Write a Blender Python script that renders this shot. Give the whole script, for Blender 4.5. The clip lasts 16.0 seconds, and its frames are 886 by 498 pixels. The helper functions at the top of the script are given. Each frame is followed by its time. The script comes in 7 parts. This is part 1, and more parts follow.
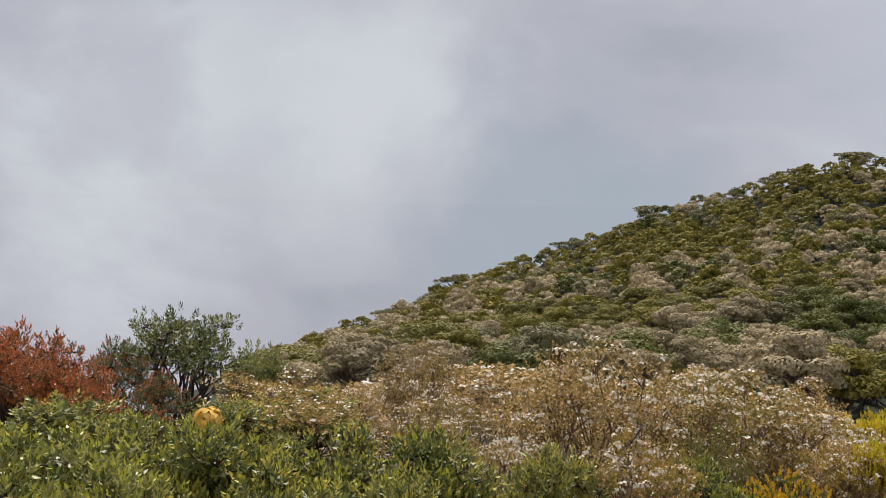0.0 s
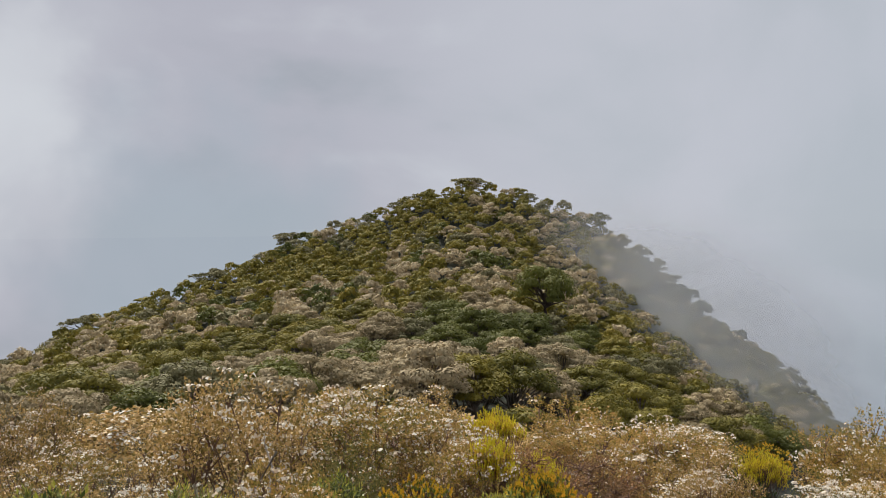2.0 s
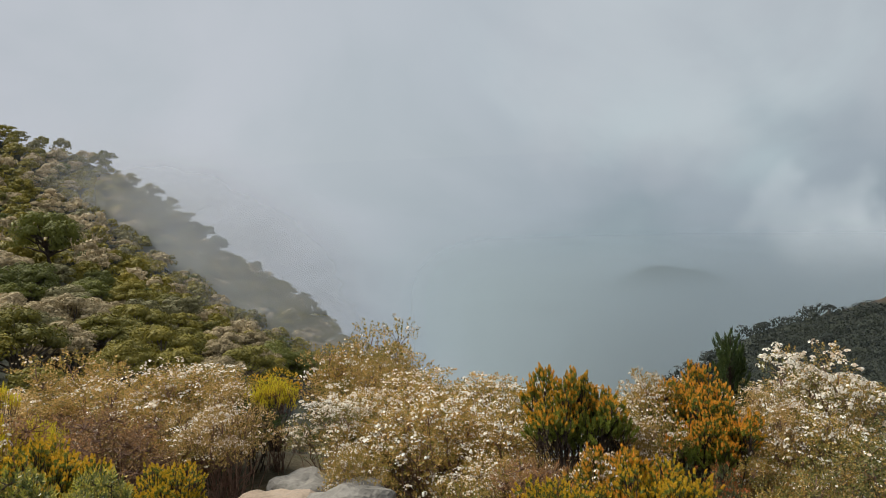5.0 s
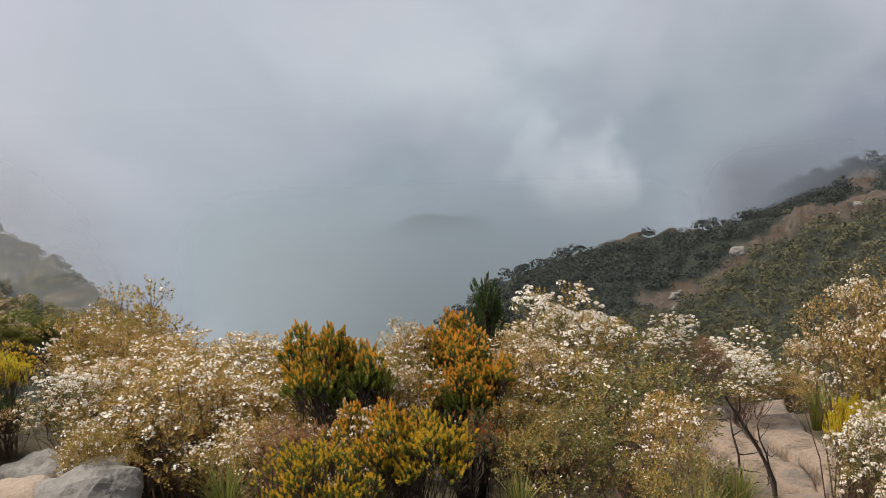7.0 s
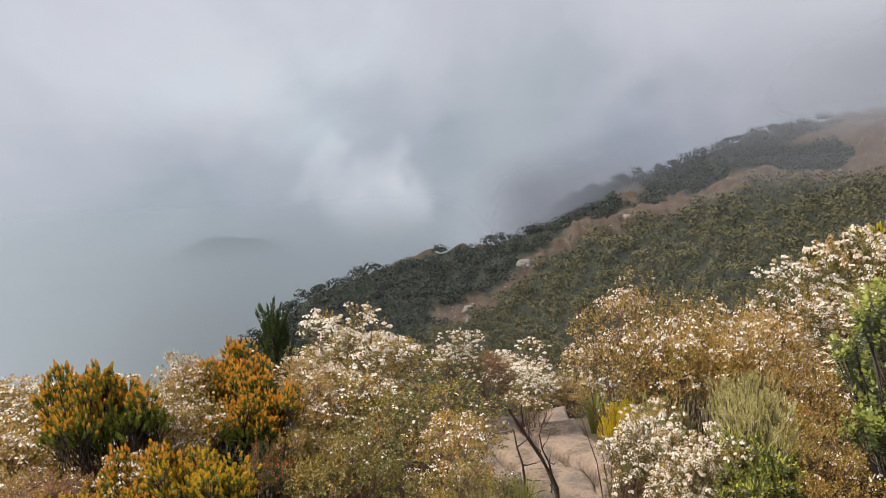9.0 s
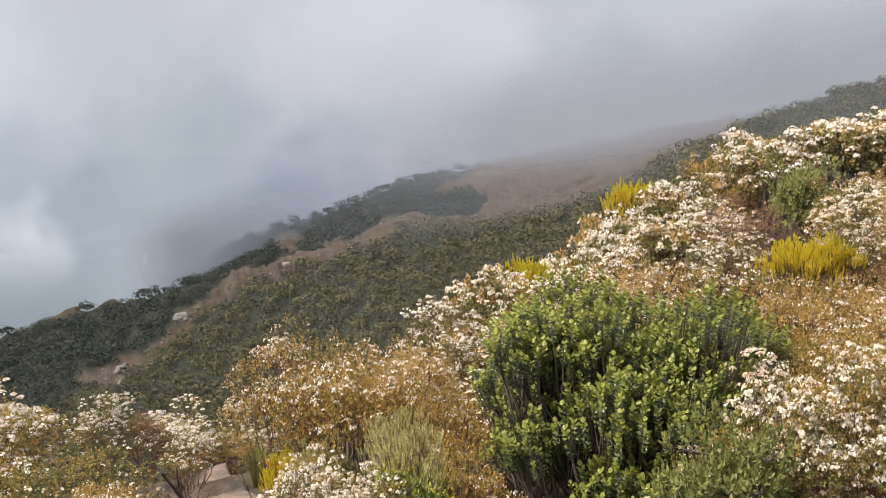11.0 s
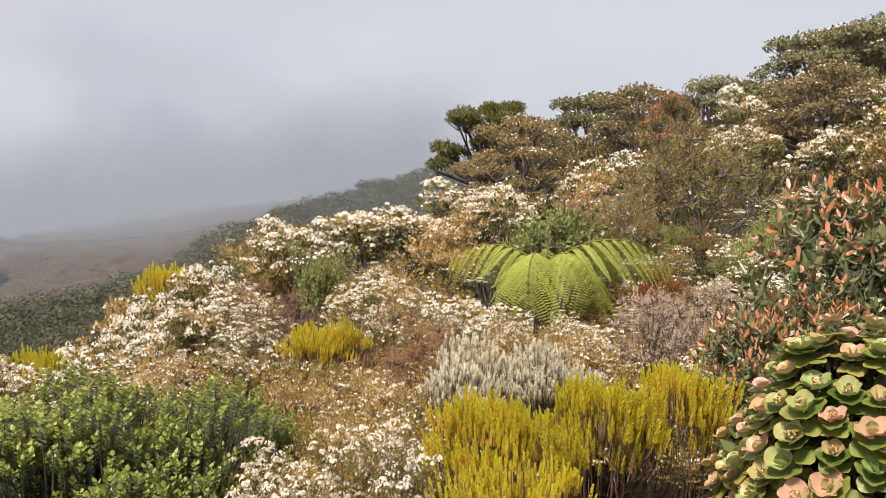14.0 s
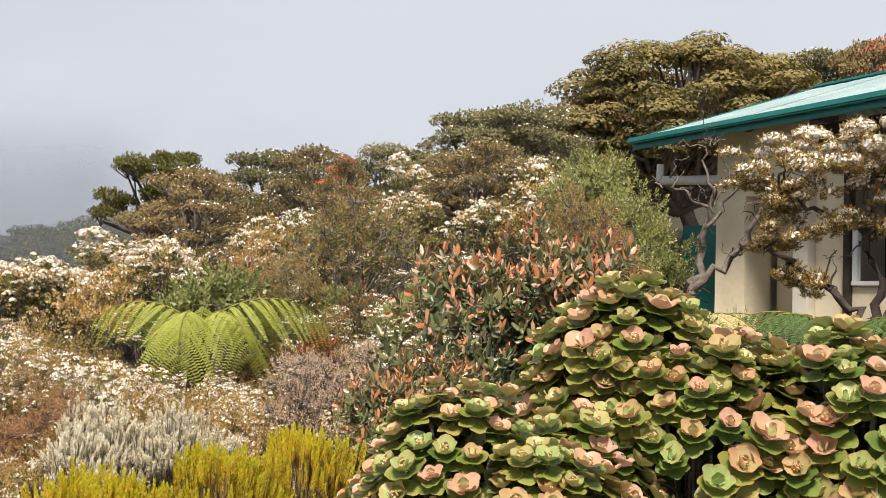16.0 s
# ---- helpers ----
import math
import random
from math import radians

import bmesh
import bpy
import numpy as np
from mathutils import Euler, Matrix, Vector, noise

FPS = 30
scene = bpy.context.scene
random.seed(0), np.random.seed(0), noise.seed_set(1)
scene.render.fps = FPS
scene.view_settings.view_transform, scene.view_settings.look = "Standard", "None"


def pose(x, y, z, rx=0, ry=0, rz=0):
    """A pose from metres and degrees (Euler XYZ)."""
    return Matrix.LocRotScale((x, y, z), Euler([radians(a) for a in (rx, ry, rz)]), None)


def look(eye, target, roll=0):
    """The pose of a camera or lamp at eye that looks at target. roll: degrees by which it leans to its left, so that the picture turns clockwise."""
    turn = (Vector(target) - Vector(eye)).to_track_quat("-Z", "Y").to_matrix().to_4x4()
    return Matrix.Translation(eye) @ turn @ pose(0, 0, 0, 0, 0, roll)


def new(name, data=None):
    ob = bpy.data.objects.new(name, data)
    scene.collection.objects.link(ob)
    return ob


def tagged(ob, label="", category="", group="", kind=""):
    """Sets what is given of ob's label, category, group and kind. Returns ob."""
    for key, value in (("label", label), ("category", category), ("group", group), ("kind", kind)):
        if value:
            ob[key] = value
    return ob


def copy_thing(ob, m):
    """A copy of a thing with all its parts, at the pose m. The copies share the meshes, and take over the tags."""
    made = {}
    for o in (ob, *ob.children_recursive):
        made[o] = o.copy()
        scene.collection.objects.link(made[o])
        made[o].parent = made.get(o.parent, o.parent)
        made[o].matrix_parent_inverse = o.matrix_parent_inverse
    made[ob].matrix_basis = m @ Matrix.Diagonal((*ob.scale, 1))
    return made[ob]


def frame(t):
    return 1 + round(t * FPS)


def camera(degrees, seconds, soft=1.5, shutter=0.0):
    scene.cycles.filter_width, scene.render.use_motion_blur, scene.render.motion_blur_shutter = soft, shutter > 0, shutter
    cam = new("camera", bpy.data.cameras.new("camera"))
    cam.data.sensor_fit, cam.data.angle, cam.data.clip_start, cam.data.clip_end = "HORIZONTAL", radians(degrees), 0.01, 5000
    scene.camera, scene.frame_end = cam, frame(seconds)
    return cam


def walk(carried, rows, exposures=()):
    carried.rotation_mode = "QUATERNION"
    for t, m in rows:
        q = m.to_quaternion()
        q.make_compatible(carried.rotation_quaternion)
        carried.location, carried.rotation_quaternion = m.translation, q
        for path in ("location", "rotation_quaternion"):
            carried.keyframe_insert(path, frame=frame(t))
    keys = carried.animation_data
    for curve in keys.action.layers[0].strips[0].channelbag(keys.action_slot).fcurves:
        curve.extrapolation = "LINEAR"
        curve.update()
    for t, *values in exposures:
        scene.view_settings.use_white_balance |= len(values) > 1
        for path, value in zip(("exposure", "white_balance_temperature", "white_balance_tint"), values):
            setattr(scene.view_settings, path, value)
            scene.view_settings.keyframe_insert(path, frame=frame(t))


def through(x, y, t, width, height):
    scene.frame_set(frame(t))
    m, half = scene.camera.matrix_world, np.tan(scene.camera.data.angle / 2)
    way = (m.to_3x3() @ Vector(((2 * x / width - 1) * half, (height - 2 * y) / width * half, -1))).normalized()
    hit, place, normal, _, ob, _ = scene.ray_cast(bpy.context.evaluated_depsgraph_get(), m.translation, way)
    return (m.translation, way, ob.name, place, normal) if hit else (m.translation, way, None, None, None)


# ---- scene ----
cam = camera(55.07, 16.0, soft=0.6)
PATH = [
    (0, -0, 0, 1.65, 86.941, -1.556, 0.003),
    (0.5, 0.0178, -0.0071, 1.651, 87.473, -1.51, -5.023),
    (1, 0.0276, -0.0208, 1.6521, 87.959, -1.213, -11.064),
    (1.5, 0.0415, -0.0325, 1.6579, 88.492, -0.269, -18.396),
    (2, 0.0626, -0.0161, 1.6536, 89.023, 0.639, -23.914),
    (2.5, 0.0997, 0.025, 1.6536, 89.073, 0.931, -27.097),
    (3, 0.1333, 0.0302, 1.658, 88.148, 1.698, -31.898),
    (3.5, 0.1413, 0.022, 1.6612, 86.989, 2.545, -37.716),
    (4, 0.1511, 0.0229, 1.6566, 86.277, 2.401, -42.943),
    (4.5, 0.1741, 0.0212, 1.6532, 85.15, 2.527, -49.521),
    (5, 0.1838, 0.006, 1.6482, 83.877, 2.492, -55.938),
    (5.2, 0.1913, 0.0048, 1.6527, 83.233, 2.876, -57.792),
    (7.3, 0.3649, -0.0079, 1.6292, 79.809, 2.123, -73.779),
    (7.5, 0.3727, -0.0141, 1.6295, 79.755, 2.14, -75.471),
    (8, 0.3917, -0.0378, 1.631, 80.036, 1.94, -79.412),
    (8.2, 0.3972, -0.0457, 1.6339, 80.146, 1.846, -80.745),
    (10.3, 0.492, -0.0455, 1.6195, 82.078, 1.472, -98.338),
    (10.5, 0.4818, -0.0555, 1.6215, 82.317, 1.224, -101.76),
    (11, 0.4473, -0.0763, 1.6281, 83.435, 1, -107.961),
    (11.5, 0.426, -0.0863, 1.6405, 84.909, 0.84, -112.037),
    (12, 0.4242, -0.1037, 1.6451, 86.158, 0.317, -116.362),
    (12.5, 0.4142, -0.1317, 1.6524, 87.285, -0.379, -123.603),
    (13, 0.3986, -0.1552, 1.6555, 88.06, -0.76, -130.225),
    (13.5, 0.3913, -0.1666, 1.6573, 88.388, -1.121, -134.43),
    (14, 0.3806, -0.1801, 1.6608, 89.024, -1.382, -137.903),
    (14.5, 0.3676, -0.1825, 1.6637, 89.601, -1.398, -140.551),
    (15, 0.355, -0.2212, 1.6593, 90.208, -1.399, -144.022),
    (15.5, 0.3093, -0.2749, 1.6682, 91.783, -1.793, -150.29),
    (16, 0.26, -0.2932, 1.684, 93.537, -2.358, -159.241),
]
walk(cam, [(t, pose(*p)) for t, *p in PATH], exposures=[(0.0, -0.05, 6380, 9), (4.0, -0.05, 6380, 7), (5.0, -0.05, 6380, 5), (8.0, 0.14, 6480, 13), (10.6, 0.33, 6500, 12.5), (13.0, 0.33, 6500, 12), (16.0, 0.42, 6480, 10)])

# ---------------------------------------------------------------- lie of the land, by bearing from the viewpoint
EYE = (0.3, -0.05, 1.65)
BEARING = [-300, -250, -215, -190, -180, -170, -160, -150, -142, -135, -128, -122, -117, -110, -104, -98, -93, -88, -80, -75, -71, -62, -53, -49, -42, -37, -31, -26, -17, -8, 0, 11, 27, 60]
SLOPE = [0, 0.02, 0.06, 0.11, 0.12, 0.12, 0.10, 0.07, 0.05, 0.03, 0.02, 0.01, 0, -0.02, -0.04, -0.06, -0.08, -0.09, -0.09, -0.09, -0.09, -0.09, -0.08, -0.06, -0.05, -0.05, -0.05, -0.05, -0.05, -0.04, -0.03, -0.02, 0, 0]
LOW_R = [30, 14, 12, 12, 12, 12, 12, 12, 13, 15, 20, 26, 50, 90, 120, 120, 120, 120, 120, 120, 120, 120, 55, 50, 45, 40, 38, 35, 35, 35, 35, 35, 30, 30]
LOW_EL = [-16, -6, -3, -1, -1, -0.6, -0.8, -2.2, -3.8, -5.2, -6.6, -9, -13, -18, -21, -23.5, -23.5, -23.5, -23.5, -23.5, -23.5, -23.5, -23, -19, -17, -16, -15, -14.5, -14.5, -14.5, -14.5, -15, -16, -16]
TOP_R = [60, 60, 60, 60, 60, 60, 60, 70, 100, 150, 200, 260, 300, 310, 310, 310, 305, 300, 290, 270, 220, 150, 150, 165, 160, 155, 150, 150, 145, 135, 130, 120, 60, 60]
# height of the skyline of the land, in degrees of elevation
TOP_AZ = [-300, -250, -215, -190, -180, -170, -160, -150, -142, -138, -135, -130, -126.5, -124.4, -121.7, -119, -116, -112, -109.5, -107, -104.7, -102.4, -99.3, -97, -94, -91, -87.5, -83.6, -79.8, -76.6, -74.5, -71, -62, -53, -49.3, -47.6, -45.3, -42.5, -40,
          -37.1, -34.2, -30.8, -27.8, -25.5, -22.4, -20.2, -17.6, -13.7, -10.6, -8.5, -6.5, -3.5, 0, 1.5, 5.3, 9, 12.7, 27, 60]
TOP_EL = [-16, 2, 8, 10.5, 11, 11, 9, 6.5, 5.0, 4.5, 3.5, 1.9, 0.7, 0.0, -1.4, -3.1, -4.0, -4.8, -5.0, -4.8, -5.1, -6.0, -6.95, -7.4, -7.8, -8.35, -9.1, -9.7, -10.6, -11.6, -12.6, -15, -24, -20, -12.5, -11.0, -8.6, -6.7, -4.5,
          -1.85, 0.35, 1.66, 2.6, 2.9, 2.15, 1.2, 0.4, -0.65, -2.45, -3.1, -3.9, -4.9, -6.4, -7.2, -8.9, -10.1, -11.1, -16, -16]
# the ridge behind it, across the landslide
BACK_R = 420.0
BACK_AZ = [-136, -130, -126, -121.5, -118, -115, -111, -108.3, -106.7, -104.4, -101.2, -97.5, -95.1, -93.3, -92, -90, -86]
BACK_EL = [4.2, 2.6, 1.6, 1.0, 0.5, 0.0, -0.9, -1.5, -1.75, -2.4, -3.75, -4.75, -5.55, -6.5, -7.6, -11, -16]


def bearing(x, y):
    a = np.degrees(np.arctan2(-(np.asarray(x, float) - EYE[0]), np.asarray(y, float) - EYE[1]))
    return np.where(a > 60, a - 360, a)


def land(az, r):
    """Height of the ground at a bearing and distance."""
    s, rl, el, rt = (np.interp(az, BEARING, k) for k in (SLOPE, LOW_R, LOW_EL, TOP_R))
    et = np.interp(az, TOP_AZ, TOP_EL)
    rl = np.maximum(rl, 8.0)
    near = 6.0
    z1, zl = near * s, EYE[2] + rl * np.tan(np.radians(el))
    t = np.clip((r - near) / (rl - near), 0, 1)
    a = np.where(r < near, r * s, z1 + (zl - z1) * np.where(zl < z1, t ** 0.8, 0.35 * t + 0.65 * t * t))
    k = np.clip((r - rl) / np.maximum(rt - rl, 1), 0, 1)
    b = EYE[2] + r * np.tan(np.radians(el + (et - el) * k ** 0.85))
    zt = EYE[2] + rt * np.tan(np.radians(et))
    c = np.maximum(zt - 0.6 * (r - rt), EYE[2] - 0.445 * r)
    bk = np.interp(az, BACK_AZ, BACK_EL)
    dip = et - 0.4 * np.clip((r - rt) / 6, 0, 1)
    far = EYE[2] + r * np.tan(np.radians(dip + (bk - dip) * np.clip((r - rt - 6) / (BACK_R - rt - 6), 0, 1)))
    far = np.where(r < BACK_R, far, EYE[2] + BACK_R * np.tan(np.radians(bk)) - 0.6 * (r - BACK_R))
    c = np.where((az > -136) & (az < -86), np.maximum(far, c), c)
    return np.where(r < rl, a, np.where(r < rt, b, c))


def ground(x, y):
    return land(bearing(x, y), np.hypot(np.asarray(x, float) - EYE[0], np.asarray(y, float) - EYE[1]))


def spot(az, r):
    """The place at a bearing and distance from the viewpoint."""
    x, y = EYE[0] - math.sin(radians(az)) * r, EYE[1] + math.cos(radians(az)) * r
    return x, y, float(ground(x, y))

# ---------------------------------------------------------------- light
SUN_EL, SUN_AZ = 55.0, 8.0          # degrees; bearing as the camera's yaw


def sky_cloud(tree, vector):
    """Cloud colour along a direction: broad soft masses of lighter and darker grey."""
    n, l = tree.nodes, tree.links
    big = n.new("ShaderNodeTexNoise")
    big.inputs["Scale"].default_value, big.inputs["Detail"].default_value = 2.1, 6.0
    big.inputs["Roughness"].default_value, big.inputs["Distortion"].default_value = 0.50, 0.35
    shift = n.new("ShaderNodeMapping")
    shift.inputs["Location"].default_value = CLOUD_SHIFT
    shift.inputs["Scale"].default_value = (1.0, 1.0, 1.5)
    l.new(vector, shift.inputs["Vector"])
    l.new(shift.outputs[0], big.inputs["Vector"])
    ramp = n.new("ShaderNodeValToRGB")
    ramp.color_ramp.interpolation = "EASE"
    e = ramp.color_ramp.elements
    e[0].position, e[0].color = 0.35, (0.375, 0.400, 0.445, 1)
    e[1].position, e[1].color = 0.66, (0.635, 0.648, 0.690, 1)
    mid = e.new(0.50)
    mid.color = (0.478, 0.476, 0.535, 1)
    l.new(big.outputs[0], ramp.inputs[0])
    # paler towards the sun's side of the sky
    dot = n.new("ShaderNodeVectorMath")
    dot.operation = "DOT_PRODUCT"
    dot.inputs[1].default_value = (-math.sin(radians(-165)) * 0.8, math.cos(radians(-165)) * 0.8, 0.6)
    l.new(vector, dot.inputs[0])
    side = n.new("ShaderNodeMapRange")
    side.inputs[1].default_value, side.inputs[2].default_value = 0.42, 0.98
    l.new(dot.outputs["Value"], side.inputs[0])
    mix = n.new("ShaderNodeMix")
    mix.data_type = "RGBA"
    l.new(side.outputs[0], mix.inputs[0])
    l.new(ramp.outputs[0], mix.inputs[6])
    mix.inputs[7].default_value = (0.535, 0.56, 0.605, 1)
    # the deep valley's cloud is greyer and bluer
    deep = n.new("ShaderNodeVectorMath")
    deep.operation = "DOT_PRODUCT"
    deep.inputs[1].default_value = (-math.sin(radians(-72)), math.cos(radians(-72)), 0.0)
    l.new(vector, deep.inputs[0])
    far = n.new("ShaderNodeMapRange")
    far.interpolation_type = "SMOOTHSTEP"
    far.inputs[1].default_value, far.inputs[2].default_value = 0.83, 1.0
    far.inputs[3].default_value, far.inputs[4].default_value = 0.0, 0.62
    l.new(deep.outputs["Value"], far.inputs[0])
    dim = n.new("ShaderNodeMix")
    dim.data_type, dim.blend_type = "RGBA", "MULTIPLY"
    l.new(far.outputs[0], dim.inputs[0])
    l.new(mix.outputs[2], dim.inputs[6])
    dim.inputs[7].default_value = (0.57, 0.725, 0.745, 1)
    # a bright bank of cloud between the hill and the valley
    bank = n.new("ShaderNodeVectorMath")
    bank.operation = "DOT_PRODUCT"
    bank.inputs[1].default_value = (-math.sin(radians(-44)) * 0.98, math.cos(radians(-44)) * 0.98, 0.2)
    l.new(vector, bank.inputs[0])
    near = n.new("ShaderNodeMapRange")
    near.interpolation_type = "SMOOTHSTEP"
    near.inputs[1].default_value, near.inputs[2].default_value = 0.87, 1.0
    near.inputs[3].default_value, near.inputs[4].default_value = 0.0, 0.52
    l.new(bank.outputs["Value"], near.inputs[0])
    lit = n.new("ShaderNodeMix")
    lit.data_type = "RGBA"
    l.new(near.outputs[0], lit.inputs[0])
    l.new(dim.outputs[2], lit.inputs[6])
    lit.inputs[7].default_value = (0.63, 0.65, 0.70, 1)
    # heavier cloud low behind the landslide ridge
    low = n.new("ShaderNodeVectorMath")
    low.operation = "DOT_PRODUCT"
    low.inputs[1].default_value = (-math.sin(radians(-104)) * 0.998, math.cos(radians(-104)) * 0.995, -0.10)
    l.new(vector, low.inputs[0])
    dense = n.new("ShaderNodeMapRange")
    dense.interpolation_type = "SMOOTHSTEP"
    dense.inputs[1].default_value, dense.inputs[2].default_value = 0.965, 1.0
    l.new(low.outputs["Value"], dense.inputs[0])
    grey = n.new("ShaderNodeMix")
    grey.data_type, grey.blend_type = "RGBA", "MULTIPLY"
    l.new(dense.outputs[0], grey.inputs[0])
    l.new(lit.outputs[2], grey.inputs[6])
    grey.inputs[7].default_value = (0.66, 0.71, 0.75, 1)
    # single billows and gaps with ragged edges: bearing, elevation, radius (degrees), colour, amount
    stir = n.new("ShaderNodeTexNoise")
    stir.inputs["Scale"].default_value, stir.inputs["Detail"].default_value = 7.0, 4.0
    l.new(vector, stir.inputs["Vector"])
    bent = n.new("ShaderNodeVectorMath"); bent.operation = "MULTIPLY_ADD"
    bent.inputs[1].default_value = (0.26, 0.26, 0.26)
    l.new(stir.outputs["Color"], bent.inputs[0])
    l.new(vector, bent.inputs[2])
    level = n.new("ShaderNodeVectorMath"); level.operation = "SUBTRACT"
    l.new(bent.outputs[0], level.inputs[0])
    level.inputs[1].default_value = (0.13, 0.13, 0.13)
    turn = n.new("ShaderNodeVectorMath"); turn.operation = "NORMALIZE"
    l.new(level.outputs[0], turn.inputs[0])
    result = grey.outputs[2]
    for az, el, radius, colour, amount in BILLOWS:
        d = n.new("ShaderNodeVectorMath"); d.operation = "DOT_PRODUCT"
        c = math.cos(radians(el))
        d.inputs[1].default_value = (-math.sin(radians(az)) * c, math.cos(radians(az)) * c, math.sin(radians(el)))
        l.new(turn.outputs[0], d.inputs[0])
        k = n.new("ShaderNodeMapRange"); k.interpolation_type = "SMOOTHSTEP"
        k.inputs[1].default_value, k.inputs[2].default_value = math.cos(radians(radius)), 1.0
        k.inputs[3].default_value, k.inputs[4].default_value = 0.0, amount
        l.new(d.outputs["Value"], k.inputs[0])
        x = n.new("ShaderNodeMix"); x.data_type = "RGBA"
        l.new(k.outputs[0], x.inputs[0])
        l.new(result, x.inputs[6])
        x.inputs[7].default_value = (*colour, 1)
        result = x.outputs[2]
    return result


BILLOWS = [(-70, 9, 13, (0.60, 0.60, 0.645), 0.5), (-9, -2, 13, (0.40, 0.45, 0.51), 0.85), (9, 8, 15, (0.62, 0.63, 0.67), 0.6), (4, 8, 7, (0.69, 0.70, 0.73), 0.5), (20, 7, 6, (0.47, 0.47, 0.53), 0.6),
           (-66, -14.5, 12, (0.52, 0.58, 0.63), 0.5), (-92, -2, 7, (0.38, 0.42, 0.46), 0.5),
           (-79.5, -3.2, 3.0, (0.56, 0.60, 0.64), 0.5), (-81.6, -5.0, 3.4, (0.64, 0.67, 0.71), 0.65), (-86, 10, 12, (0.60, 0.60, 0.64), 0.4), (-104, 8, 13, (0.62, 0.63, 0.67), 0.5), (-124, 0.5, 9, (0.33, 0.36, 0.41), 0.6)]


CLOUD_SHIFT = (0.4, 1.3, 0.2)
world = bpy.data.worlds.new("overcast_sky")
scene.world = world
world.use_nodes = True
wt = world.node_tree
wt.nodes.clear()
sky = wt.nodes.new("ShaderNodeTexSky")
sky.sky_type, sky.sun_disc = "NISHITA", False
sky.sun_elevation, sky.sun_rotation = radians(SUN_EL), radians(-SUN_AZ)
sky.altitude = 3000
coord = wt.nodes.new("ShaderNodeTexCoord")
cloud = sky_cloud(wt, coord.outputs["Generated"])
gain = wt.nodes.new("ShaderNodeVectorMath")
gain.operation = "SCALE"
gain.inputs["Scale"].default_value = 10.0
wt.links.new(cloud, gain.inputs[0])
cover = wt.nodes.new("ShaderNodeMix")
cover.data_type = "RGBA"
cover.inputs[0].default_value = 0.985
wt.links.new(sky.outputs[0], cover.inputs[6])
wt.links.new(gain.outputs[0], cover.inputs[7])
back = wt.nodes.new("ShaderNodeBackground")
back.inputs["Strength"].default_value = 0.1
wt.links.new(cover.outputs[2], back.inputs["Color"])
out = wt.nodes.new("ShaderNodeOutputWorld")
wt.links.new(back.outputs[0], out.inputs["Surface"])

sun = new("sun", bpy.data.lights.new("sun", "SUN"))
sun.data.energy, sun.data.angle, sun.data.color = 5.0, radians(15), (1.0, 0.92, 0.80)
sun.matrix_world = look((-60 * math.sin(radians(SUN_AZ)), 60 * math.cos(radians(SUN_AZ)), 60 * math.tan(radians(SUN_EL))), (0, 0, 0))

# ---------------------------------------------------------------- materials
MATS = {}
LEAF_TONE = 1.75


def material(name):
    m = bpy.data.materials.new(name)
    m.use_nodes = True
    t = m.node_tree
    t.nodes.clear()
    MATS[name] = m
    return m, t, t.nodes, t.links


def ramp_of(n, colours):
    r = n.new("ShaderNodeValToRGB")
    e = r.color_ramp.elements
    while len(e) < len(colours):
        e.new(0.5)
    for k, c in enumerate(colours):
        e[k].position, e[k].color = k / max(1, len(colours) - 1), (*c, 1)
    return r


def leaf_material(name, colours, rough=0.5, through=0.3, patch=2.5, gloss=0.35, grain=0.55):
    """Leaves: colour differs from leaf to leaf, from patch to patch and from plant to plant."""
    m, t, n, l = material(name)
    geo, info, tex = n.new("ShaderNodeNewGeometry"), n.new("ShaderNodeObjectInfo"), n.new("ShaderNodeTexCoord")
    noise_node = n.new("ShaderNodeTexNoise")
    noise_node.inputs["Scale"].default_value, noise_node.inputs["Detail"].default_value = patch, 2.0
    l.new(tex.outputs["Object"], noise_node.inputs["Vector"])
    a = n.new("ShaderNodeMath"); a.operation = "MULTIPLY_ADD"
    l.new(geo.outputs["Random Per Island"], a.inputs[0]); a.inputs[1].default_value = grain
    b = n.new("ShaderNodeMath"); b.operation = "MULTIPLY_ADD"
    l.new(noise_node.outputs[0], b.inputs[0]); b.inputs[1].default_value = 0.9 + 1.2 * (0.55 - grain); b.inputs[2].default_value = -0.33 - 0.35 * (0.55 - grain)
    l.new(b.outputs[0], a.inputs[2])
    c = n.new("ShaderNodeMath"); c.operation = "MULTIPLY_ADD"
    l.new(info.outputs["Random"], c.inputs[0]); c.inputs[1].default_value = 0.3
    l.new(a.outputs[0], c.inputs[2])
    r = ramp_of(n, [tuple(min(0.85, v * LEAF_TONE) for v in k) for k in colours])
    l.new(c.outputs[0], r.inputs[0])
    p = n.new("ShaderNodeBsdfPrincipled")
    l.new(r.outputs[0], p.inputs["Base Color"])
    p.inputs["Roughness"].default_value, p.inputs["Specular IOR Level"].default_value = rough, gloss
    tr = n.new("ShaderNodeBsdfTranslucent")
    l.new(r.outputs[0], tr.inputs["Color"])
    mix = n.new("ShaderNodeMixShader"); mix.inputs[0].default_value = through
    l.new(p.outputs[0], mix.inputs[1]); l.new(tr.outputs[0], mix.inputs[2])
    o = n.new("ShaderNodeOutputMaterial"); l.new(mix.outputs[0], o.inputs[0])
    return m


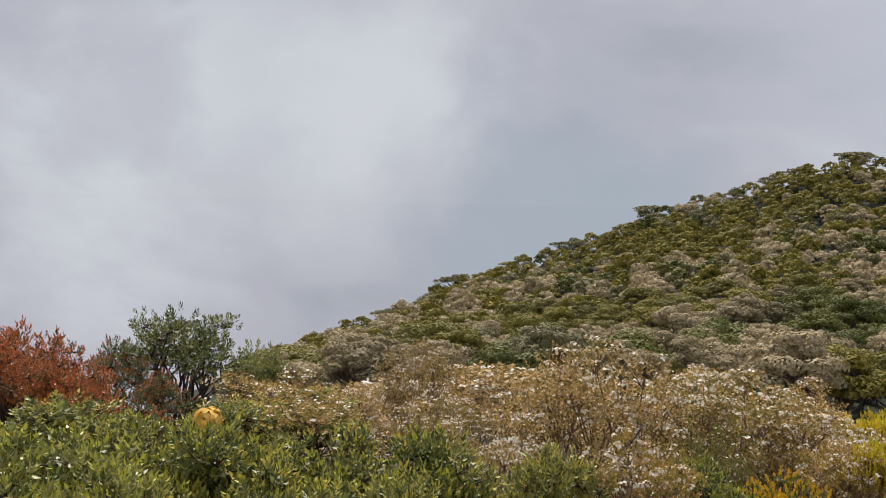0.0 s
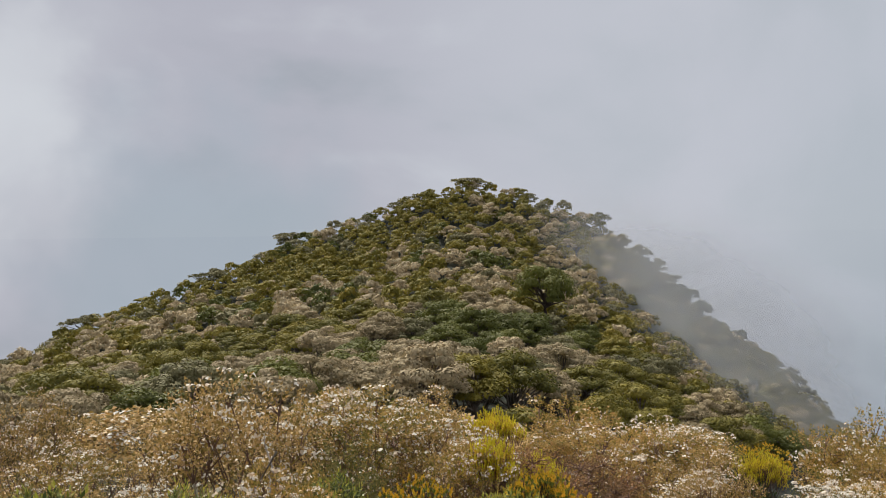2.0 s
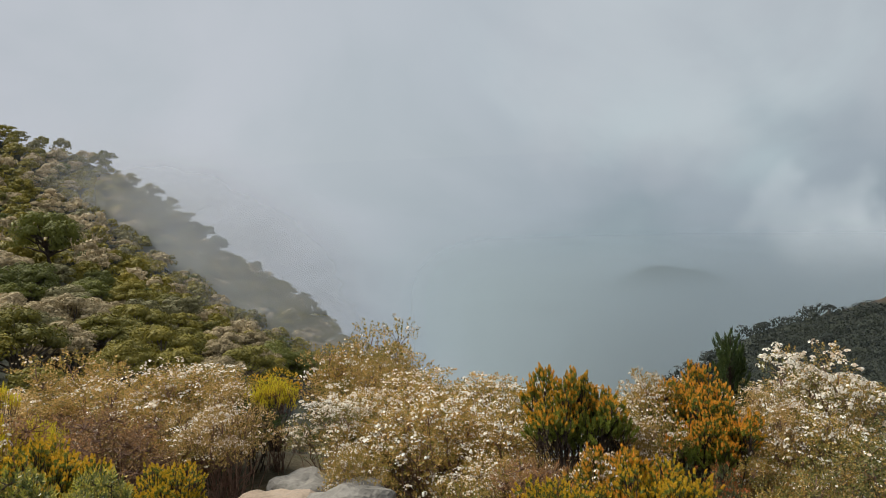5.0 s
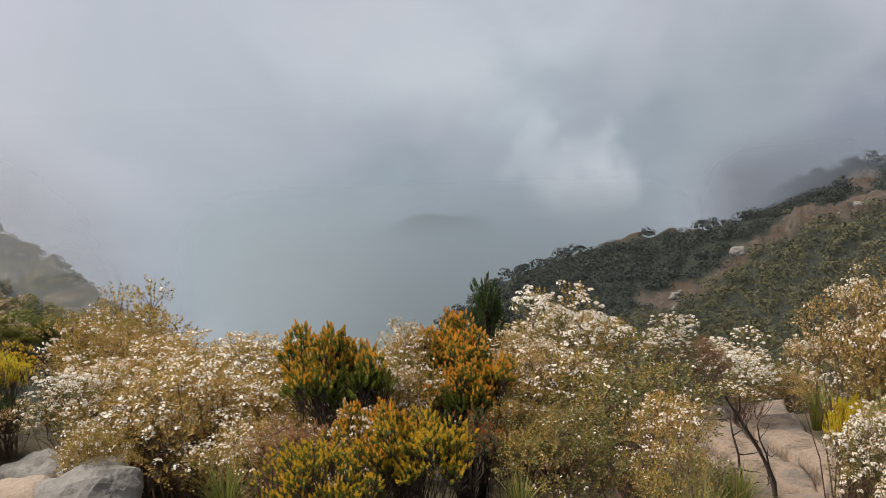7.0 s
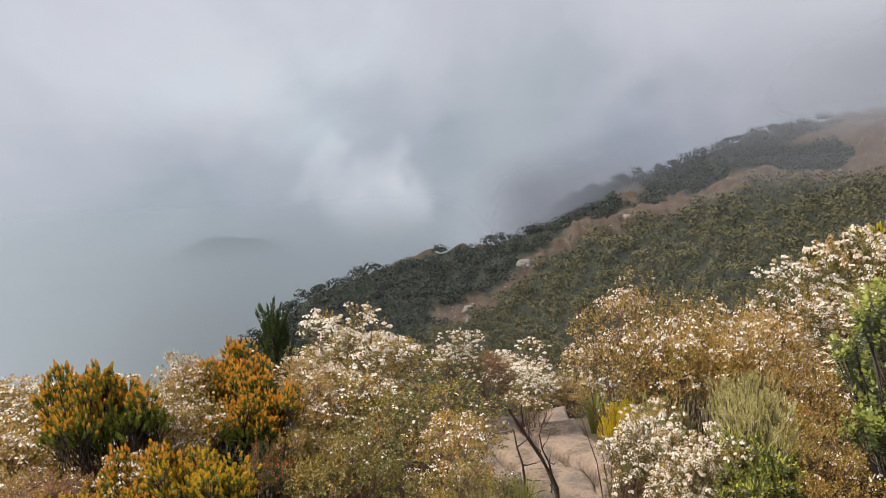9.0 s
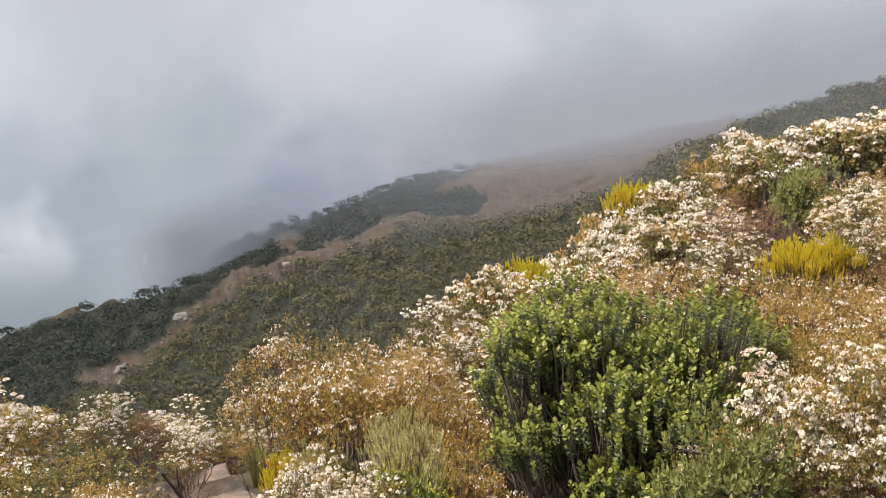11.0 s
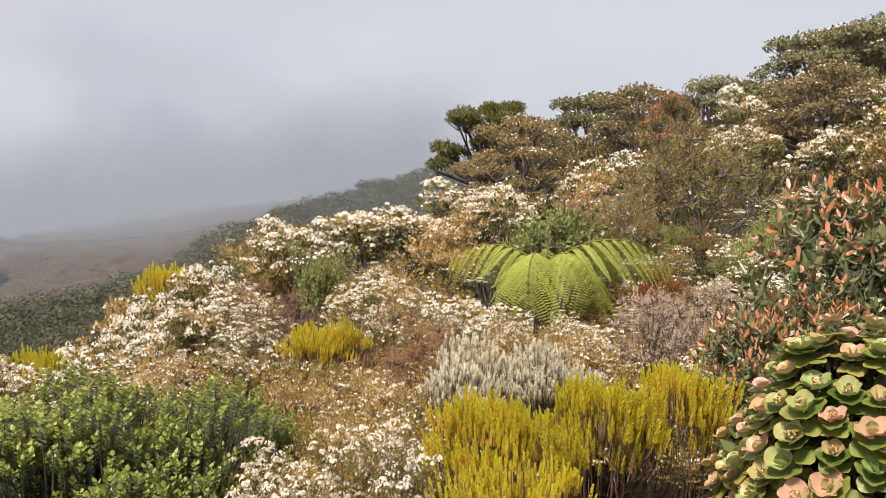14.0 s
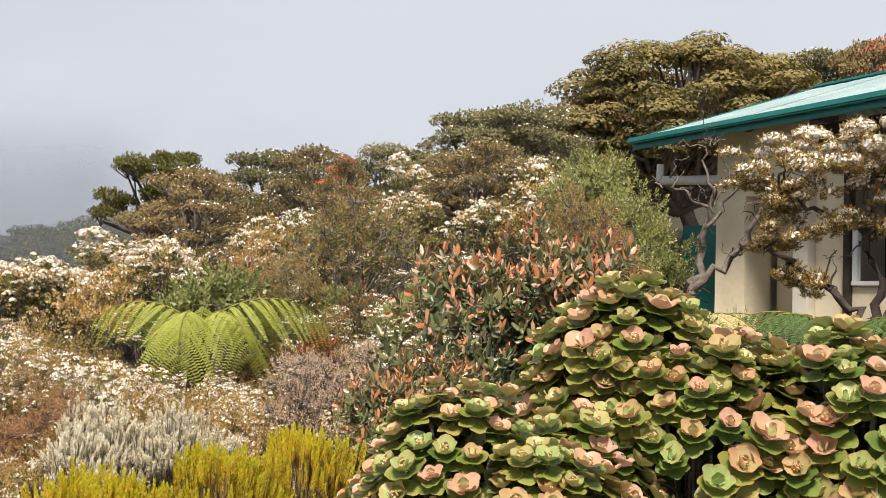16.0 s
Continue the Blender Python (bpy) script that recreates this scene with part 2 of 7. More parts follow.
def rough_material(name, colours, scale=6.0, rough=0.9, bump=0.4, detail=8.0, spec=0.25, fine=9.0):
    """Stone, bark, earth, plaster: two scales of stain and grain, with relief."""
    m, t, n, l = material(name)
    tex = n.new("ShaderNodeTexCoord")
    a, b = n.new("ShaderNodeTexNoise"), n.new("ShaderNodeTexNoise")
    a.inputs["Scale"].default_value, a.inputs["Detail"].default_value = scale, detail
    b.inputs["Scale"].default_value, b.inputs["Detail"].default_value = scale * fine, 4.0
    for k in (a, b):
        l.new(tex.outputs["Object"], k.inputs["Vector"])
    w = n.new("ShaderNodeMath"); w.operation = "MULTIPLY_ADD"
    l.new(b.outputs[0], w.inputs[0]); w.inputs[1].default_value = 0.5
    w2 = n.new("ShaderNodeMath"); w2.operation = "MULTIPLY_ADD"
    l.new(a.outputs[0], w2.inputs[0]); w2.inputs[1].default_value = 1.5; w2.inputs[2].default_value = -0.5
    l.new(w2.outputs[0], w.inputs[2])
    r = ramp_of(n, colours)
    l.new(w.outputs[0], r.inputs[0])
    p = n.new("ShaderNodeBsdfPrincipled")
    l.new(r.outputs[0], p.inputs["Base Color"])
    p.inputs["Roughness"].default_value, p.inputs["Specular IOR Level"].default_value = rough, spec
    bp = n.new("ShaderNodeBump"); bp.inputs["Strength"].default_value, bp.inputs["Distance"].default_value = bump, 0.02
    l.new(w.outputs[0], bp.inputs["Height"]); l.new(bp.outputs[0], p.inputs["Normal"])
    o = n.new("ShaderNodeOutputMaterial"); l.new(p.outputs[0], o.inputs[0])
    return m


bark_grey = rough_material("bark_grey", [(0.07, 0.055, 0.045), (0.16, 0.13, 0.11), (0.26, 0.23, 0.20)], 18, bump=0.6)
bark_dark = rough_material("bark_dark", [(0.03, 0.024, 0.02), (0.08, 0.06, 0.05), (0.13, 0.11, 0.09)], 14, bump=0.6)
bark_red = rough_material("bark_red", [(0.09, 0.05, 0.04), (0.20, 0.12, 0.09), (0.30, 0.21, 0.16)], 20, bump=0.5)
bark_pale = rough_material("bark_pale", [(0.22, 0.18, 0.15), (0.42, 0.37, 0.33), (0.58, 0.54, 0.50)], 16, bump=0.6)
stone = rough_material("stone", [(0.06, 0.057, 0.052), (0.15, 0.14, 0.125), (0.24, 0.225, 0.205), (0.18, 0.15, 0.11)], 5, bump=0.9)
stone_tan = rough_material("stone_tan", [(0.10, 0.075, 0.056), (0.23, 0.175, 0.13), (0.34, 0.27, 0.21), (0.20, 0.18, 0.165)], 5, bump=0.9)

tea_leaf = leaf_material("tea_leaf", [(0.024, 0.031, 0.010), (0.076, 0.079, 0.019), (0.161, 0.131, 0.028), (0.256, 0.173, 0.043), (0.321, 0.197, 0.069)], grain=0.75)
tea_leaf_pink = leaf_material("tea_leaf_pink", [(0.024, 0.023, 0.009), (0.088, 0.068, 0.019), (0.200, 0.138, 0.040), (0.305, 0.200, 0.072), (0.385, 0.268, 0.130)], grain=0.75)
tea_leaf_olive = leaf_material("tea_leaf_olive", [(0.024, 0.029, 0.010), (0.062, 0.066, 0.020), (0.116, 0.108, 0.031), (0.182, 0.143, 0.050)], grain=0.8)
tea_leaf_gold = leaf_material("tea_leaf_gold", [(0.068, 0.058, 0.016), (0.170, 0.126, 0.030), (0.280, 0.187, 0.052), (0.362, 0.221, 0.079)], grain=0.8)
petal = leaf_material("petal", [(0.30, 0.20, 0.12), (0.42, 0.35, 0.27), (0.49, 0.455, 0.405), (0.49, 0.485, 0.46)], 0.6, 0.25)
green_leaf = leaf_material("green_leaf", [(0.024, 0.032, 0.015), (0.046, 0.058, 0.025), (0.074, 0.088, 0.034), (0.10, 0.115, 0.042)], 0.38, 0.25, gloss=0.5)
lime_leaf = leaf_material("lime_leaf", [(0.081, 0.101, 0.021), (0.158, 0.173, 0.033), (0.240, 0.245, 0.053)], 0.42, 0.35, gloss=0.45)
leather_tip = leaf_material("leather_tip", [(0.09, 0.115, 0.018), (0.19, 0.20, 0.028), (0.29, 0.27, 0.045), (0.34, 0.24, 0.055)], 0.42, 0.3, gloss=0.45)
leather_leaf = leaf_material("leather_leaf", [(0.018, 0.030, 0.012), (0.044, 0.060, 0.018), (0.085, 0.100, 0.026), (0.140, 0.148, 0.040), (0.20, 0.165, 0.055)], 0.42, 0.25, gloss=0.5, patch=4.0, grain=0.8)
red_leaf = leaf_material("red_leaf", [(0.10, 0.055, 0.018), (0.22, 0.070, 0.022), (0.32, 0.085, 0.030), (0.34, 0.16, 0.05)], 0.42, 0.3, gloss=0.45)
red_mix = leaf_material("red_mix", [(0.030, 0.036, 0.014), (0.065, 0.052, 0.018), (0.20, 0.070, 0.024), (0.34, 0.10, 0.032)], 0.42, 0.3, gloss=0.45, grain=0.8)
orange_leaf = leaf_material("orange_leaf", [(0.13, 0.135, 0.018), (0.32, 0.20, 0.025), (0.52, 0.255, 0.032), (0.60, 0.21, 0.050)], 0.5, 0.35, patch=5.0)
yellow_leaf = leaf_material("yellow_leaf", [(0.150, 0.130, 0.013), (0.300, 0.238, 0.018), (0.425, 0.315, 0.025), (0.440, 0.262, 0.036)], 0.5, 0.35)
yellow_tip = leaf_material("yellow_tip", [(0.265, 0.250, 0.019), (0.410, 0.362, 0.026), (0.490, 0.415, 0.039)], 0.5, 0.35)
mustard_leaf = leaf_material("mustard_leaf", [(0.10, 0.105, 0.012), (0.28, 0.215, 0.018), (0.42, 0.285, 0.024), (0.46, 0.26, 0.03)], 0.5, 0.35)
gold_flower = leaf_material("gold_flower", [(0.34, 0.20, 0.03), (0.46, 0.29, 0.05), (0.50, 0.36, 0.10)], 0.6, 0.3)
broom_green = leaf_material("broom_green", [(0.045, 0.063, 0.015), (0.098, 0.120, 0.021), (0.180, 0.188, 0.030)], 0.5, 0.3)
sage_leaf = leaf_material("sage_leaf", [(0.12, 0.115, 0.038), (0.21, 0.195, 0.072), (0.31, 0.280, 0.125), (0.39, 0.35, 0.185)], 0.6, 0.3)
silver_leaf = leaf_material("silver_leaf", [(0.18, 0.155, 0.10), (0.29, 0.26, 0.18), (0.38, 0.345, 0.26)], 0.7, 0.2)
silver_tip = leaf_material("silver_tip", [(0.34, 0.30, 0.21), (0.45, 0.41, 0.32), (0.48, 0.46, 0.39)], 0.7, 0.25)
bronze_leaf = leaf_material("bronze_leaf", [(0.06, 0.042, 0.022), (0.14, 0.085, 0.038), (0.23, 0.125, 0.055), (0.28, 0.165, 0.085)], 0.6, 0.25)
mauve_leaf = leaf_material("mauve_leaf", [(0.09, 0.065, 0.04), (0.19, 0.135, 0.09), (0.31, 0.23, 0.165), (0.42, 0.34, 0.27)], 0.6, 0.25)
fir_leaf = leaf_material("fir_leaf", [(0.018, 0.030, 0.011), (0.036, 0.054, 0.016), (0.066, 0.084, 0.024)], 0.5, 0.25)
fern_leaf = leaf_material("fern_leaf", [(0.125, 0.140, 0.018), (0.205, 0.222, 0.034), (0.285, 0.298, 0.062)], 0.45, 0.4, gloss=0.4, grain=0.35)
fern_dark = leaf_material("fern_dark", [(0.025, 0.05, 0.014), (0.05, 0.085, 0.02), (0.08, 0.12, 0.03)], 0.5, 0.3)
fern_dry = leaf_material("fern_dry", [(0.16, 0.14, 0.05), (0.28, 0.24, 0.10), (0.36, 0.31, 0.15)], 0.6, 0.3)
grass_leaf = leaf_material("grass_leaf", [(0.045, 0.062, 0.014), (0.10, 0.115, 0.026), (0.19, 0.175, 0.05), (0.28, 0.23, 0.10)], 0.55, 0.35)
tip_red = leaf_material("tip_red", [(0.176, 0.092, 0.032), (0.299, 0.110, 0.044), (0.387, 0.141, 0.063), (0.396, 0.264, 0.194)], 0.32, 0.35, gloss=0.55, grain=0.7)
shrub_green = leaf_material("shrub_green", [(0.013, 0.022, 0.011), (0.038, 0.051, 0.021), (0.077, 0.096, 0.034), (0.138, 0.155, 0.060)], 0.34, 0.22, gloss=0.6, grain=0.85)
dark_glossy = leaf_material("dark_glossy", [(0.022, 0.034, 0.014), (0.050, 0.066, 0.026), (0.092, 0.102, 0.040), (0.160, 0.135, 0.062)], 0.28, 0.25, gloss=0.65, grain=0.7)
tip_green = leaf_material("tip_green", [(0.055, 0.062, 0.020), (0.125, 0.122, 0.040), (0.215, 0.170, 0.064), (0.32, 0.19, 0.09)], 0.32, 0.28, gloss=0.55)
red_blossom = leaf_material("red_blossom", [(0.26, 0.03, 0.02), (0.38, 0.05, 0.03), (0.44, 0.09, 0.06)], 0.5, 0.3)
bush_leaf = leaf_material("bush_leaf", [(0.050, 0.062, 0.018), (0.105, 0.118, 0.034), (0.175, 0.180, 0.058), (0.25, 0.23, 0.09)], 0.42, 0.32, gloss=0.5)
crown_tan = leaf_material("crown_tan", [(0.055, 0.044, 0.019), (0.153, 0.122, 0.065), (0.279, 0.225, 0.136), (0.378, 0.316, 0.212)], 0.7, 0.20, patch=0.4, grain=0.38)
crown_olive = leaf_material("crown_olive", [(0.032, 0.034, 0.007), (0.075, 0.071, 0.011), (0.139, 0.115, 0.015), (0.208, 0.155, 0.024)], 0.65, 0.20, patch=0.5, grain=0.32)
crown_canopy = leaf_material("crown_canopy", [(0.016, 0.020, 0.006), (0.042, 0.044, 0.010), (0.080, 0.074, 0.015), (0.130, 0.105, 0.024)], 0.65, 0.20, patch=0.5, grain=0.32)
crown_green = leaf_material("crown_green", [(0.031, 0.038, 0.007), (0.074, 0.079, 0.012), (0.130, 0.127, 0.019)], 0.6, 0.20, patch=0.5, grain=0.32)
crown_grey = leaf_material("crown_grey", [(0.043, 0.043, 0.018), (0.100, 0.093, 0.041), (0.172, 0.150, 0.078)], 0.7, 0.20, patch=0.6)
crown_dark = leaf_material("crown_dark", [(0.006, 0.009, 0.007), (0.012, 0.016, 0.010), (0.026, 0.030, 0.016)], 0.7, 0.1, patch=0.16, grain=0.12)
crown_slope = leaf_material("crown_slope", [(0.007, 0.010, 0.004), (0.025, 0.026, 0.010), (0.054, 0.050, 0.018), (0.094, 0.081, 0.042)], 0.7, 0.15, patch=0.14, grain=0.22)
crown_bronze = leaf_material("crown_bronze", [(0.040, 0.035, 0.014), (0.088, 0.070, 0.028), (0.155, 0.112, 0.045), (0.22, 0.145, 0.07)], 0.65, 0.18, patch=0.6)
crown_gold = leaf_material("crown_gold", [(0.036, 0.036, 0.013), (0.080, 0.070, 0.021), (0.135, 0.105, 0.032), (0.20, 0.135, 0.045)], 0.65, 0.2, patch=6.0)

# ---------------------------------------------------------------- mesh tools


def mesh_of(name, pieces, smooth=False):
    """One mesh from (vertices, faces) arrays; faces may have three or four corners."""
    verts, loops, starts, totals, base, at = [], [], [], [], 0, 0
    for v, f in pieces:
        v, f = np.asarray(v, float).reshape(-1, 3), np.asarray(f, int)
        if not len(f):
            continue
        k = f.shape[1]
        verts.append(v)
        loops.append((f + base).ravel())
        starts.append(at + np.arange(len(f)) * k)
        totals.append(np.full(len(f), k))
        base += len(v)
        at += f.size
    me = bpy.data.meshes.new(name)
    verts, loops, starts, totals = (np.concatenate(a) for a in (verts, loops, starts, totals))
    me.vertices.add(len(verts))
    me.vertices.foreach_set("co", verts.ravel())
    me.loops.add(len(loops))
    me.loops.foreach_set("vertex_index", loops.astype(np.int32))
    me.polygons.add(len(starts))
    me.polygons.foreach_set("loop_start", starts.astype(np.int32))
    me.polygons.foreach_set("loop_total", totals.astype(np.int32))
    if smooth:
        me.polygons.foreach_set("use_smooth", np.ones(len(starts), bool))
    me.update(calc_edges=True)
    me.validate()
    return me


def part(name, mesh, mat, parent=None, label="", m=None):
    """Links a mesh as one object, under a thing or a part."""
    ob = new(name, mesh)
    if mat and not mesh.materials:
        mesh.materials.append(mat)
    if parent:
        ob.parent = parent
    if m is not None:
        ob.matrix_basis = m
    if label:
        tagged(ob, label)
    return ob


def stuff(name, mesh, mat, parent, label=""):
    """A part of very many leaves or flowers, too small to count."""
    return tagged(part(name, mesh, mat, parent, label), "", "", "", "stuff")


def bm_mesh(name, bm, smooth=False):
    me = bpy.data.meshes.new(name)
    bm.to_mesh(me)
    bm.free()
    if smooth:
        me.polygons.foreach_set("use_smooth", np.ones(len(me.polygons), bool))
    return me


def unit(v):
    return v / np.maximum(np.linalg.norm(v, axis=-1, keepdims=True), 1e-9)


def scatter(template, pos, axis, spin, size):
    """Copies of a template, its z along axis, turned by spin, as one array."""
    tv, tf = template
    pos, axis = np.asarray(pos, float), unit(np.asarray(axis, float))
    n = len(pos)
    if not n:
        return np.zeros((0, 3)), np.zeros((0, tf.shape[1]), int)
    ref = np.where(np.abs(axis[:, 2:3]) > 0.95, [[1.0, 0, 0]], [[0, 0, 1.0]])
    s = unit(np.cross(ref, axis))
    u = np.cross(axis, s)
    c, d = np.cos(spin)[:, None], np.sin(spin)[:, None]
    x, y = s * c + u * d, u * c - s * d
    basis = np.stack([x, y, axis], 2) * np.asarray(size, float).reshape(-1, 1, 1)
    v = np.einsum("nij,kj->nki", basis, tv) + pos[:, None]
    f = tf[None] + (np.arange(n) * len(tv))[:, None, None]
    return v.reshape(-1, 3), f.reshape(-1, tf.shape[1])


def tube(points, radii, sides=5):
    """A tapering limb through points."""
    pts, radii = np.asarray(points, float), np.asarray(radii, float)
    d = unit(np.gradient(pts, axis=0))
    ref = np.where(np.abs(d[:, 2:3]) > 0.9, [[1.0, 0, 0]], [[0, 0, 1.0]])
    s = unit(np.cross(ref, d))
    u = np.cross(d, s)
    a = np.arange(sides) * 2 * np.pi / sides
    v = pts[:, None] + radii[:, None, None] * (np.cos(a)[None, :, None] * s[:, None] + np.sin(a)[None, :, None] * u[:, None])
    i, j = np.meshgrid(np.arange(len(pts) - 1), np.arange(sides), indexing="ij")
    k = (j + 1) % sides
    f = np.stack([i * sides + j, i * sides + k, (i + 1) * sides + k, (i + 1) * sides + j], -1).reshape(-1, 4)
    return v.reshape(-1, 3), f


def limb(rng, a, b, r0, r1, wobble=0.08, steps=4, sides=5, rise=0.0):
    """A crooked limb from a to b."""
    a, b = np.asarray(a, float), np.asarray(b, float)
    t = np.linspace(0, 1, steps + 1)[:, None]
    p = a + (b - a) * t
    size = np.linalg.norm(b - a)
    bend = rng.normal(0, wobble * size, (steps + 1, 3)) * np.sin(np.pi * t)
    p = p + bend
    p[:, 2] += rise * size * np.sin(np.pi * t[:, 0])
    return tube(p, np.linspace(r0, r1, steps + 1), sides)


def leaf(length, width, fold=0.15, droop=0.1):
    """One folded leaf along y, two triangles."""
    return (np.array([[0, 0, 0], [width / 2, 0.45 * length, fold * width], [0, length, -droop * length], [-width / 2, 0.45 * length, fold * width]]),
            np.array([[0, 1, 2, 3]]))


def broad_leaf(length, width, fold=0.15, droop=0.1):
    """A larger blunt leaf along y, folded at its midrib."""
    a, b = 0.34 * length, 0.74 * length
    e, g = fold * width, fold * width - 0.5 * droop * length
    return (np.array([[0, 0, 0], [width / 2, a, e], [0.44 * width, b, g], [0, length, -droop * length], [-0.44 * width, b, g], [-width / 2, a, e]]),
            np.array([[0, 1, 2, 3], [0, 3, 4, 5]]))


def sprig(rng, n, tall, length, width, open_low=75, open_top=25, fold=0.2, droop=0.1, start=0.1, grow=0.0, tiny=False):
    """A shoot along z with n leaves set in a spiral; tiny leaves are single triangles."""
    lv, lf = (broad_leaf if length > 0.055 or 0.7 < width / length < 0.83 else leaf)(1, width / length, fold, droop)
    if tiny:
        lv, lf = np.array([[-0.62 * width / length, 0.30, 0], [0.62 * width / length, 0.42, 0], [0, 1.05, -droop]]), np.array([[0, 1, 2]])
    vs, fs = [], []
    for k in range(n):
        h = start + (1 - start) * k / max(1, n - 1)
        g = k * 2.39996 + rng.uniform(-0.3, 0.3)
        o = radians(open_low + (open_top - open_low) * h + rng.uniform(-10, 10))
        y = np.array([math.cos(g) * math.sin(o), math.sin(g) * math.sin(o), math.cos(o)])
        x = np.array([-math.sin(g), math.cos(g), 0])
        z = np.cross(x, y)
        size = length * rng.uniform(0.8, 1.15) * (1 - grow * h)
        vs.append((lv * size) @ np.stack([x, y, z]) + [0, 0, h * tall])
        fs.append(lf + len(lv) * k)
    return np.concatenate(vs), np.concatenate(fs)


def blossom(radius, petals=5, cup=0.25):
    """A small open flower facing z."""
    a = 2 * np.pi * np.arange(petals) / petals
    return np.stack([radius * np.cos(a), radius * np.sin(a), cup * radius * (np.arange(petals) % 2)], 1), np.arange(petals)[None]


def dome(rng, n, low=-0.15):
    """Directions spread over an upper dome."""
    z = rng.uniform(low, 1, n)
    a = np.arange(n) * 2.39996 + rng.uniform(-0.5, 0.5, n)
    c = np.sqrt(1 - z * z)
    return np.stack([c * np.cos(a), c * np.sin(a), z], 1)


def clumps(rng, count, low=-0.1, flat=1.0, uneven=0.16):
    """Centres of the foliage clumps of a plant one metre wide and one high."""
    d = dome(rng, count, low)
    r = rng.uniform(0.60, 0.92, count) * (1 + rng.normal(0, uneven, count))
    c = d * r[:, None] * [0.5, 0.5, 0.5] + [0, 0, 0.5]
    c[:, 2] = np.clip(c[:, 2], 0.10, 0.97)
    return c, d


def stems_to(rng, centres, base=0.05, thick=0.014, sides=4, share=1.0):
    """Stems that leave the ground together and reach the clumps."""
    out = []
    for c in centres:
        if rng.random() > share:
            continue
        a = rng.uniform(0, 6.28)
        foot = [base * math.cos(a), base * math.sin(a), -0.12]
        out.append(limb(rng, foot, c, thick, thick * 0.3, 0.09, 3, 3))
    return out


# ---------------------------------------------------------------- plants, each built once and then copied
PROTO = {}
UPRIGHT = ("silver", "sage", "yellow_broom", "mustard_broom", "green_bush")
PLANT_RNG = np.random.default_rng(11)


def plant(kind, x, y, width, height, turn=None, label="", z=None, variant=None, lean=0.0, group=""):
    """A plant of that kind, as wide and high as given, rooted in the ground."""
    build, wide, tall, count, tags = KINDS[kind]
    which = int(PLANT_RNG.integers(count)) if variant is None else variant
    turn = float(PLANT_RNG.uniform(0, 360)) if turn is None else turn
    z = float(ground(x, y)) - 0.03 if z is None else z
    width = max(width, (0.65 if kind in ("orange_broom", "mustard_broom") else 0.5) * height) if kind not in ("column", "crest_tree", "dark_crest_tree", "tall_tree") else width
    if kind in ("bronze_tree", "grey_top_tree", "olive_top_tree"):
        width = max(width, 1.0 * height)
    sx, sz = width / wide, height / tall
    key = (kind, which)
    place = pose(x, y, z, lean, 0, turn)
    if key not in PROTO:
        thing = new(tags[1].replace(" ", "_"))
        build(np.random.default_rng(100 + 17 * which + sum(map(ord, kind))), thing)
        tagged(thing, tags[0], tags[1], tags[2])
        thing.matrix_basis = place @ Matrix.Diagonal((sx, sx, sz, 1))
        PROTO[key] = (thing, sx, sz)
    else:
        first, fx, fz = PROTO[key]
        thing = copy_thing(first, place @ Matrix.Diagonal((sx / fx, sx / fx, sz / fz, 1)))
    k = sx / sz
    if k < 0.9:
        for o in (thing.children if not kind.endswith("tree") and kind != "column" else ()):
            if o.name.split(".")[0] not in ("framework", "trunk"):
                q = k ** (0.85 if kind in UPRIGHT else 0.5)
                o.matrix_basis = Matrix.Translation((0, 0, tall * (1 - q))) @ Matrix.Diagonal((1, 1, q, 1))
    if label or group:
        tagged(thing, label, "", group)
    return thing


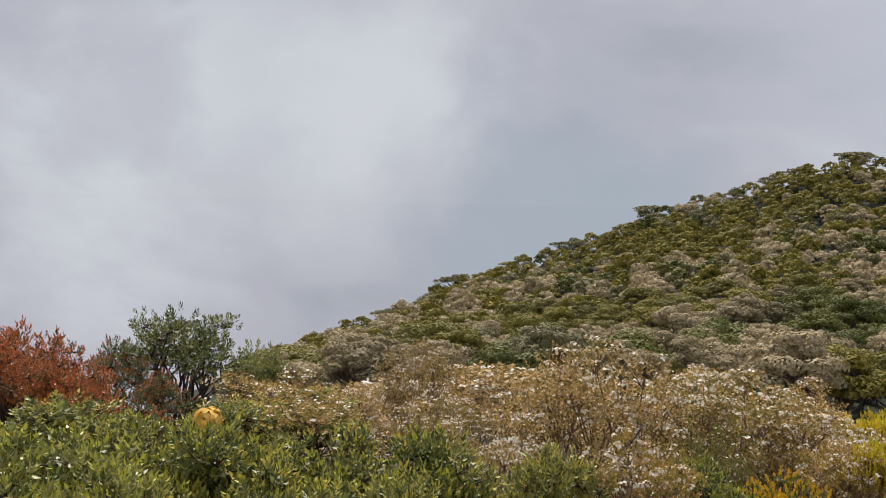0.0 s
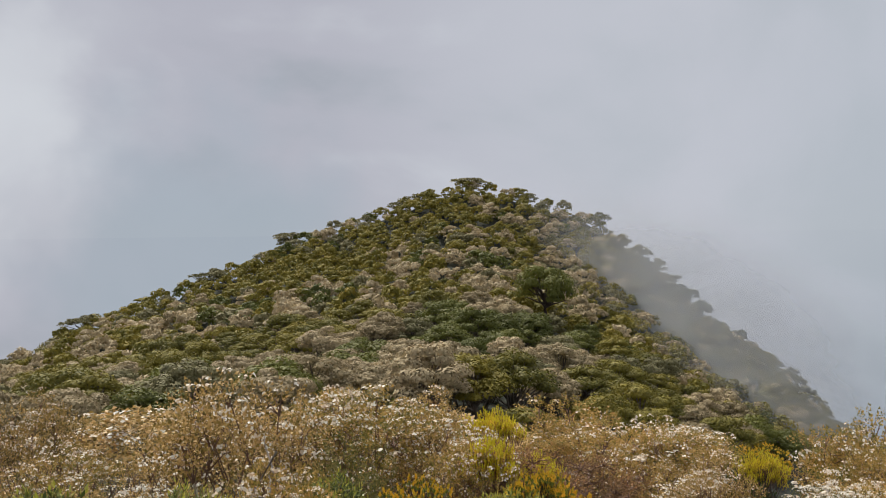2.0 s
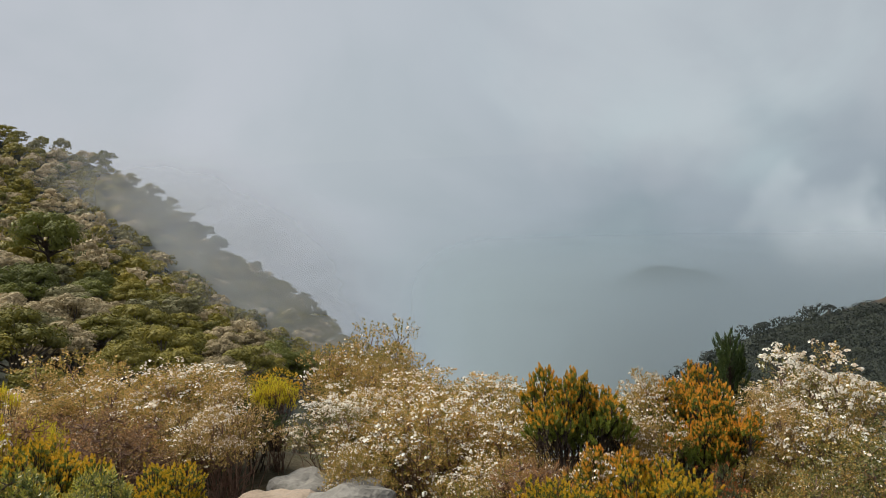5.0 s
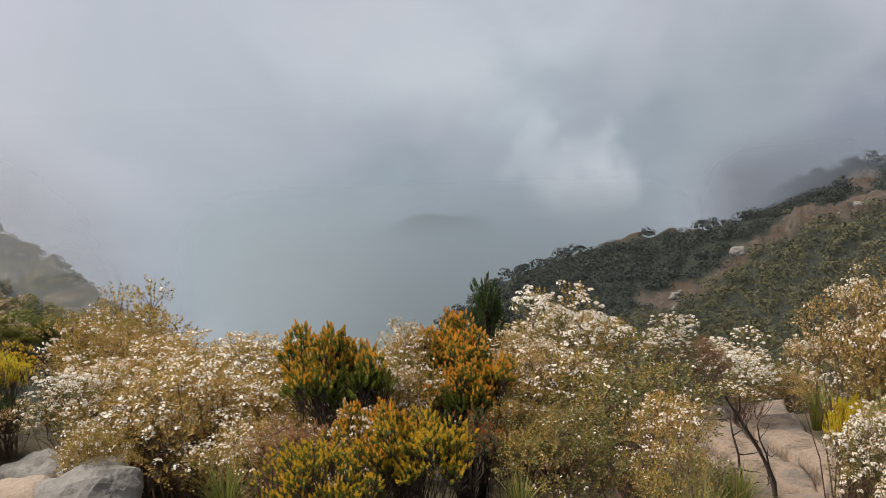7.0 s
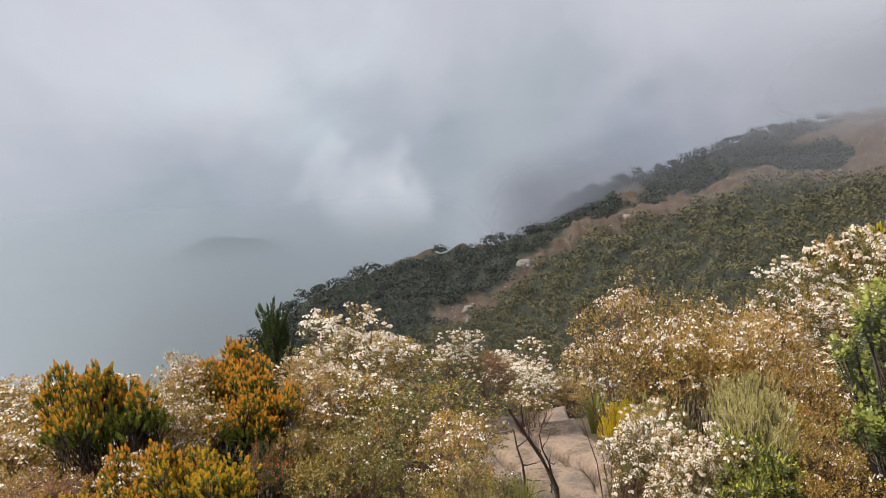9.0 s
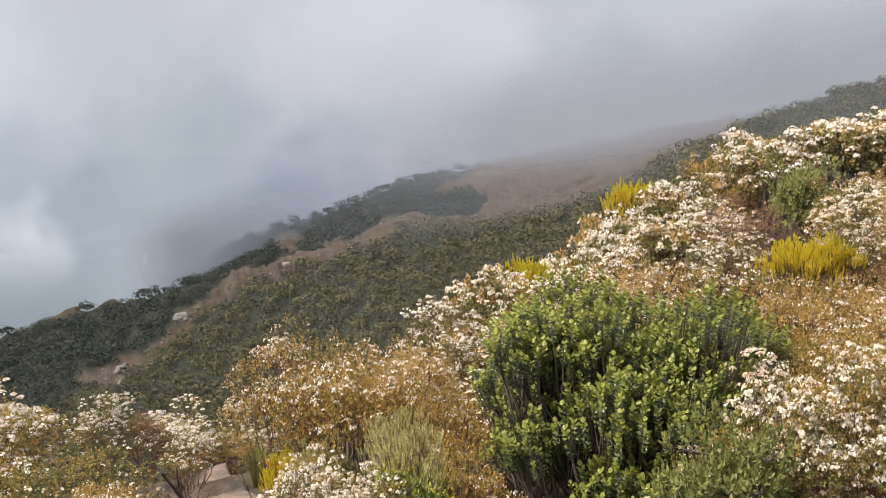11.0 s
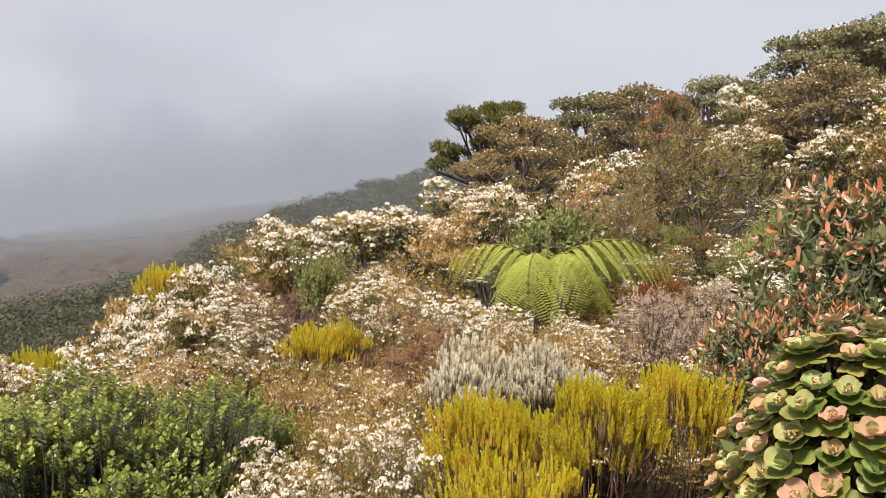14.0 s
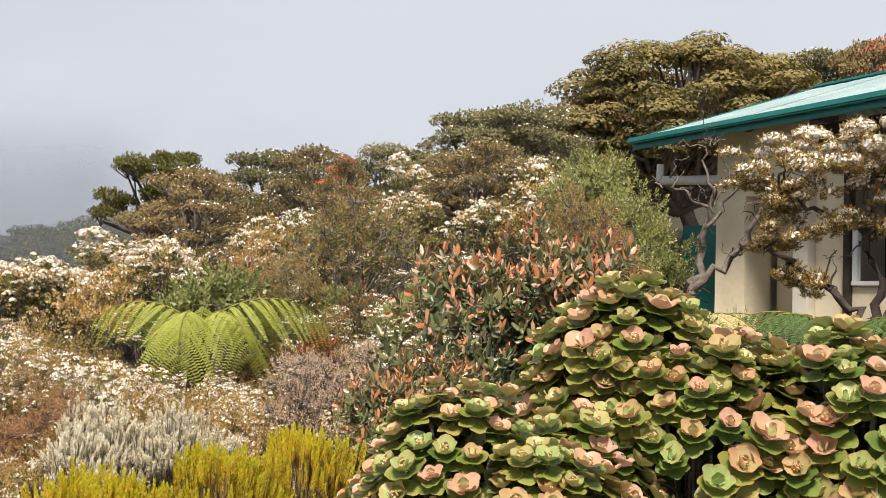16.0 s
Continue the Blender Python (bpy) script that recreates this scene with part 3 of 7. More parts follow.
def build_tea(leafmat, heads, clump_count=38, shoots=32, leaf_len=0.0225, flat=0.55, size=0.15, bark=bark_red, floret=0.0135, spread=0.034, low=-0.25, tops=0.0, mass=(0.0, 0.3, 1.0, 2.2), per=11, young=None):
    """A twiggy small-leaved shrub with white flowers in rounded heads."""
    def build(rng, thing):
        c, d = clumps(rng, clump_count, low)
        tw = sprig(rng, 7, 0.055, leaf_len, leaf_len * 0.55, 75, 35, tiny=True)
        fl = blossom(floret, 4 if per > 6 else 5)
        stem_bits, twig, bits, fresh, blooms = stems_to(rng, c, 0.07, 0.010, 4), [], [], [], []
        for k in range(len(c)):
            n = int(shoots * rng.uniform(0.7, 1.3))
            u = dome(rng, n, -0.35)
            rad = size * rng.uniform(0.7, 1.25)
            p = c[k] + u * rad * np.array([1, 1, flat]) * rng.uniform(0.55, 1.0, (n, 1))
            ax = unit(u * [1, 1, 0.8] + d[k] * 0.35 + [0, 0, 0.5])
            spin, big = rng.uniform(0, 6.28, n), rng.uniform(0.75, 1.25, n)
            top = (u[:, 2] > 0.35) if young and rng.random() < 0.6 else np.zeros(n, bool)
            bits.append(scatter(tw, p[~top], ax[~top], spin[~top], big[~top]))
            if top.any():
                fresh.append(scatter(tw, p[top], ax[top], spin[top], big[top]))
            for q in p[: max(2, n // 8)]:
                twig.append(tube([c[k] - [0, 0, rad * 0.5], (c[k] + q) / 2 + rng.normal(0, 0.01, 3), q], [0.004, 0.003, 0.0015], 3))
            h = max(0.0, c[k][2])
            m = int(rng.poisson(heads * float(rng.choice(mass)) * (0.4 + 0.9 * h + tops * max(0, h - 0.5))))
            if m:
                u2 = dome(rng, m, 0.0)
                at = c[k] + u2 * rad * np.array([1, 1, flat]) * 1.02 + [0, 0, 0.045]
                wide = spread * rng.uniform(0.35, 1.35, m)
                u3 = dome(rng, m * per, 0.0).reshape(m, per, 3)
                q = at[:, None] + u3 * wide[:, None, None] * np.array([1, 1, 0.55])
                face = unit(u3 + u2[:, None] * 0.4 + rng.normal(0, 0.42, u3.shape) + [0, 0, 0.25])
                blooms.append(scatter(fl, q.reshape(-1, 3), face.reshape(-1, 3), rng.uniform(0, 6, m * per), rng.uniform(0.65, 1.25, m * per)))
        part("framework", mesh_of("framework", stem_bits, True), bark, thing, "thin crooked reddish-brown stems")
        stuff("twig_work", mesh_of("twig_work", twig, True), bark, thing)
        stuff("foliage", mesh_of("foliage", bits), leafmat, thing)
        if fresh:
            stuff("new_growth", mesh_of("new_growth", fresh), young, thing, "golden young shoots")
        if blooms:
            stuff("blossom", mesh_of("blossom", blooms), petal, thing, "rounded heads of small white flowers")
    return build


def build_shoots(leafmat, tipmat, clump_count=30, shoots=22, tall=0.14, leaves=22, length=0.03, width=0.011, openings=(55, 20), bark=bark_grey, size=0.17, tip_share=0.35, stem=0.012, low=-0.15, spread=0.35, sway=0.25, tip_len=0.9, green_below=-1.0):
    """A bush of upright leafy shoots, the young ends of another colour."""
    def build(rng, thing):
        c, d = clumps(rng, clump_count, low)
        lower = sprig(rng, int(leaves * (1 - tip_share)), tall * (1 - tip_share), length, width, openings[0], openings[0] * 0.8, tiny=length < 0.016 or length == 0.030)
        upper = sprig(rng, max(4, int(leaves * tip_share)), tall * tip_share, length * tip_len, width * tip_len / 0.9, openings[0] * 0.8, openings[1], tiny=length * tip_len < 0.016 or length == 0.030)
        old, young, twig, stem_bits = [], [], [], stems_to(rng, c, 0.04, stem, 4)
        for k in range(len(c)):
            n = int(shoots * rng.uniform(0.75, 1.25))
            u = dome(rng, n, -0.3)
            p = c[k] + u * size * rng.uniform(0.7, 1.2) * rng.uniform(0.5, 1.0, (n, 1))
            ax = unit(u * spread + d[k] * 0.25 + [0, 0, 1.0] + rng.normal(0, sway * 0.4, (n, 3)))
            sp, sz = rng.uniform(0, 6.28, n), rng.uniform(0.75, 1.3, n)
            old.append(scatter(lower, p, ax, sp, sz))
            (young if c[k][2] > green_below else old).append(scatter(upper, p + ax * (tall * (1 - tip_share) * sz)[:, None], ax, sp, sz))
            for q, a in list(zip(p, ax))[: n // 2]:
                twig.append(tube([q - a * 0.16 + rng.normal(0, 0.015, 3), q - a * 0.06, q + a * tall * 0.7], [0.004, 0.0035, 0.002], 3))
        part("framework", mesh_of("framework", stem_bits, True), bark, thing, "bare grey-brown woody stems")
        stuff("twig_work", mesh_of("twig_work", twig, True), bark, thing)
        stuff("foliage", mesh_of("foliage", old), leafmat, thing)
        stuff("new_growth", mesh_of("new_growth", young), tipmat, thing, "paler young shoot tips")
    return build


def build_twiggy(leafmat, clump_count=26, shoots=16, leaf_len=0.035, width=0.014, bark=bark_grey, size=0.15, n_leaves=8, stem=0.016, tips=None, low=-0.1, flat=0.6, openings=(75, 30), lift=0.0, tip_part=0.5, stalk=1.6, tips_from=-1.0):
    """An open shrub: forking visible branches with leaf clusters at their ends."""
    def build(rng, thing):
        c, d = clumps(rng, clump_count, low, uneven=0.2)
        c[:, 2] = lift + c[:, 2] * (1 - lift)
        sp_ = sprig(rng, n_leaves, leaf_len * stalk, leaf_len, width, *openings, tiny=leaf_len < 0.028)
        top = sprig(rng, max(4, n_leaves // 2), leaf_len * 0.9, leaf_len * 0.95, width, openings[0] * 0.7, openings[1])
        twig, bits, ends, forks, stem_bits = [], [], [], [], []
        for k in range(max(4, clump_count // 5)):
            a = 6.28 * k / max(4, clump_count // 5) + rng.uniform(-0.3, 0.3)
            f = np.array([0.16 * math.cos(a), 0.16 * math.sin(a), rng.uniform(0.3, 0.5)])
            forks.append(f)
            stem_bits.append(limb(rng, [0.02 * math.cos(a), 0.02 * math.sin(a), -0.12], f, stem * 1.4, stem, 0.1, 4, 5))
        for k in range(len(c)):
            f = min(forks, key=lambda q: np.linalg.norm(q - c[k]))
            stem_bits.append(limb(rng, f, c[k], stem * 0.8, stem * 0.3, 0.1, 3, 4))
            n = int(shoots * rng.uniform(0.7, 1.3))
            u = dome(rng, n, -0.4)
            p = c[k] + u * size * rng.uniform(0.7, 1.3) * np.array([1, 1, flat]) * rng.uniform(0.6, 1.0, (n, 1))
            ax = unit(u * 0.8 + d[k] * 0.3 + [0, 0, 0.5])
            spin, sz = rng.uniform(0, 6.28, n), rng.uniform(0.75, 1.25, n)
            bits.append(scatter(sp_, p, ax, spin, sz))
            if tips:
                pick = rng.random(n) < (tip_part if c[k][2] > tips_from else 0.12)
                ends.append(scatter(top, (p + ax * leaf_len * (stalk - 0.1))[pick], ax[pick], spin[pick], sz[pick]))
            for q in p[: max(3, n // 2)]:
                twig.append(tube([c[k], (c[k] + q) / 2 + rng.normal(0, 0.012, 3), q], [0.006, 0.004, 0.002], 3))
        part("framework", mesh_of("framework", stem_bits, True), bark, thing, "crooked bare branches")
        stuff("twig_work", mesh_of("twig_work", twig, True), bark, thing)
        stuff("foliage", mesh_of("foliage", bits), leafmat, thing)
        if tips:
            stuff("new_growth", mesh_of("new_growth", ends), tips, thing, "fresh coloured leaf tips")
    return build


def build_column(rng, thing):
    """A narrow upright conifer-like bush."""
    sp_ = sprig(rng, 20, 0.15, 0.046, 0.021, 62, 30)
    bits, twig = [], [tube([[0, 0, -0.1], [0.01, 0, 0.5], [0, 0.01, 0.95]], [0.02, 0.014, 0.004], 5)]
    for k in range(170):
        h = rng.uniform(0.08, 0.97)
        a = k * 2.39996
        r = 0.36 * (1 - 0.6 * h) * (0.8 + 0.35 * math.sin(9 * h + 2 * a)) * rng.uniform(0.2, 1.0)
        p = np.array([r * math.cos(a), r * math.sin(a), h * 0.86])
        bits.append(scatter(sp_, [p], [[math.cos(a) * 0.8, math.sin(a) * 0.8, 1]], np.array([a]), [rng.uniform(0.7, 1.2)]))
        twig.append(tube([[0, 0, h * 0.86 - 0.08], p], [0.006, 0.003], 3))
    part("framework", mesh_of("framework", twig, True), bark_dark, thing)
    stuff("foliage", mesh_of("foliage", bits), fir_leaf, thing)


FACET = (np.array([[-0.62, -0.45, 0.03], [0.62, -0.40, 0], [0.05, 0.72, 0.05]]), np.array([[0, 1, 2]]))


def crown_of(rng, clump_count, facets, flat, facet, low=0.0, size=(0.14, 0.24)):
    """Leafy cushions of a crown one metre wide and high: their centres, sizes and leaves."""
    d = dome(rng, clump_count, low)
    c = d * rng.uniform(0.72, 1.0, (clump_count, 1)) * [0.40, 0.40, 0.42] + [0, 0, 0.5]
    rad, bits = rng.uniform(*size, clump_count), []
    for k in range(clump_count):
        u = dome(rng, facets, -0.25)
        p = c[k] + u * rad[k] * [1, 1, flat] * rng.uniform(0.8, 1.08, (facets, 1))
        ax = unit(u + rng.normal(0, 0.22, (facets, 3)) + [0, 0, 0.2])
        bits.append(scatter(FACET, p, ax, rng.uniform(0, 6.28, facets), facet * rng.uniform(0.6, 1.3, facets)))
    return c, rad, bits


def build_crown_tree(mat, clump_count=15, facets=34, flat=0.5, rise=0.42, bark=bark_grey, facet=0.050, low=0.0, size=(0.14, 0.24)):
    """A small mountain tree: trunk, forking limbs, and a crown of leafy cushions."""
    def build(rng, thing):
        c, rad, bits = crown_of(rng, clump_count, facets, flat, facet, low, size)
        twig = [limb(rng, [0, 0, -0.35], [0.02, 0.02, rise], 0.035, 0.022, 0.06, 4, 6)]
        for k in range(clump_count):
            twig.append(limb(rng, [0.02, 0.02, rise * rng.uniform(0.6, 1)], c[k] - [0, 0, rad[k] * flat * 0.4], 0.014, 0.005, 0.08, 3, 4))
        part("trunk", mesh_of("trunk", twig, True), bark, thing)
        stuff("crown", mesh_of("crown", bits), mat, thing)
    return build


def build_umbrella(mat, flat=0.42, plates=13, facets=95, facet=0.05, bark=bark_dark, domed=False, bloom=0, flower=petal, drop=0.16, clump=(0.09, 0.15)):
    """A flat-topped tree whose leaf plates stand apart on bare forking limbs."""
    def build(rng, thing):
        twig, bits, white = [limb(rng, [0, 0, -0.1], [0.03, 0, 0.45], 0.035, 0.026, 0.05, 4, 6)], [], []
        sp_ = sprig(rng, 4, facet * 0.8, facet * 0.95, facet * 0.62, 80, 40, tiny=True)
        for k in range(plates):
            a = k * 2.39996
            r = 0.44 * math.sqrt((k + 0.5) / plates)
            c = np.array([r * math.cos(a), r * math.sin(a), 0.93 - 0.9 * r * r - rng.uniform(0, drop)])
            if domed:
                zz = 1 - (k + 0.5) / plates
                cr = math.sqrt(1 - zz * zz) * rng.uniform(0.75, 1.05)
                c = np.array([0.42 * cr * math.cos(a), 0.42 * cr * math.sin(a), 0.34 + 0.56 * zz + rng.uniform(-0.05, 0.05)])
            mid = np.array([0.03, 0, 0.45]) + (c - [0.03, 0, 0.45]) * 0.5 + rng.normal(0, 0.03, 3) - [0, 0, 0.03]
            twig.append(tube([[0.03, 0, 0.42], mid, c - [0, 0, 0.03]], [0.02, 0.012, 0.005], 5))
            n = int(facets * rng.uniform(0.7, 1.2))
            u = dome(rng, n, -0.2)
            p = c + u * rng.uniform(*clump) * [1, 1, flat] * rng.uniform(0.6, 1.0, (n, 1))
            bits.append(scatter(sp_, p, unit(u + [0, 0, 0.5]), rng.uniform(0, 6.28, n), rng.uniform(0.7, 1.3, n)))
            for q in p[:7]:
                twig.append(tube([c - [0, 0, 0.05], q], [0.004, 0.002], 3))
            m = int(rng.poisson(2 * bloom * float(rng.choice((0.0, 0.4, 1.2, 2.2)))))
            if m:
                w = dome(rng, m, 0.25)
                white.append(scatter(blossom(facet * 0.34, 4), c + w * 0.14 * np.array([1, 1, flat]) + [0, 0, facet * 0.5], unit(w + rng.normal(0, 0.4, (m, 3)) + [0, 0, 0.5]), rng.uniform(0, 6, m), rng.uniform(0.6, 1.2, m)))
        part("trunk", mesh_of("trunk", twig, True), bark, thing, "dark forking trunk and limbs")
        stuff("crown", mesh_of("crown", bits), mat, thing)
        if white:
            stuff("blossom", mesh_of("blossom", white), flower, thing, "thin red blossom over the crown" if flower is red_blossom else "thin white blossom over the crown")
    return build


def build_tuft(rng, thing):
    """A tussock of long arching grass blades."""
    bits = []
    for k in range(190):
        a, o = rng.uniform(0, 6.28), rng.uniform(0.15, 0.9)
        d = np.array([math.cos(a), math.sin(a), 0])
        s = np.array([-math.sin(a), math.cos(a), 0]) * 0.008
        h, w = rng.uniform(0.55, 1.0), rng.uniform(0.3, 0.6) * o
        p0 = d * rng.uniform(0, 0.08)
        p1, p2 = p0 + d * w * 0.35 + [0, 0, h * 0.6], p0 + d * w + [0, 0, h * (1 - 0.35 * o)]
        bits.append((np.array([p0 - s, p0 + s, p1 + s * 0.8, p1 - s * 0.8, p2 + s * 0.1, p2 - s * 0.1]), np.array([[0, 1, 2, 3], [3, 2, 4, 5]])))
    stuff("foliage", mesh_of("foliage", bits), grass_leaf, thing)


KINDS = {
    "tea": (build_tea(tea_leaf, 3.6, young=tea_leaf_gold, floret=0.0105, spread=0.038, per=6, mass=(0.1, 0.5, 1.0, 2.4)), 1.15, 1.08, 4, ("bronze-green twiggy shrub dotted with small round white flowers", "flowering shrub", "flowering shrubs on the slope")),
    "tea_pink": (build_tea(tea_leaf_pink, 4.2, mass=(0.2, 0.6, 1.0, 2.4), floret=0.0096, spread=0.038, per=8), 1.15, 1.08, 3, ("peach-brown twiggy shrub full of small white flowers", "flowering shrub", "flowering shrubs on the slope")),
    "tea_white": (build_tea(tea_leaf_olive, 4.6, tops=1.6, mass=(0.3, 0.8, 1.2, 1.7), per=16, young=tea_leaf_gold, floret=0.0102, spread=0.036, flat=0.7), 1.15, 1.08, 3, ("shrub crowned with dense small white blossom", "flowering shrub", "flowering shrubs on the slope")),
    "tea_olive": (build_tea(tea_leaf_olive, 1.6, young=tea_leaf, floret=0.0125, spread=0.03, per=2), 1.15, 1.08, 2, ("olive-green twiggy shrub with few white flowers", "flowering shrub", "flowering shrubs on the slope")),
    "tea_gold": (build_tea(tea_leaf_gold, 2.4, floret=0.0105, spread=0.036, per=4, young=tea_leaf), 1.15, 1.08, 2, ("golden-brown small-leaved shrub with hardly any flowers", "flowering shrub", "flowering shrubs on the slope")),
    "tea_far": (build_tea(tea_leaf_olive, 5.4, 30, 18, 0.042, 0.62, 0.17, bark_grey, 0.0145, 0.046, -0.15, 1.2, (0.1, 0.6, 1.2, 1.8), 15, tea_leaf_pink), 1.2, 1.08, 4, ("flat-topped layered shrub whitened by blossom", "blossom shrub", "blossoming shrubs up the slope")),
    "tea_brown": (build_tea(tea_leaf_pink, 2.4, 26, 18, 0.046, 0.45, 0.20, bark_grey, 0.0165, 0.045, -0.1, 0.5, (0.1, 0.4, 1.0, 2.0), 8), 1.2, 1.08, 2, ("brownish layered shrub with thin blossom", "blossom shrub", "blossoming shrubs up the slope")),
    "green_bush": (build_shoots(shrub_green, lime_leaf, 112, 38, 0.100, 30, 0.0140, 0.0098, (78, 42), bark_grey, 0.12, 0.26, 0.008, -0.25, 0.20, 0.22, 1.15), 1.25, 1.15, 1, ("dense rounded green bush of upright leafy shoots with lime tips", "bush", "")),
    "yellow_broom": (build_shoots(yellow_leaf, yellow_tip, 46, 14, 0.108, 40, 0.0205, 0.0120, (60, 24), bark_red, 0.15, 0.45, 0.010, 0.0, 0.13, 0.17), 1.25, 1.15, 2, ("yellow-green heath bush of upright finger-like shoots", "heath bush", "yellow heath bushes")),
    "orange_broom": (build_shoots(broom_green, orange_leaf, 54, 22, 0.052, 22, 0.0225, 0.0130, (55, 25), bark_dark, 0.11, 0.50, 0.012, 0.36, 0.85, 0.4, 0.9, 0.74), 1.25, 1.15, 2, ("heath bush with orange shoot tips over bare dark stems", "heath bush", "orange heath bushes")),
    "mustard_broom": (build_shoots(broom_green, mustard_leaf, 46, 18, 0.062, 24, 0.0225, 0.0130, (55, 25), bark_dark, 0.12, 0.55, 0.011, 0.0, 0.75, 0.4, 0.9, 0.50), 1.25, 1.15, 2, ("dark green heath bush with mustard-yellow shoot tips", "heath bush", "yellow heath bushes")),
    "silver": (build_shoots(silver_leaf, silver_tip, 40, 13, 0.085, 26, 0.024, 0.015, (72, 40), bark_grey, 0.15, 0.5, 0.010, -0.1, 0.2), 1.2, 1.1, 2, ("silvery-white shrub of small upright furry shoots", "silver shrub", "silver shrubs")),
    "sage": (build_shoots(sage_leaf, sage_leaf, 44, 13, 0.085, 26, 0.024, 0.013, (60, 28), bark_grey, 0.15, 0.5, 0.010, -0.2, 0.3), 1.2, 1.1, 1, ("grey-green shrub of soft upright leafy shoots", "sage shrub", "")),
    "dark_bush": (build_twiggy(fir_leaf, 44, 18, 0.034, 0.016, bark_dark, 0.16, 8, 0.012, None, -0.3), 1.15, 1.05, 1, ("dense dark green small-leaved bush", "bush", "")),
    "bronze": (build_twiggy(bronze_leaf, 36, 24, 0.026, 0.012, bark_red, 0.15, 7, 0.010), 1.15, 1.05, 2, ("rusty-brown fine-leaved twiggy shrub", "shrub", "brown shrubs")),
    "mauve": (build_twiggy(mauve_leaf, 36, 24, 0.026, 0.012, bark_grey, 0.15, 7, 0.010), 1.15, 1.05, 2, ("dusty mauve-brown fine-leaved shrub", "shrub", "brown shrubs")),
    "leather": (build_twiggy(leather_leaf, 58, 17, 0.047, 0.020, bark_dark, 0.14, 8, 0.013, leather_tip, -0.1, 0.75, (82, 38), 0.0, 0.6, 0.9), 1.2, 1.08, 3, ("leathery dark green shrub with glossy oval leaves and pale tips", "leafy shrub", "leathery green shrubs")),
    "red": (build_twiggy(green_leaf, 26, 20, 0.030, 0.014, bark_dark, 0.16, 8, 0.014, red_leaf), 1.2, 1.08, 2, ("dark shrub flushed with rust-red young leaves", "red-leaved shrub", "red-leaved shrubs")),
    "red_all": (build_twiggy(red_mix, 30, 20, 0.036, 0.017, bark_dark, 0.14, 8, 0.014, red_leaf, -0.1, 0.75, (75, 30), 0.1, 0.5), 1.2, 1.08, 2, ("bushy shrub with rust-red leaves on dark twigs", "red-leaved shrub", "red-leaved shrubs")),
    "gnarled": (build_twiggy(leather_leaf, 36, 20, 0.032, 0.014, bark_dark, 0.11, 9, 0.020, None, 0.0, 0.8, (70, 30), 0.15), 1.2, 1.08, 2, ("open gnarled bush with dark crooked branches and small leaf tufts", "gnarled bush", "")),
    "red_tip": (build_twiggy(dark_glossy, 50, 12, 0.060, 0.024, bark_grey, 0.15, 7, 0.010, tip_red, -0.6, 0.8, (88, 42), 0.0, 0.42, 0.9, 0.62), 1.2, 1.1, 2, ("shrub of long glossy leaves with red-orange young tips", "red-tipped shrub", "red-tipped shrubs")),
    "leafy": (build_twiggy(bush_leaf, 40, 18, 0.050, 0.024, bark_grey, 0.16, 8, 0.014, None, -0.2, 0.8), 1.2, 1.08, 2, ("pale green broad-leaved shrub with tangled stems", "leafy shrub", "")),
    "sparse": (build_twiggy(tip_green, 40, 18, 0.030, 0.014, bark_grey, 0.15, 8, 0.012, bronze_leaf, -0.1, 0.8), 1.15, 1.05, 2, ("thin olive and russet shrub of fine upright branches", "shrub", "")),
    "twig": (build_twiggy(bronze_leaf, 40, 10, 0.016, 0.007, bark_red, 0.13, 6, 0.008), 1.15, 1.05, 1, ("nearly bare reddish-brown twiggy shrub", "twiggy shrub", "")),
    "column": (build_column, 0.62, 1.0, 1, ("narrow upright dark green conifer-like bush", "conifer bush", "")),
    "tan_tree": (build_crown_tree(crown_tan, 34, 210, 0.6, facet=0.0245, size=(0.08, 0.16)), 1.05, 1.0, 4, ("mountain tree with a tan-grey cushioned crown", "mountain tree", "trees of the hill forest")),
    "olive_tree": (build_crown_tree(crown_olive, 30, 210, 0.65, facet=0.0245, size=(0.08, 0.17)), 1.05, 1.0, 3, ("mountain tree with an olive-yellow crown", "mountain tree", "trees of the hill forest")),
    "green_tree": (build_crown_tree(crown_green, 28, 220, 0.7, facet=0.0255, size=(0.09, 0.18)), 1.05, 1.0, 3, ("mountain tree with a deep green crown", "mountain tree", "trees of the hill forest")),
    "grey_tree": (build_crown_tree(crown_grey, 30, 220, 0.65, facet=0.0245, size=(0.08, 0.17)), 1.05, 1.0, 3, ("mountain tree with a grey-green crown", "mountain tree", "trees of the hill forest")),
    "tall_tree": (build_crown_tree(crown_green, 26, 240, 0.7, 0.55, bark_dark, 0.026, -0.2, (0.09, 0.19)), 0.95, 1.0, 1, ("tall dark tree standing above the canopy", "tall tree", "")),
    "crest_tree": (build_umbrella(crown_grey, 0.38, 9, 34, 0.07), 1.0, 1.0, 2, ("flat-topped crooked tree on the skyline", "mountain tree", "trees on the skyline")),
    "dark_crest_tree": (build_umbrella(crown_dark, 0.42, 11, 60, 0.05), 1.0, 1.0, 1, ("dark crooked tree on the far ridge", "mountain tree", "trees on the far ridge")),
    "umbrella_tree": (build_umbrella(crown_canopy, 0.42, 30, 180, 0.0175, drop=0.24, clump=(0.065, 0.115)), 1.05, 1.0, 1, ("umbrella-shaped tree with dark bare limbs and olive leaf plates", "umbrella tree", "")),
    "bronze_tree": (build_umbrella(crown_bronze, 0.36, 44, 140, 0.020, bark_grey, True, 8), 1.05, 1.0, 2, ("low spreading tree with a brown-bronze layered crown", "spreading tree", "spreading trees up the slope")),
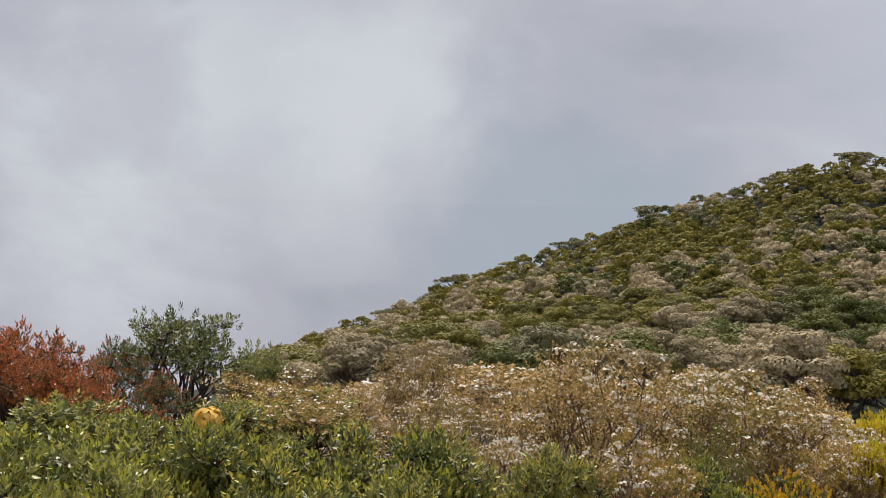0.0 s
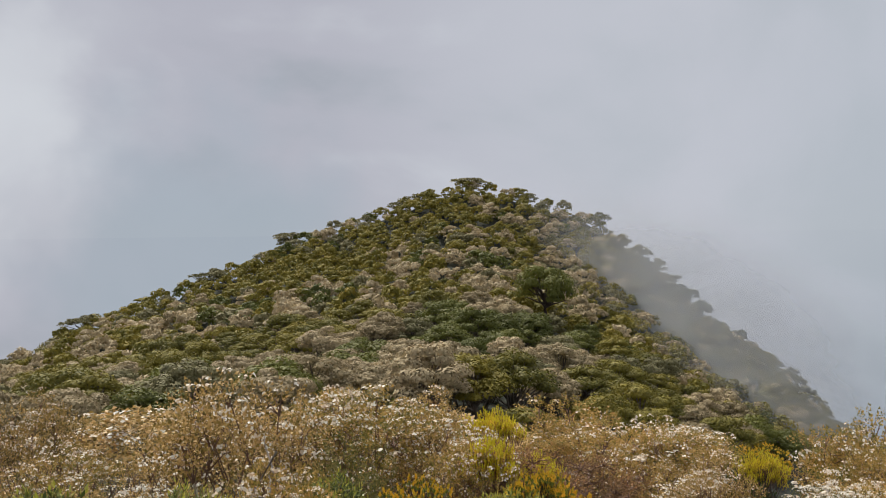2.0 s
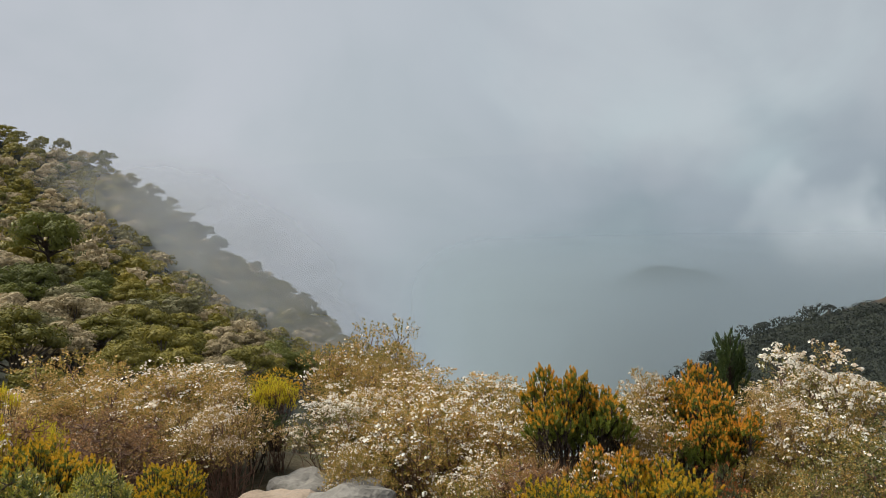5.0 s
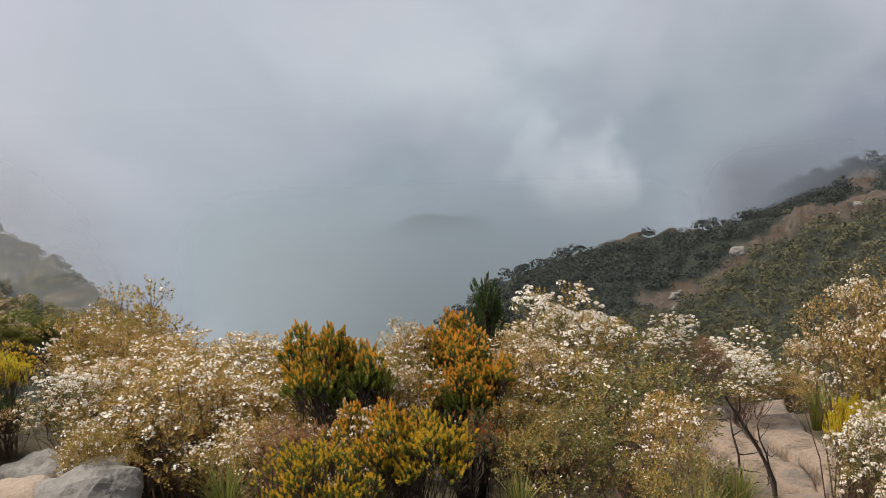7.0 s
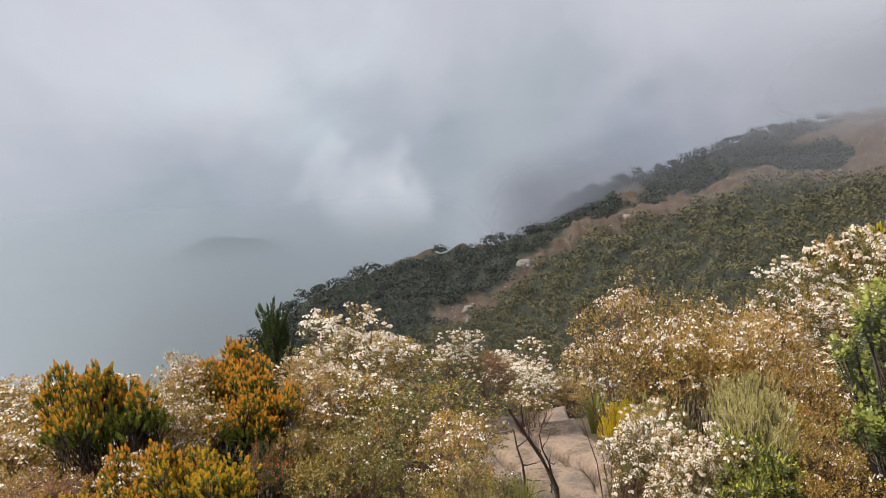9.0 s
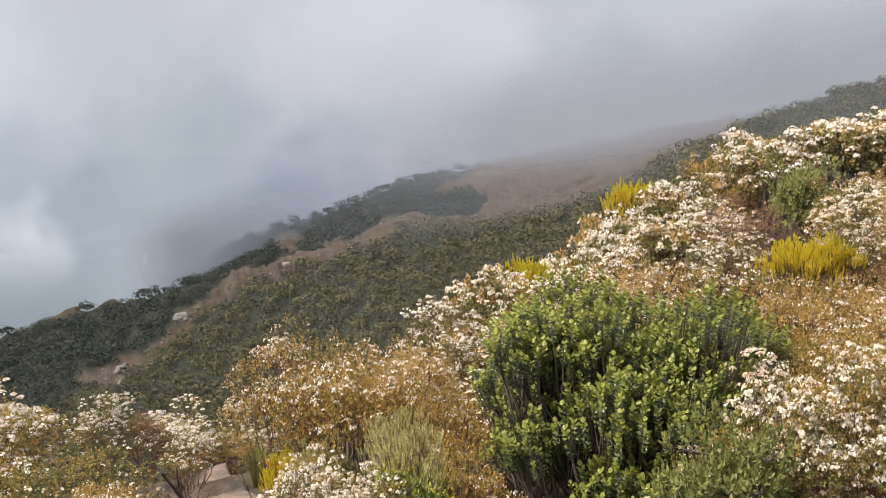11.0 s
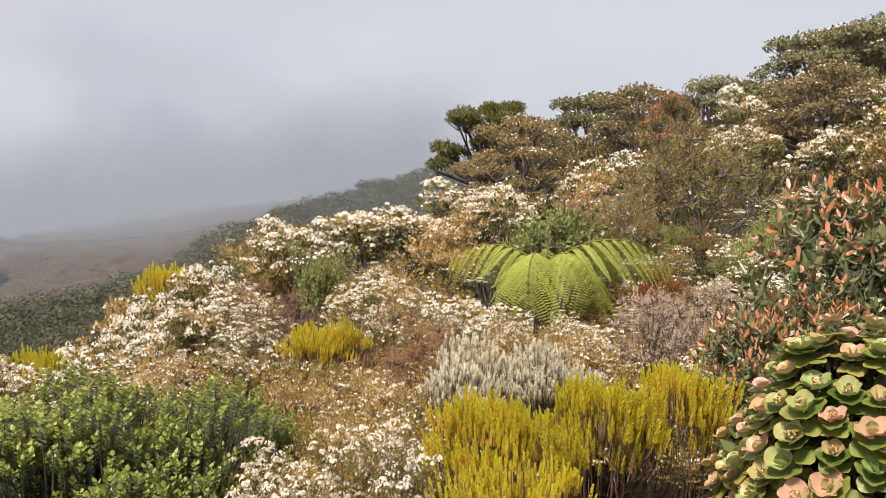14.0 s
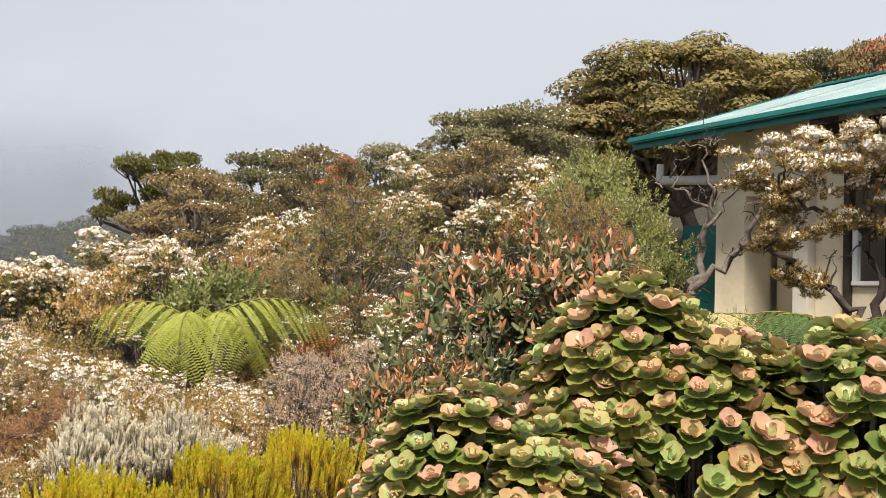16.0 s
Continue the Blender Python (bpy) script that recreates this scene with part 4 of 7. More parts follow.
    "grey_top_tree": (build_umbrella(crown_grey, 0.36, 44, 140, 0.020, bark_grey, True, 10), 1.05, 1.0, 2, ("spreading grey-green tree with a layered crown", "spreading tree", "spreading trees up the slope")),
    "olive_top_tree": (build_umbrella(crown_olive, 0.4, 44, 140, 0.020, bark_grey, True, 3), 1.05, 1.0, 2, ("broad olive-green tree with a dense layered crown", "spreading tree", "spreading trees up the slope")),
    "dome_tree": (build_crown_tree(crown_gold, 170, 240, 0.6, 0.3, bark_grey, 0.0105, -0.45, (0.05, 0.095)), 1.02, 1.0, 1, ("broad domed tree of many olive and golden leaf layers", "spreading tree", "spreading trees up the slope")),
    "red_top_tree": (build_umbrella(crown_bronze, 0.36, 40, 120, 0.022, bark_grey, True, 34, red_blossom), 1.05, 1.0, 1, ("spreading tree with dark red blossom over its crown", "spreading tree", "spreading trees up the slope")),
    "tuft": (build_tuft, 0.9, 0.95, 2, ("tussock of long olive and straw grass blades", "grass tuft", "grass tufts")),
}

# ---------------------------------------------------------------- ground
FOOT_AZ = [-111.5, -110.4, -108.5, -107, -104.7, -101.6, -99.3, -97.8, -94.5, -92]
FOOT_EL = [4.0, -1.0, -2.0, -3.1, -4.4, -5.8, -6.4, -6.8, -7.6, -9.0]
# bare strips on the near face: from, to, half width, in degrees of bearing and elevation
SCARS = [((-105, -5.3), (-98, -7.5), 0.30), ((-98, -7.6), (-93.3, -8.5), 0.42), ((-93.3, -8.8), (-90.5, -10.9), 0.42), ((-90.5, -10.9), (-88, -12.7), 0.25), ((-88, -12.9), (-84.5, -13.8), 0.60)]
TRAIL = [(0.35, -1.6), (0.3, -0.1), (1.6, -0.05), (3.4, -0.24), (4.6, -0.26), (6.0, 0.15), (8.0, 0.9)]


def bareness(az, r):
    """How bare of forest the landslide leaves the slope, 0 to 1."""
    az, r = np.asarray(az, float), np.asarray(r, float)
    el = np.degrees(np.arctan2(land(az, r) - EYE[2], r))
    wave = 0.22 * np.sin(az * 2.3 + el) + 0.15 * np.sin(az * 6.1 + 1) + 0.10 * np.sin(az * 13.0 + 3 * el)
    back = np.clip((np.interp(az, FOOT_AZ, FOOT_EL) - el + wave) / 0.25 + 0.5, 0, 1)
    slide = np.clip(1.6 - 1.3 * (((az + 97.5) / 1.0) ** 2 + ((el + 5.9) / 0.75) ** 2), 0, 1)
    island = ((az + 108.2 + wave) / 2.7) ** 2 + ((el - (-3.75 - 0.1 * (az + 108))) / 0.85) ** 2 < 1
    back = np.where(island, 0, np.maximum(back, slide))
    front = np.zeros_like(el)
    for (a0, e0), (a1, e1), half in SCARS:
        k = np.clip(((az - a0) * (a1 - a0) + (el - e0) * (e1 - e0)) / ((a1 - a0) ** 2 + (e1 - e0) ** 2), 0, 1)
        off = np.hypot(az - a0 - k * (a1 - a0), el - e0 - k * (e1 - e0))
        front = np.maximum(front, np.clip((half + 0.7 * wave * half / 0.4 - off) / 0.2 + 0.5, 0, 1))
    b = np.where(r > np.interp(az, BEARING, TOP_R), back, front)
    return np.where((r > 70) & (az > -127) & (az < -80), b, 0)


def trail_distance(x, y):
    p, best = np.stack([x, y], -1), np.full(np.shape(x), 99.0)
    for a, b in zip(TRAIL, TRAIL[1:]):
        a, b = np.array(a), np.array(b)
        t = np.clip(((p - a) @ (b - a)) / ((b - a) @ (b - a)), 0, 1)
        best = np.minimum(best, np.linalg.norm(p - a - t[..., None] * (b - a), axis=-1))
    return best


def build_ground():
    az = np.concatenate([np.linspace(-300, -130, 205)[:-1], np.linspace(-130, -80, 201)[:-1], np.linspace(-80, 60, 169)[:-1]])
    rr = np.concatenate([[0.02], np.geomspace(0.4, 30, 50), np.linspace(33, 440, 156), np.geomspace(470, 4200, 16)])
    A, R_ = np.meshgrid(az, rr, indexing="ij")
    x, y = EYE[0] - np.sin(np.radians(A)) * R_, EYE[1] + np.cos(np.radians(A)) * R_
    z = land(A, R_)
    off = trail_distance(x, y)
    lump = np.array([noise.noise(Vector((u * 0.9, v * 0.9, 0))) for u, v in zip(x.ravel(), y.ravel())]).reshape(x.shape)
    z = z + lump * 0.10 * np.clip(off - 0.4, 0, 1) * np.clip(R_ / 3, 0, 1) * (R_ < 30)
    # broken relief of the bare landslide faces
    bare_share = bareness(A, R_)
    for q in zip(*np.nonzero(bare_share > 0.05)):
        u = Vector((x[q] * 0.045, y[q] * 0.045, z[q] * 0.045))
        z[q] += bare_share[q] * min(1.0, max(0.0, (R_[q] - 230) / 60)) * (5.0 * (0.4 - abs(noise.noise(u))) + 2.2 * noise.noise(u * 3.1) + 1.0 * noise.noise(u * 7.7))
    na, nr = A.shape
    i, j = np.meshgrid(np.arange(na), np.arange(nr - 1), indexing="ij")
    k = (i + 1) % na
    f = np.stack([i * nr + j, i * nr + j + 1, k * nr + j + 1, k * nr + j], -1).reshape(-1, 4)
    me = mesh_of("ground", [(np.stack([x, y, z], -1).reshape(-1, 3), f)], True)
    me.attributes.new("bare", "FLOAT", "POINT").data.foreach_set("value", bare_share.ravel().astype(np.float32))
    # mask by distance: from 25 to 45 m the forest floor turns darker
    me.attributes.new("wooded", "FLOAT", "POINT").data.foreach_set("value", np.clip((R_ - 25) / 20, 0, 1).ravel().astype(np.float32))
    me.attributes.new("trodden", "FLOAT", "POINT").data.foreach_set("value", np.clip(1.5 - off / 0.32, 0, 1).ravel().astype(np.float32))
    m, t, n, l = material("ground_cover")
    geo = n.new("ShaderNodeNewGeometry")
    def tex(scale, detail, rough=0.6):
        k = n.new("ShaderNodeTexNoise")
        k.inputs["Scale"].default_value, k.inputs["Detail"].default_value, k.inputs["Roughness"].default_value = scale, detail, rough
        l.new(geo.outputs["Position"], k.inputs["Vector"])
        return k
    def mixed(fac, a, b):
        k = n.new("ShaderNodeMix"); k.data_type = "RGBA"
        l.new(fac, k.inputs[0]); l.new(a, k.inputs[6]); l.new(b, k.inputs[7])
        return k.outputs[2]
    litter = ramp_of(n, [(0.018, 0.016, 0.008), (0.045, 0.040, 0.016), (0.075, 0.055, 0.028), (0.05, 0.055, 0.018)])
    l.new(tex(3.0, 8).outputs[0], litter.inputs[0])
    # tan and grey rock streaks; near-black steps stand in for shading of the relief
    scree = ramp_of(n, [(0.006, 0.008, 0.006), (0.016, 0.015, 0.010), (0.076, 0.039, 0.015), (0.030, 0.028, 0.026), (0.100, 0.072, 0.046), (0.010, 0.012, 0.008)])
    s = tex(0.20, 14, 0.78)
    streak = n.new("ShaderNodeMapping")
    streak.inputs["Rotation"].default_value, streak.inputs["Scale"].default_value = (radians(50), 0, radians(20)), (0.35, 1.6, 1.0)
    l.new(geo.outputs["Position"], streak.inputs["Vector"])
    l.new(streak.outputs[0], s.inputs["Vector"])
    k = n.new("ShaderNodeMath"); k.operation = "MULTIPLY_ADD"; k.inputs[1].default_value, k.inputs[2].default_value = 3.8, -1.4
    l.new(s.outputs[0], k.inputs[0]); l.new(k.outputs[0], scree.inputs[0])
    dirt = ramp_of(n, [(0.11, 0.08, 0.055), (0.22, 0.165, 0.12), (0.32, 0.25, 0.19)])
    l.new(tex(9.0, 8).outputs[0], dirt.inputs[0])
    bare, trod = n.new("ShaderNodeAttribute"), n.new("ShaderNodeAttribute")
    bare.attribute_name, trod.attribute_name = "bare", "trodden"
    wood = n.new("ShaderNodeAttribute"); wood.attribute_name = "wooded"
    # undergrowth green, kept near black for the shade between crowns
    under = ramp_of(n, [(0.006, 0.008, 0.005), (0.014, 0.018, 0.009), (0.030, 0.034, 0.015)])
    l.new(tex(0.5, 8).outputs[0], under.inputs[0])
    shade_toned_floor = mixed(wood.outputs["Fac"], litter.outputs[0], under.outputs[0])
    c = mixed(bare.outputs["Fac"], shade_toned_floor, scree.outputs[0])
    c = mixed(trod.outputs["Fac"], c, dirt.outputs[0])
    p = n.new("ShaderNodeBsdfPrincipled")
    l.new(c, p.inputs["Base Color"]); p.inputs["Roughness"].default_value = 0.95
    b = n.new("ShaderNodeBump"); b.inputs["Strength"].default_value, b.inputs["Distance"].default_value = 0.7, 0.05
    l.new(tex(14.0, 6).outputs[0], b.inputs["Height"]); l.new(b.outputs[0], p.inputs["Normal"])
    o = n.new("ShaderNodeOutputMaterial"); l.new(p.outputs[0], o.inputs[0])
    tagged(part("ground", me, m), "mountain ground with leaf litter, a worn tan trail and undergrowth toned dark for forest shade", "ground", "", "structure")


build_ground()

# far cloud that fills the valleys out to the horizon
m, t, n, l = material("far_cloud")
geo = n.new("ShaderNodeNewGeometry")
norm = n.new("ShaderNodeVectorMath"); norm.operation = "NORMALIZE"
l.new(geo.outputs["Position"], norm.inputs[0])
em = n.new("ShaderNodeEmission")
em.inputs["Strength"].default_value = 0.992
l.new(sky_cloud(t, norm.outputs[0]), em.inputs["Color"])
o = n.new("ShaderNodeOutputMaterial"); l.new(em.outputs[0], o.inputs[0])
a = np.radians(np.linspace(0, 360, 145))[:-1]
ring = [np.stack([1500 * np.cos(a), 1500 * np.sin(a), np.full(144, h)], 1) for h in (-900.0, 2.0)]
i = np.arange(144)
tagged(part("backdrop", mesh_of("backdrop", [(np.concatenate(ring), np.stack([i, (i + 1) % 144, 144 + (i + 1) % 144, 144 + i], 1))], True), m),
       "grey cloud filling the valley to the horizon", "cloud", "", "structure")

# ---------------------------------------------------------------- drifting mist


def mist_material(name, strength, rise, fall, ends, scale, seed, low=0.35, colour=(0.84, 0.86, 0.90)):
    """Thin white vapour, thickest between rise and fall of its height, ragged by noise."""
    m, t, n, l = material(name)
    uv, geo = n.new("ShaderNodeTexCoord"), n.new("ShaderNodeNewGeometry")
    sep = n.new("ShaderNodeSeparateXYZ"); l.new(uv.outputs["UV"], sep.inputs[0])
    def ramp(source, a, b):
        k = n.new("ShaderNodeMapRange"); k.interpolation_type = "SMOOTHSTEP"
        k.inputs[1].default_value, k.inputs[2].default_value = a, b
        l.new(source, k.inputs[0])
        return k.outputs[0]
    def times(a, b):
        k = n.new("ShaderNodeMath"); k.operation = "MULTIPLY"
        l.new(a, k.inputs[0])
        if isinstance(b, float):
            k.inputs[1].default_value = b
        else:
            l.new(b, k.inputs[1])
        return k.outputs[0]
    tex = n.new("ShaderNodeTexNoise")
    tex.inputs["Scale"].default_value, tex.inputs["Detail"].default_value = scale, 5.0
    tex.inputs["Distortion"].default_value = 0.4
    mp = n.new("ShaderNodeMapping"); mp.inputs["Location"].default_value = (seed, seed * 0.7, 0); mp.inputs["Scale"].default_value = (1, 1, 2.2)
    l.new(geo.outputs["Position"], mp.inputs["Vector"]); l.new(mp.outputs[0], tex.inputs["Vector"])
    puff = n.new("ShaderNodeMapRange")
    puff.inputs[1].default_value, puff.inputs[2].default_value, puff.inputs[3].default_value = 0.32, 0.62, low
    l.new(tex.outputs[0], puff.inputs[0])
    f = times(ramp(sep.outputs[1], *rise), ramp(sep.outputs[1], *fall))
    f = times(f, ramp(sep.outputs[0], *ends[0])); f = times(f, ramp(sep.outputs[0], *ends[1]))
    f = times(times(f, puff.outputs[0]), float(strength))
    d, tr, clear = n.new("ShaderNodeBsdfDiffuse"), n.new("ShaderNodeBsdfTranslucent"), n.new("ShaderNodeBsdfTransparent")
    d.inputs[0].default_value = tr.inputs[0].default_value = (*colour, 1)
    half = n.new("ShaderNodeMixShader"); l.new(d.outputs[0], half.inputs[1]); l.new(tr.outputs[0], half.inputs[2])
    mix = n.new("ShaderNodeMixShader")
    l.new(f, mix.inputs[0]); l.new(clear.outputs[0], mix.inputs[1]); l.new(half.outputs[0], mix.inputs[2])
    o = n.new("ShaderNodeOutputMaterial"); l.new(mix.outputs[0], o.inputs[0])
    return m


def mist(label, az, r, low, high, mat):
    """A curved veil of mist standing over the land between two bearings."""
    u, v = np.linspace(0, 1, 49), np.linspace(0, 1, 13)
    U, V = np.meshgrid(u, v, indexing="ij")
    knots = np.linspace(0, 1, len(low))
    A = az[0] + (az[1] - az[0]) * U
    R_ = r[0] + (r[1] - r[0]) * U
    E = np.interp(U, knots, low) * (1 - V) + np.interp(U, knots, high) * V
    p = np.stack([EYE[0] - np.sin(np.radians(A)) * R_, EYE[1] + np.cos(np.radians(A)) * R_, EYE[2] + R_ * np.tan(np.radians(E))], -1).reshape(-1, 3)
    i, j = np.meshgrid(np.arange(48), np.arange(12), indexing="ij")
    me = mesh_of("mist", [(p, np.stack([i * 13 + j, (i + 1) * 13 + j, (i + 1) * 13 + j + 1, i * 13 + j + 1], -1).reshape(-1, 4))], True)
    layer = me.uv_layers.new(name="UVMap")
    idx = np.empty(len(me.loops), np.int32)
    me.loops.foreach_get("vertex_index", idx)
    layer.data.foreach_set("uv", np.stack([U.ravel()[idx], V.ravel()[idx]], 1).ravel().astype(np.float32))
    ob = part("mist_bank", me, mat)
    ob.visible_shadow = False
    tagged(ob, label, "mist", "", "stuff")


mist("thin white mist drifting round the shoulder of the hill", (-28, -54), (126, 98), [-6, -13, -16], [7, 3, -6],
     mist_material("mist_hill", 0.60, (0.0, 0.25), (1.0, 0.55), ((0.0, 0.45), (1.0, 0.75)), 0.045, 3.0))
mist("thin white mist drifting round the shoulder of the hill", (-29, -54), (110, 84), [-6, -13, -17], [6, 2, -7],
     mist_material("mist_hill_near", 0.26, (0.0, 0.35), (1.0, 0.5), ((0.0, 0.55), (1.0, 0.75)), 0.06, 6.0))
mist("low cloud closing over the top of the ridge", (-98, -142), (400, 150), [-4.0, -3.2, -2.1, 0.2, 2.2], [6, 7, 8.5, 11, 13],
     mist_material("mist_ridge", 1.0, (0.0, 0.32), (1.0, 0.40), ((0.0, 0.40), (1.0, 0.85)), 0.016, 8.0, 0.85, (0.40, 0.432, 0.498)))
mist("low cloud round the foot of the back ridge", (-86, -103), (335, 400), [-9.2, -8.4, -6.6], [-3, -1.5, 2],
     mist_material("mist_foot", 1.0, (0.0, 0.10), (1.0, 0.45), ((0.0, 0.30), (1.0, 0.32)), 0.02, 4.0, 0.85, (0.40, 0.435, 0.50)))
mist("haze before the bare cliff of the landslide", (-96, -127), (300, 170), [-9, -7, -4.5, -2], [-1, 1, 2.5, 5],
     mist_material("mist_cliff", 0.24, (0.0, 0.35), (1.0, 0.60), ((0.0, 0.25), (1.0, 0.75)), 0.02, 11.0, 0.4, (0.38, 0.415, 0.48)))
mist("blue haze lying in the valley before the far ridge", (-64, -152), (140, 58), [-26, -24, -19, -8], [2, 2, 5, 11],
     mist_material("mist_valley", 0.04, (-0.2, 0.05), (1.0, 0.75), ((0.0, 0.15), (1.0, 0.88)), 0.02, 1.0, 0.65, (0.60, 0.68, 0.76)))
mist("cloud veiling a distant hill", (-50, -92), (520, 500), [-20, -20], [1, 1],
     mist_material("mist_far", 1.0, (-0.2, -0.1), (0.80, 0.49), ((0.0, 0.22), (1.0, 0.78)), 0.012, 2.0, 0.97, (0.72, 0.83, 0.87)))

mist("thin haze over the upper slope", (-122, -158), (34, 34), [-9, -5, -2], [9, 12, 15],
     mist_material("mist_slope", 0.20, (-0.2, 0.1), (1.0, 0.55), ((0.0, 0.25), (1.0, 0.75)), 0.05, 5.0, 0.6, (0.50, 0.54, 0.61)))

# a distant hill in the cloud
bm = bmesh.new()
bmesh.ops.create_grid(bm, x_segments=90, y_segments=40, size=1)
for v in bm.verts:
    h = math.exp(-(v.co.x * 2.0 + 0.3) ** 2 - (v.co.y * 1.8) ** 2) + 0.55 * math.exp(-((v.co.x - 0.35) * 2.6) ** 2 - (v.co.y * 1.8) ** 2)
    h += 0.16 * noise.noise(Vector((v.co.x * 4, v.co.y * 4, 2))) + 0.05 * noise.noise(Vector((v.co.x * 14, v.co.y * 14, 5)))
    v.co.z = h * 36 - 44 - 110 * max(abs(v.co.x), abs(v.co.y)) ** 3
    v.co.x, v.co.y = v.co.x * 112, v.co.y * 60
far_hill = part("distant_hill", bm_mesh("distant_hill", bm, True), rough_material("far_woods", [(0.012, 0.02, 0.016), (0.03, 0.042, 0.03), (0.05, 0.06, 0.04)], 0.06, bump=1.0))
x, y, z = spot(-70.5, 620)
far_hill.matrix_basis = pose(x, y, EYE[2] + 620 * math.tan(radians(-7.5)), 0, 0, -70)
tagged(far_hill, "distant wooded hill half lost in cloud", "hill", "", "structure")

# ---------------------------------------------------------------- forests
FOREST_RNG = np.random.default_rng(4)


def far_forest(name, label, mat, az0, az1, r0, r1, keep, spacing, count, cap, limit):
    """Joined crowns of a far wood, too many to count."""
    rng, bits = FOREST_RNG, []
    fv, ff = FACET
    r = r0
    made = 0
    while r < r1:
        gap = max(spacing[0], spacing[1] * r)
        a = az0 + rng.uniform(0, 1) * gap / r * 57
        while a > az1:
            aa, rr = a + rng.uniform(-0.4, 0.4) * gap / r * 57.3, r + rng.uniform(-0.4, 0.4) * gap
            if rr < limit(aa) + 4 and made < cap and keep(aa, rr):
                x, y, z = spot(aa, rr)
                w = gap * rng.uniform(0.55, 0.85)
                h = w * rng.uniform(0.75, 1.25)
                lobes = dome(rng, 4, 0.1) * [w * 0.5, w * 0.5, h * 0.34]
                fine = 4.6 if rr < 130 else 2.0
                n = int(count * fine)
                u = dome(rng, n, -0.3)
                p = np.array([x, y, z + h * 0.16]) + lobes[rng.integers(4, size=n)] + u * [w * 0.6, w * 0.6, h * 0.5] * rng.uniform(0.75, 1.05, (n, 1))
                ax = unit(u + rng.normal(0, 0.22, (n, 3)) + [0, 0, 0.2])
                bits.append(scatter((fv, ff), p, ax, rng.uniform(0, 6.28, n), w * (0.085 if rr < 130 else 0.135) * rng.uniform(0.6, 1.4, n)))
                made += 1
            a -= gap / r * 57.3 * rng.uniform(0.8, 1.2)
        r += gap * 0.85
    tagged(part(name, mesh_of(name, bits), mat), label, "forest", "", "stuff")


def behind(az, r):
    return r > np.interp(az, BEARING, TOP_R) + 8 and bareness(az, r) < 0.4


def ridge_wood(az, r):
    """The dark wood on the near ridge, above the lower scar."""
    el = math.degrees(math.atan2(float(land(az, r)) - EYE[2], r))
    return bareness(az, r) < 0.35 and el > np.interp(az, [-93.3, -90.5, -88, -84.5, -80, -70], [-8.8, -10.9, -12.8, -14.5, -17, -20])


def slope_wood(az, r):
    return bareness(az, r) < 0.3 and not (az > -93.3 and ridge_wood(az, r))


far_forest("back_forest", "dark green forest on the ridge behind the landslide", crown_dark, -90.5, -112, 300, 424, behind, (4.5, 0.016), 60, 1600, lambda a: BACK_R)
far_forest("far_forest", "dark green forest on the ridge above the lower scar", crown_dark, -68, -93.3, 110, 318, ridge_wood, (4.5, 0.018), 60, 1600, lambda a: np.interp(a, BEARING, TOP_R))
far_forest("slope_forest", "olive and grey-green scrub forest below the landslide", crown_slope, -82, -128, 48, 318, slope_wood, (2.8, 0.021), 46, 4200, lambda a: np.interp(a, BEARING, TOP_R))
far_forest("upper_slope_forest", "low olive forest along the misty upper slope", crown_slope, -127, -146, 32, 205, lambda a, r: True, (2.4, 0.020), 46, 1200, lambda a: np.interp(a, BEARING, TOP_R))


def joined(pieces):
    v, f, n = [], [], 0
    for a, b in pieces:
        v.append(a); f.append(b + n); n += len(a)
    return np.concatenate(v), np.concatenate(f)


COARSE = {kind: [joined(crown_of(np.random.default_rng(60 + k), count, 42, flat, 0.060, -0.1, (0.10, 0.19))[2]) for k in range(4)]
          for kind, count, flat in (("tan_tree", 18, 0.6), ("olive_tree", 16, 0.65), ("grey_tree", 16, 0.65), ("green_tree", 16, 0.7))}


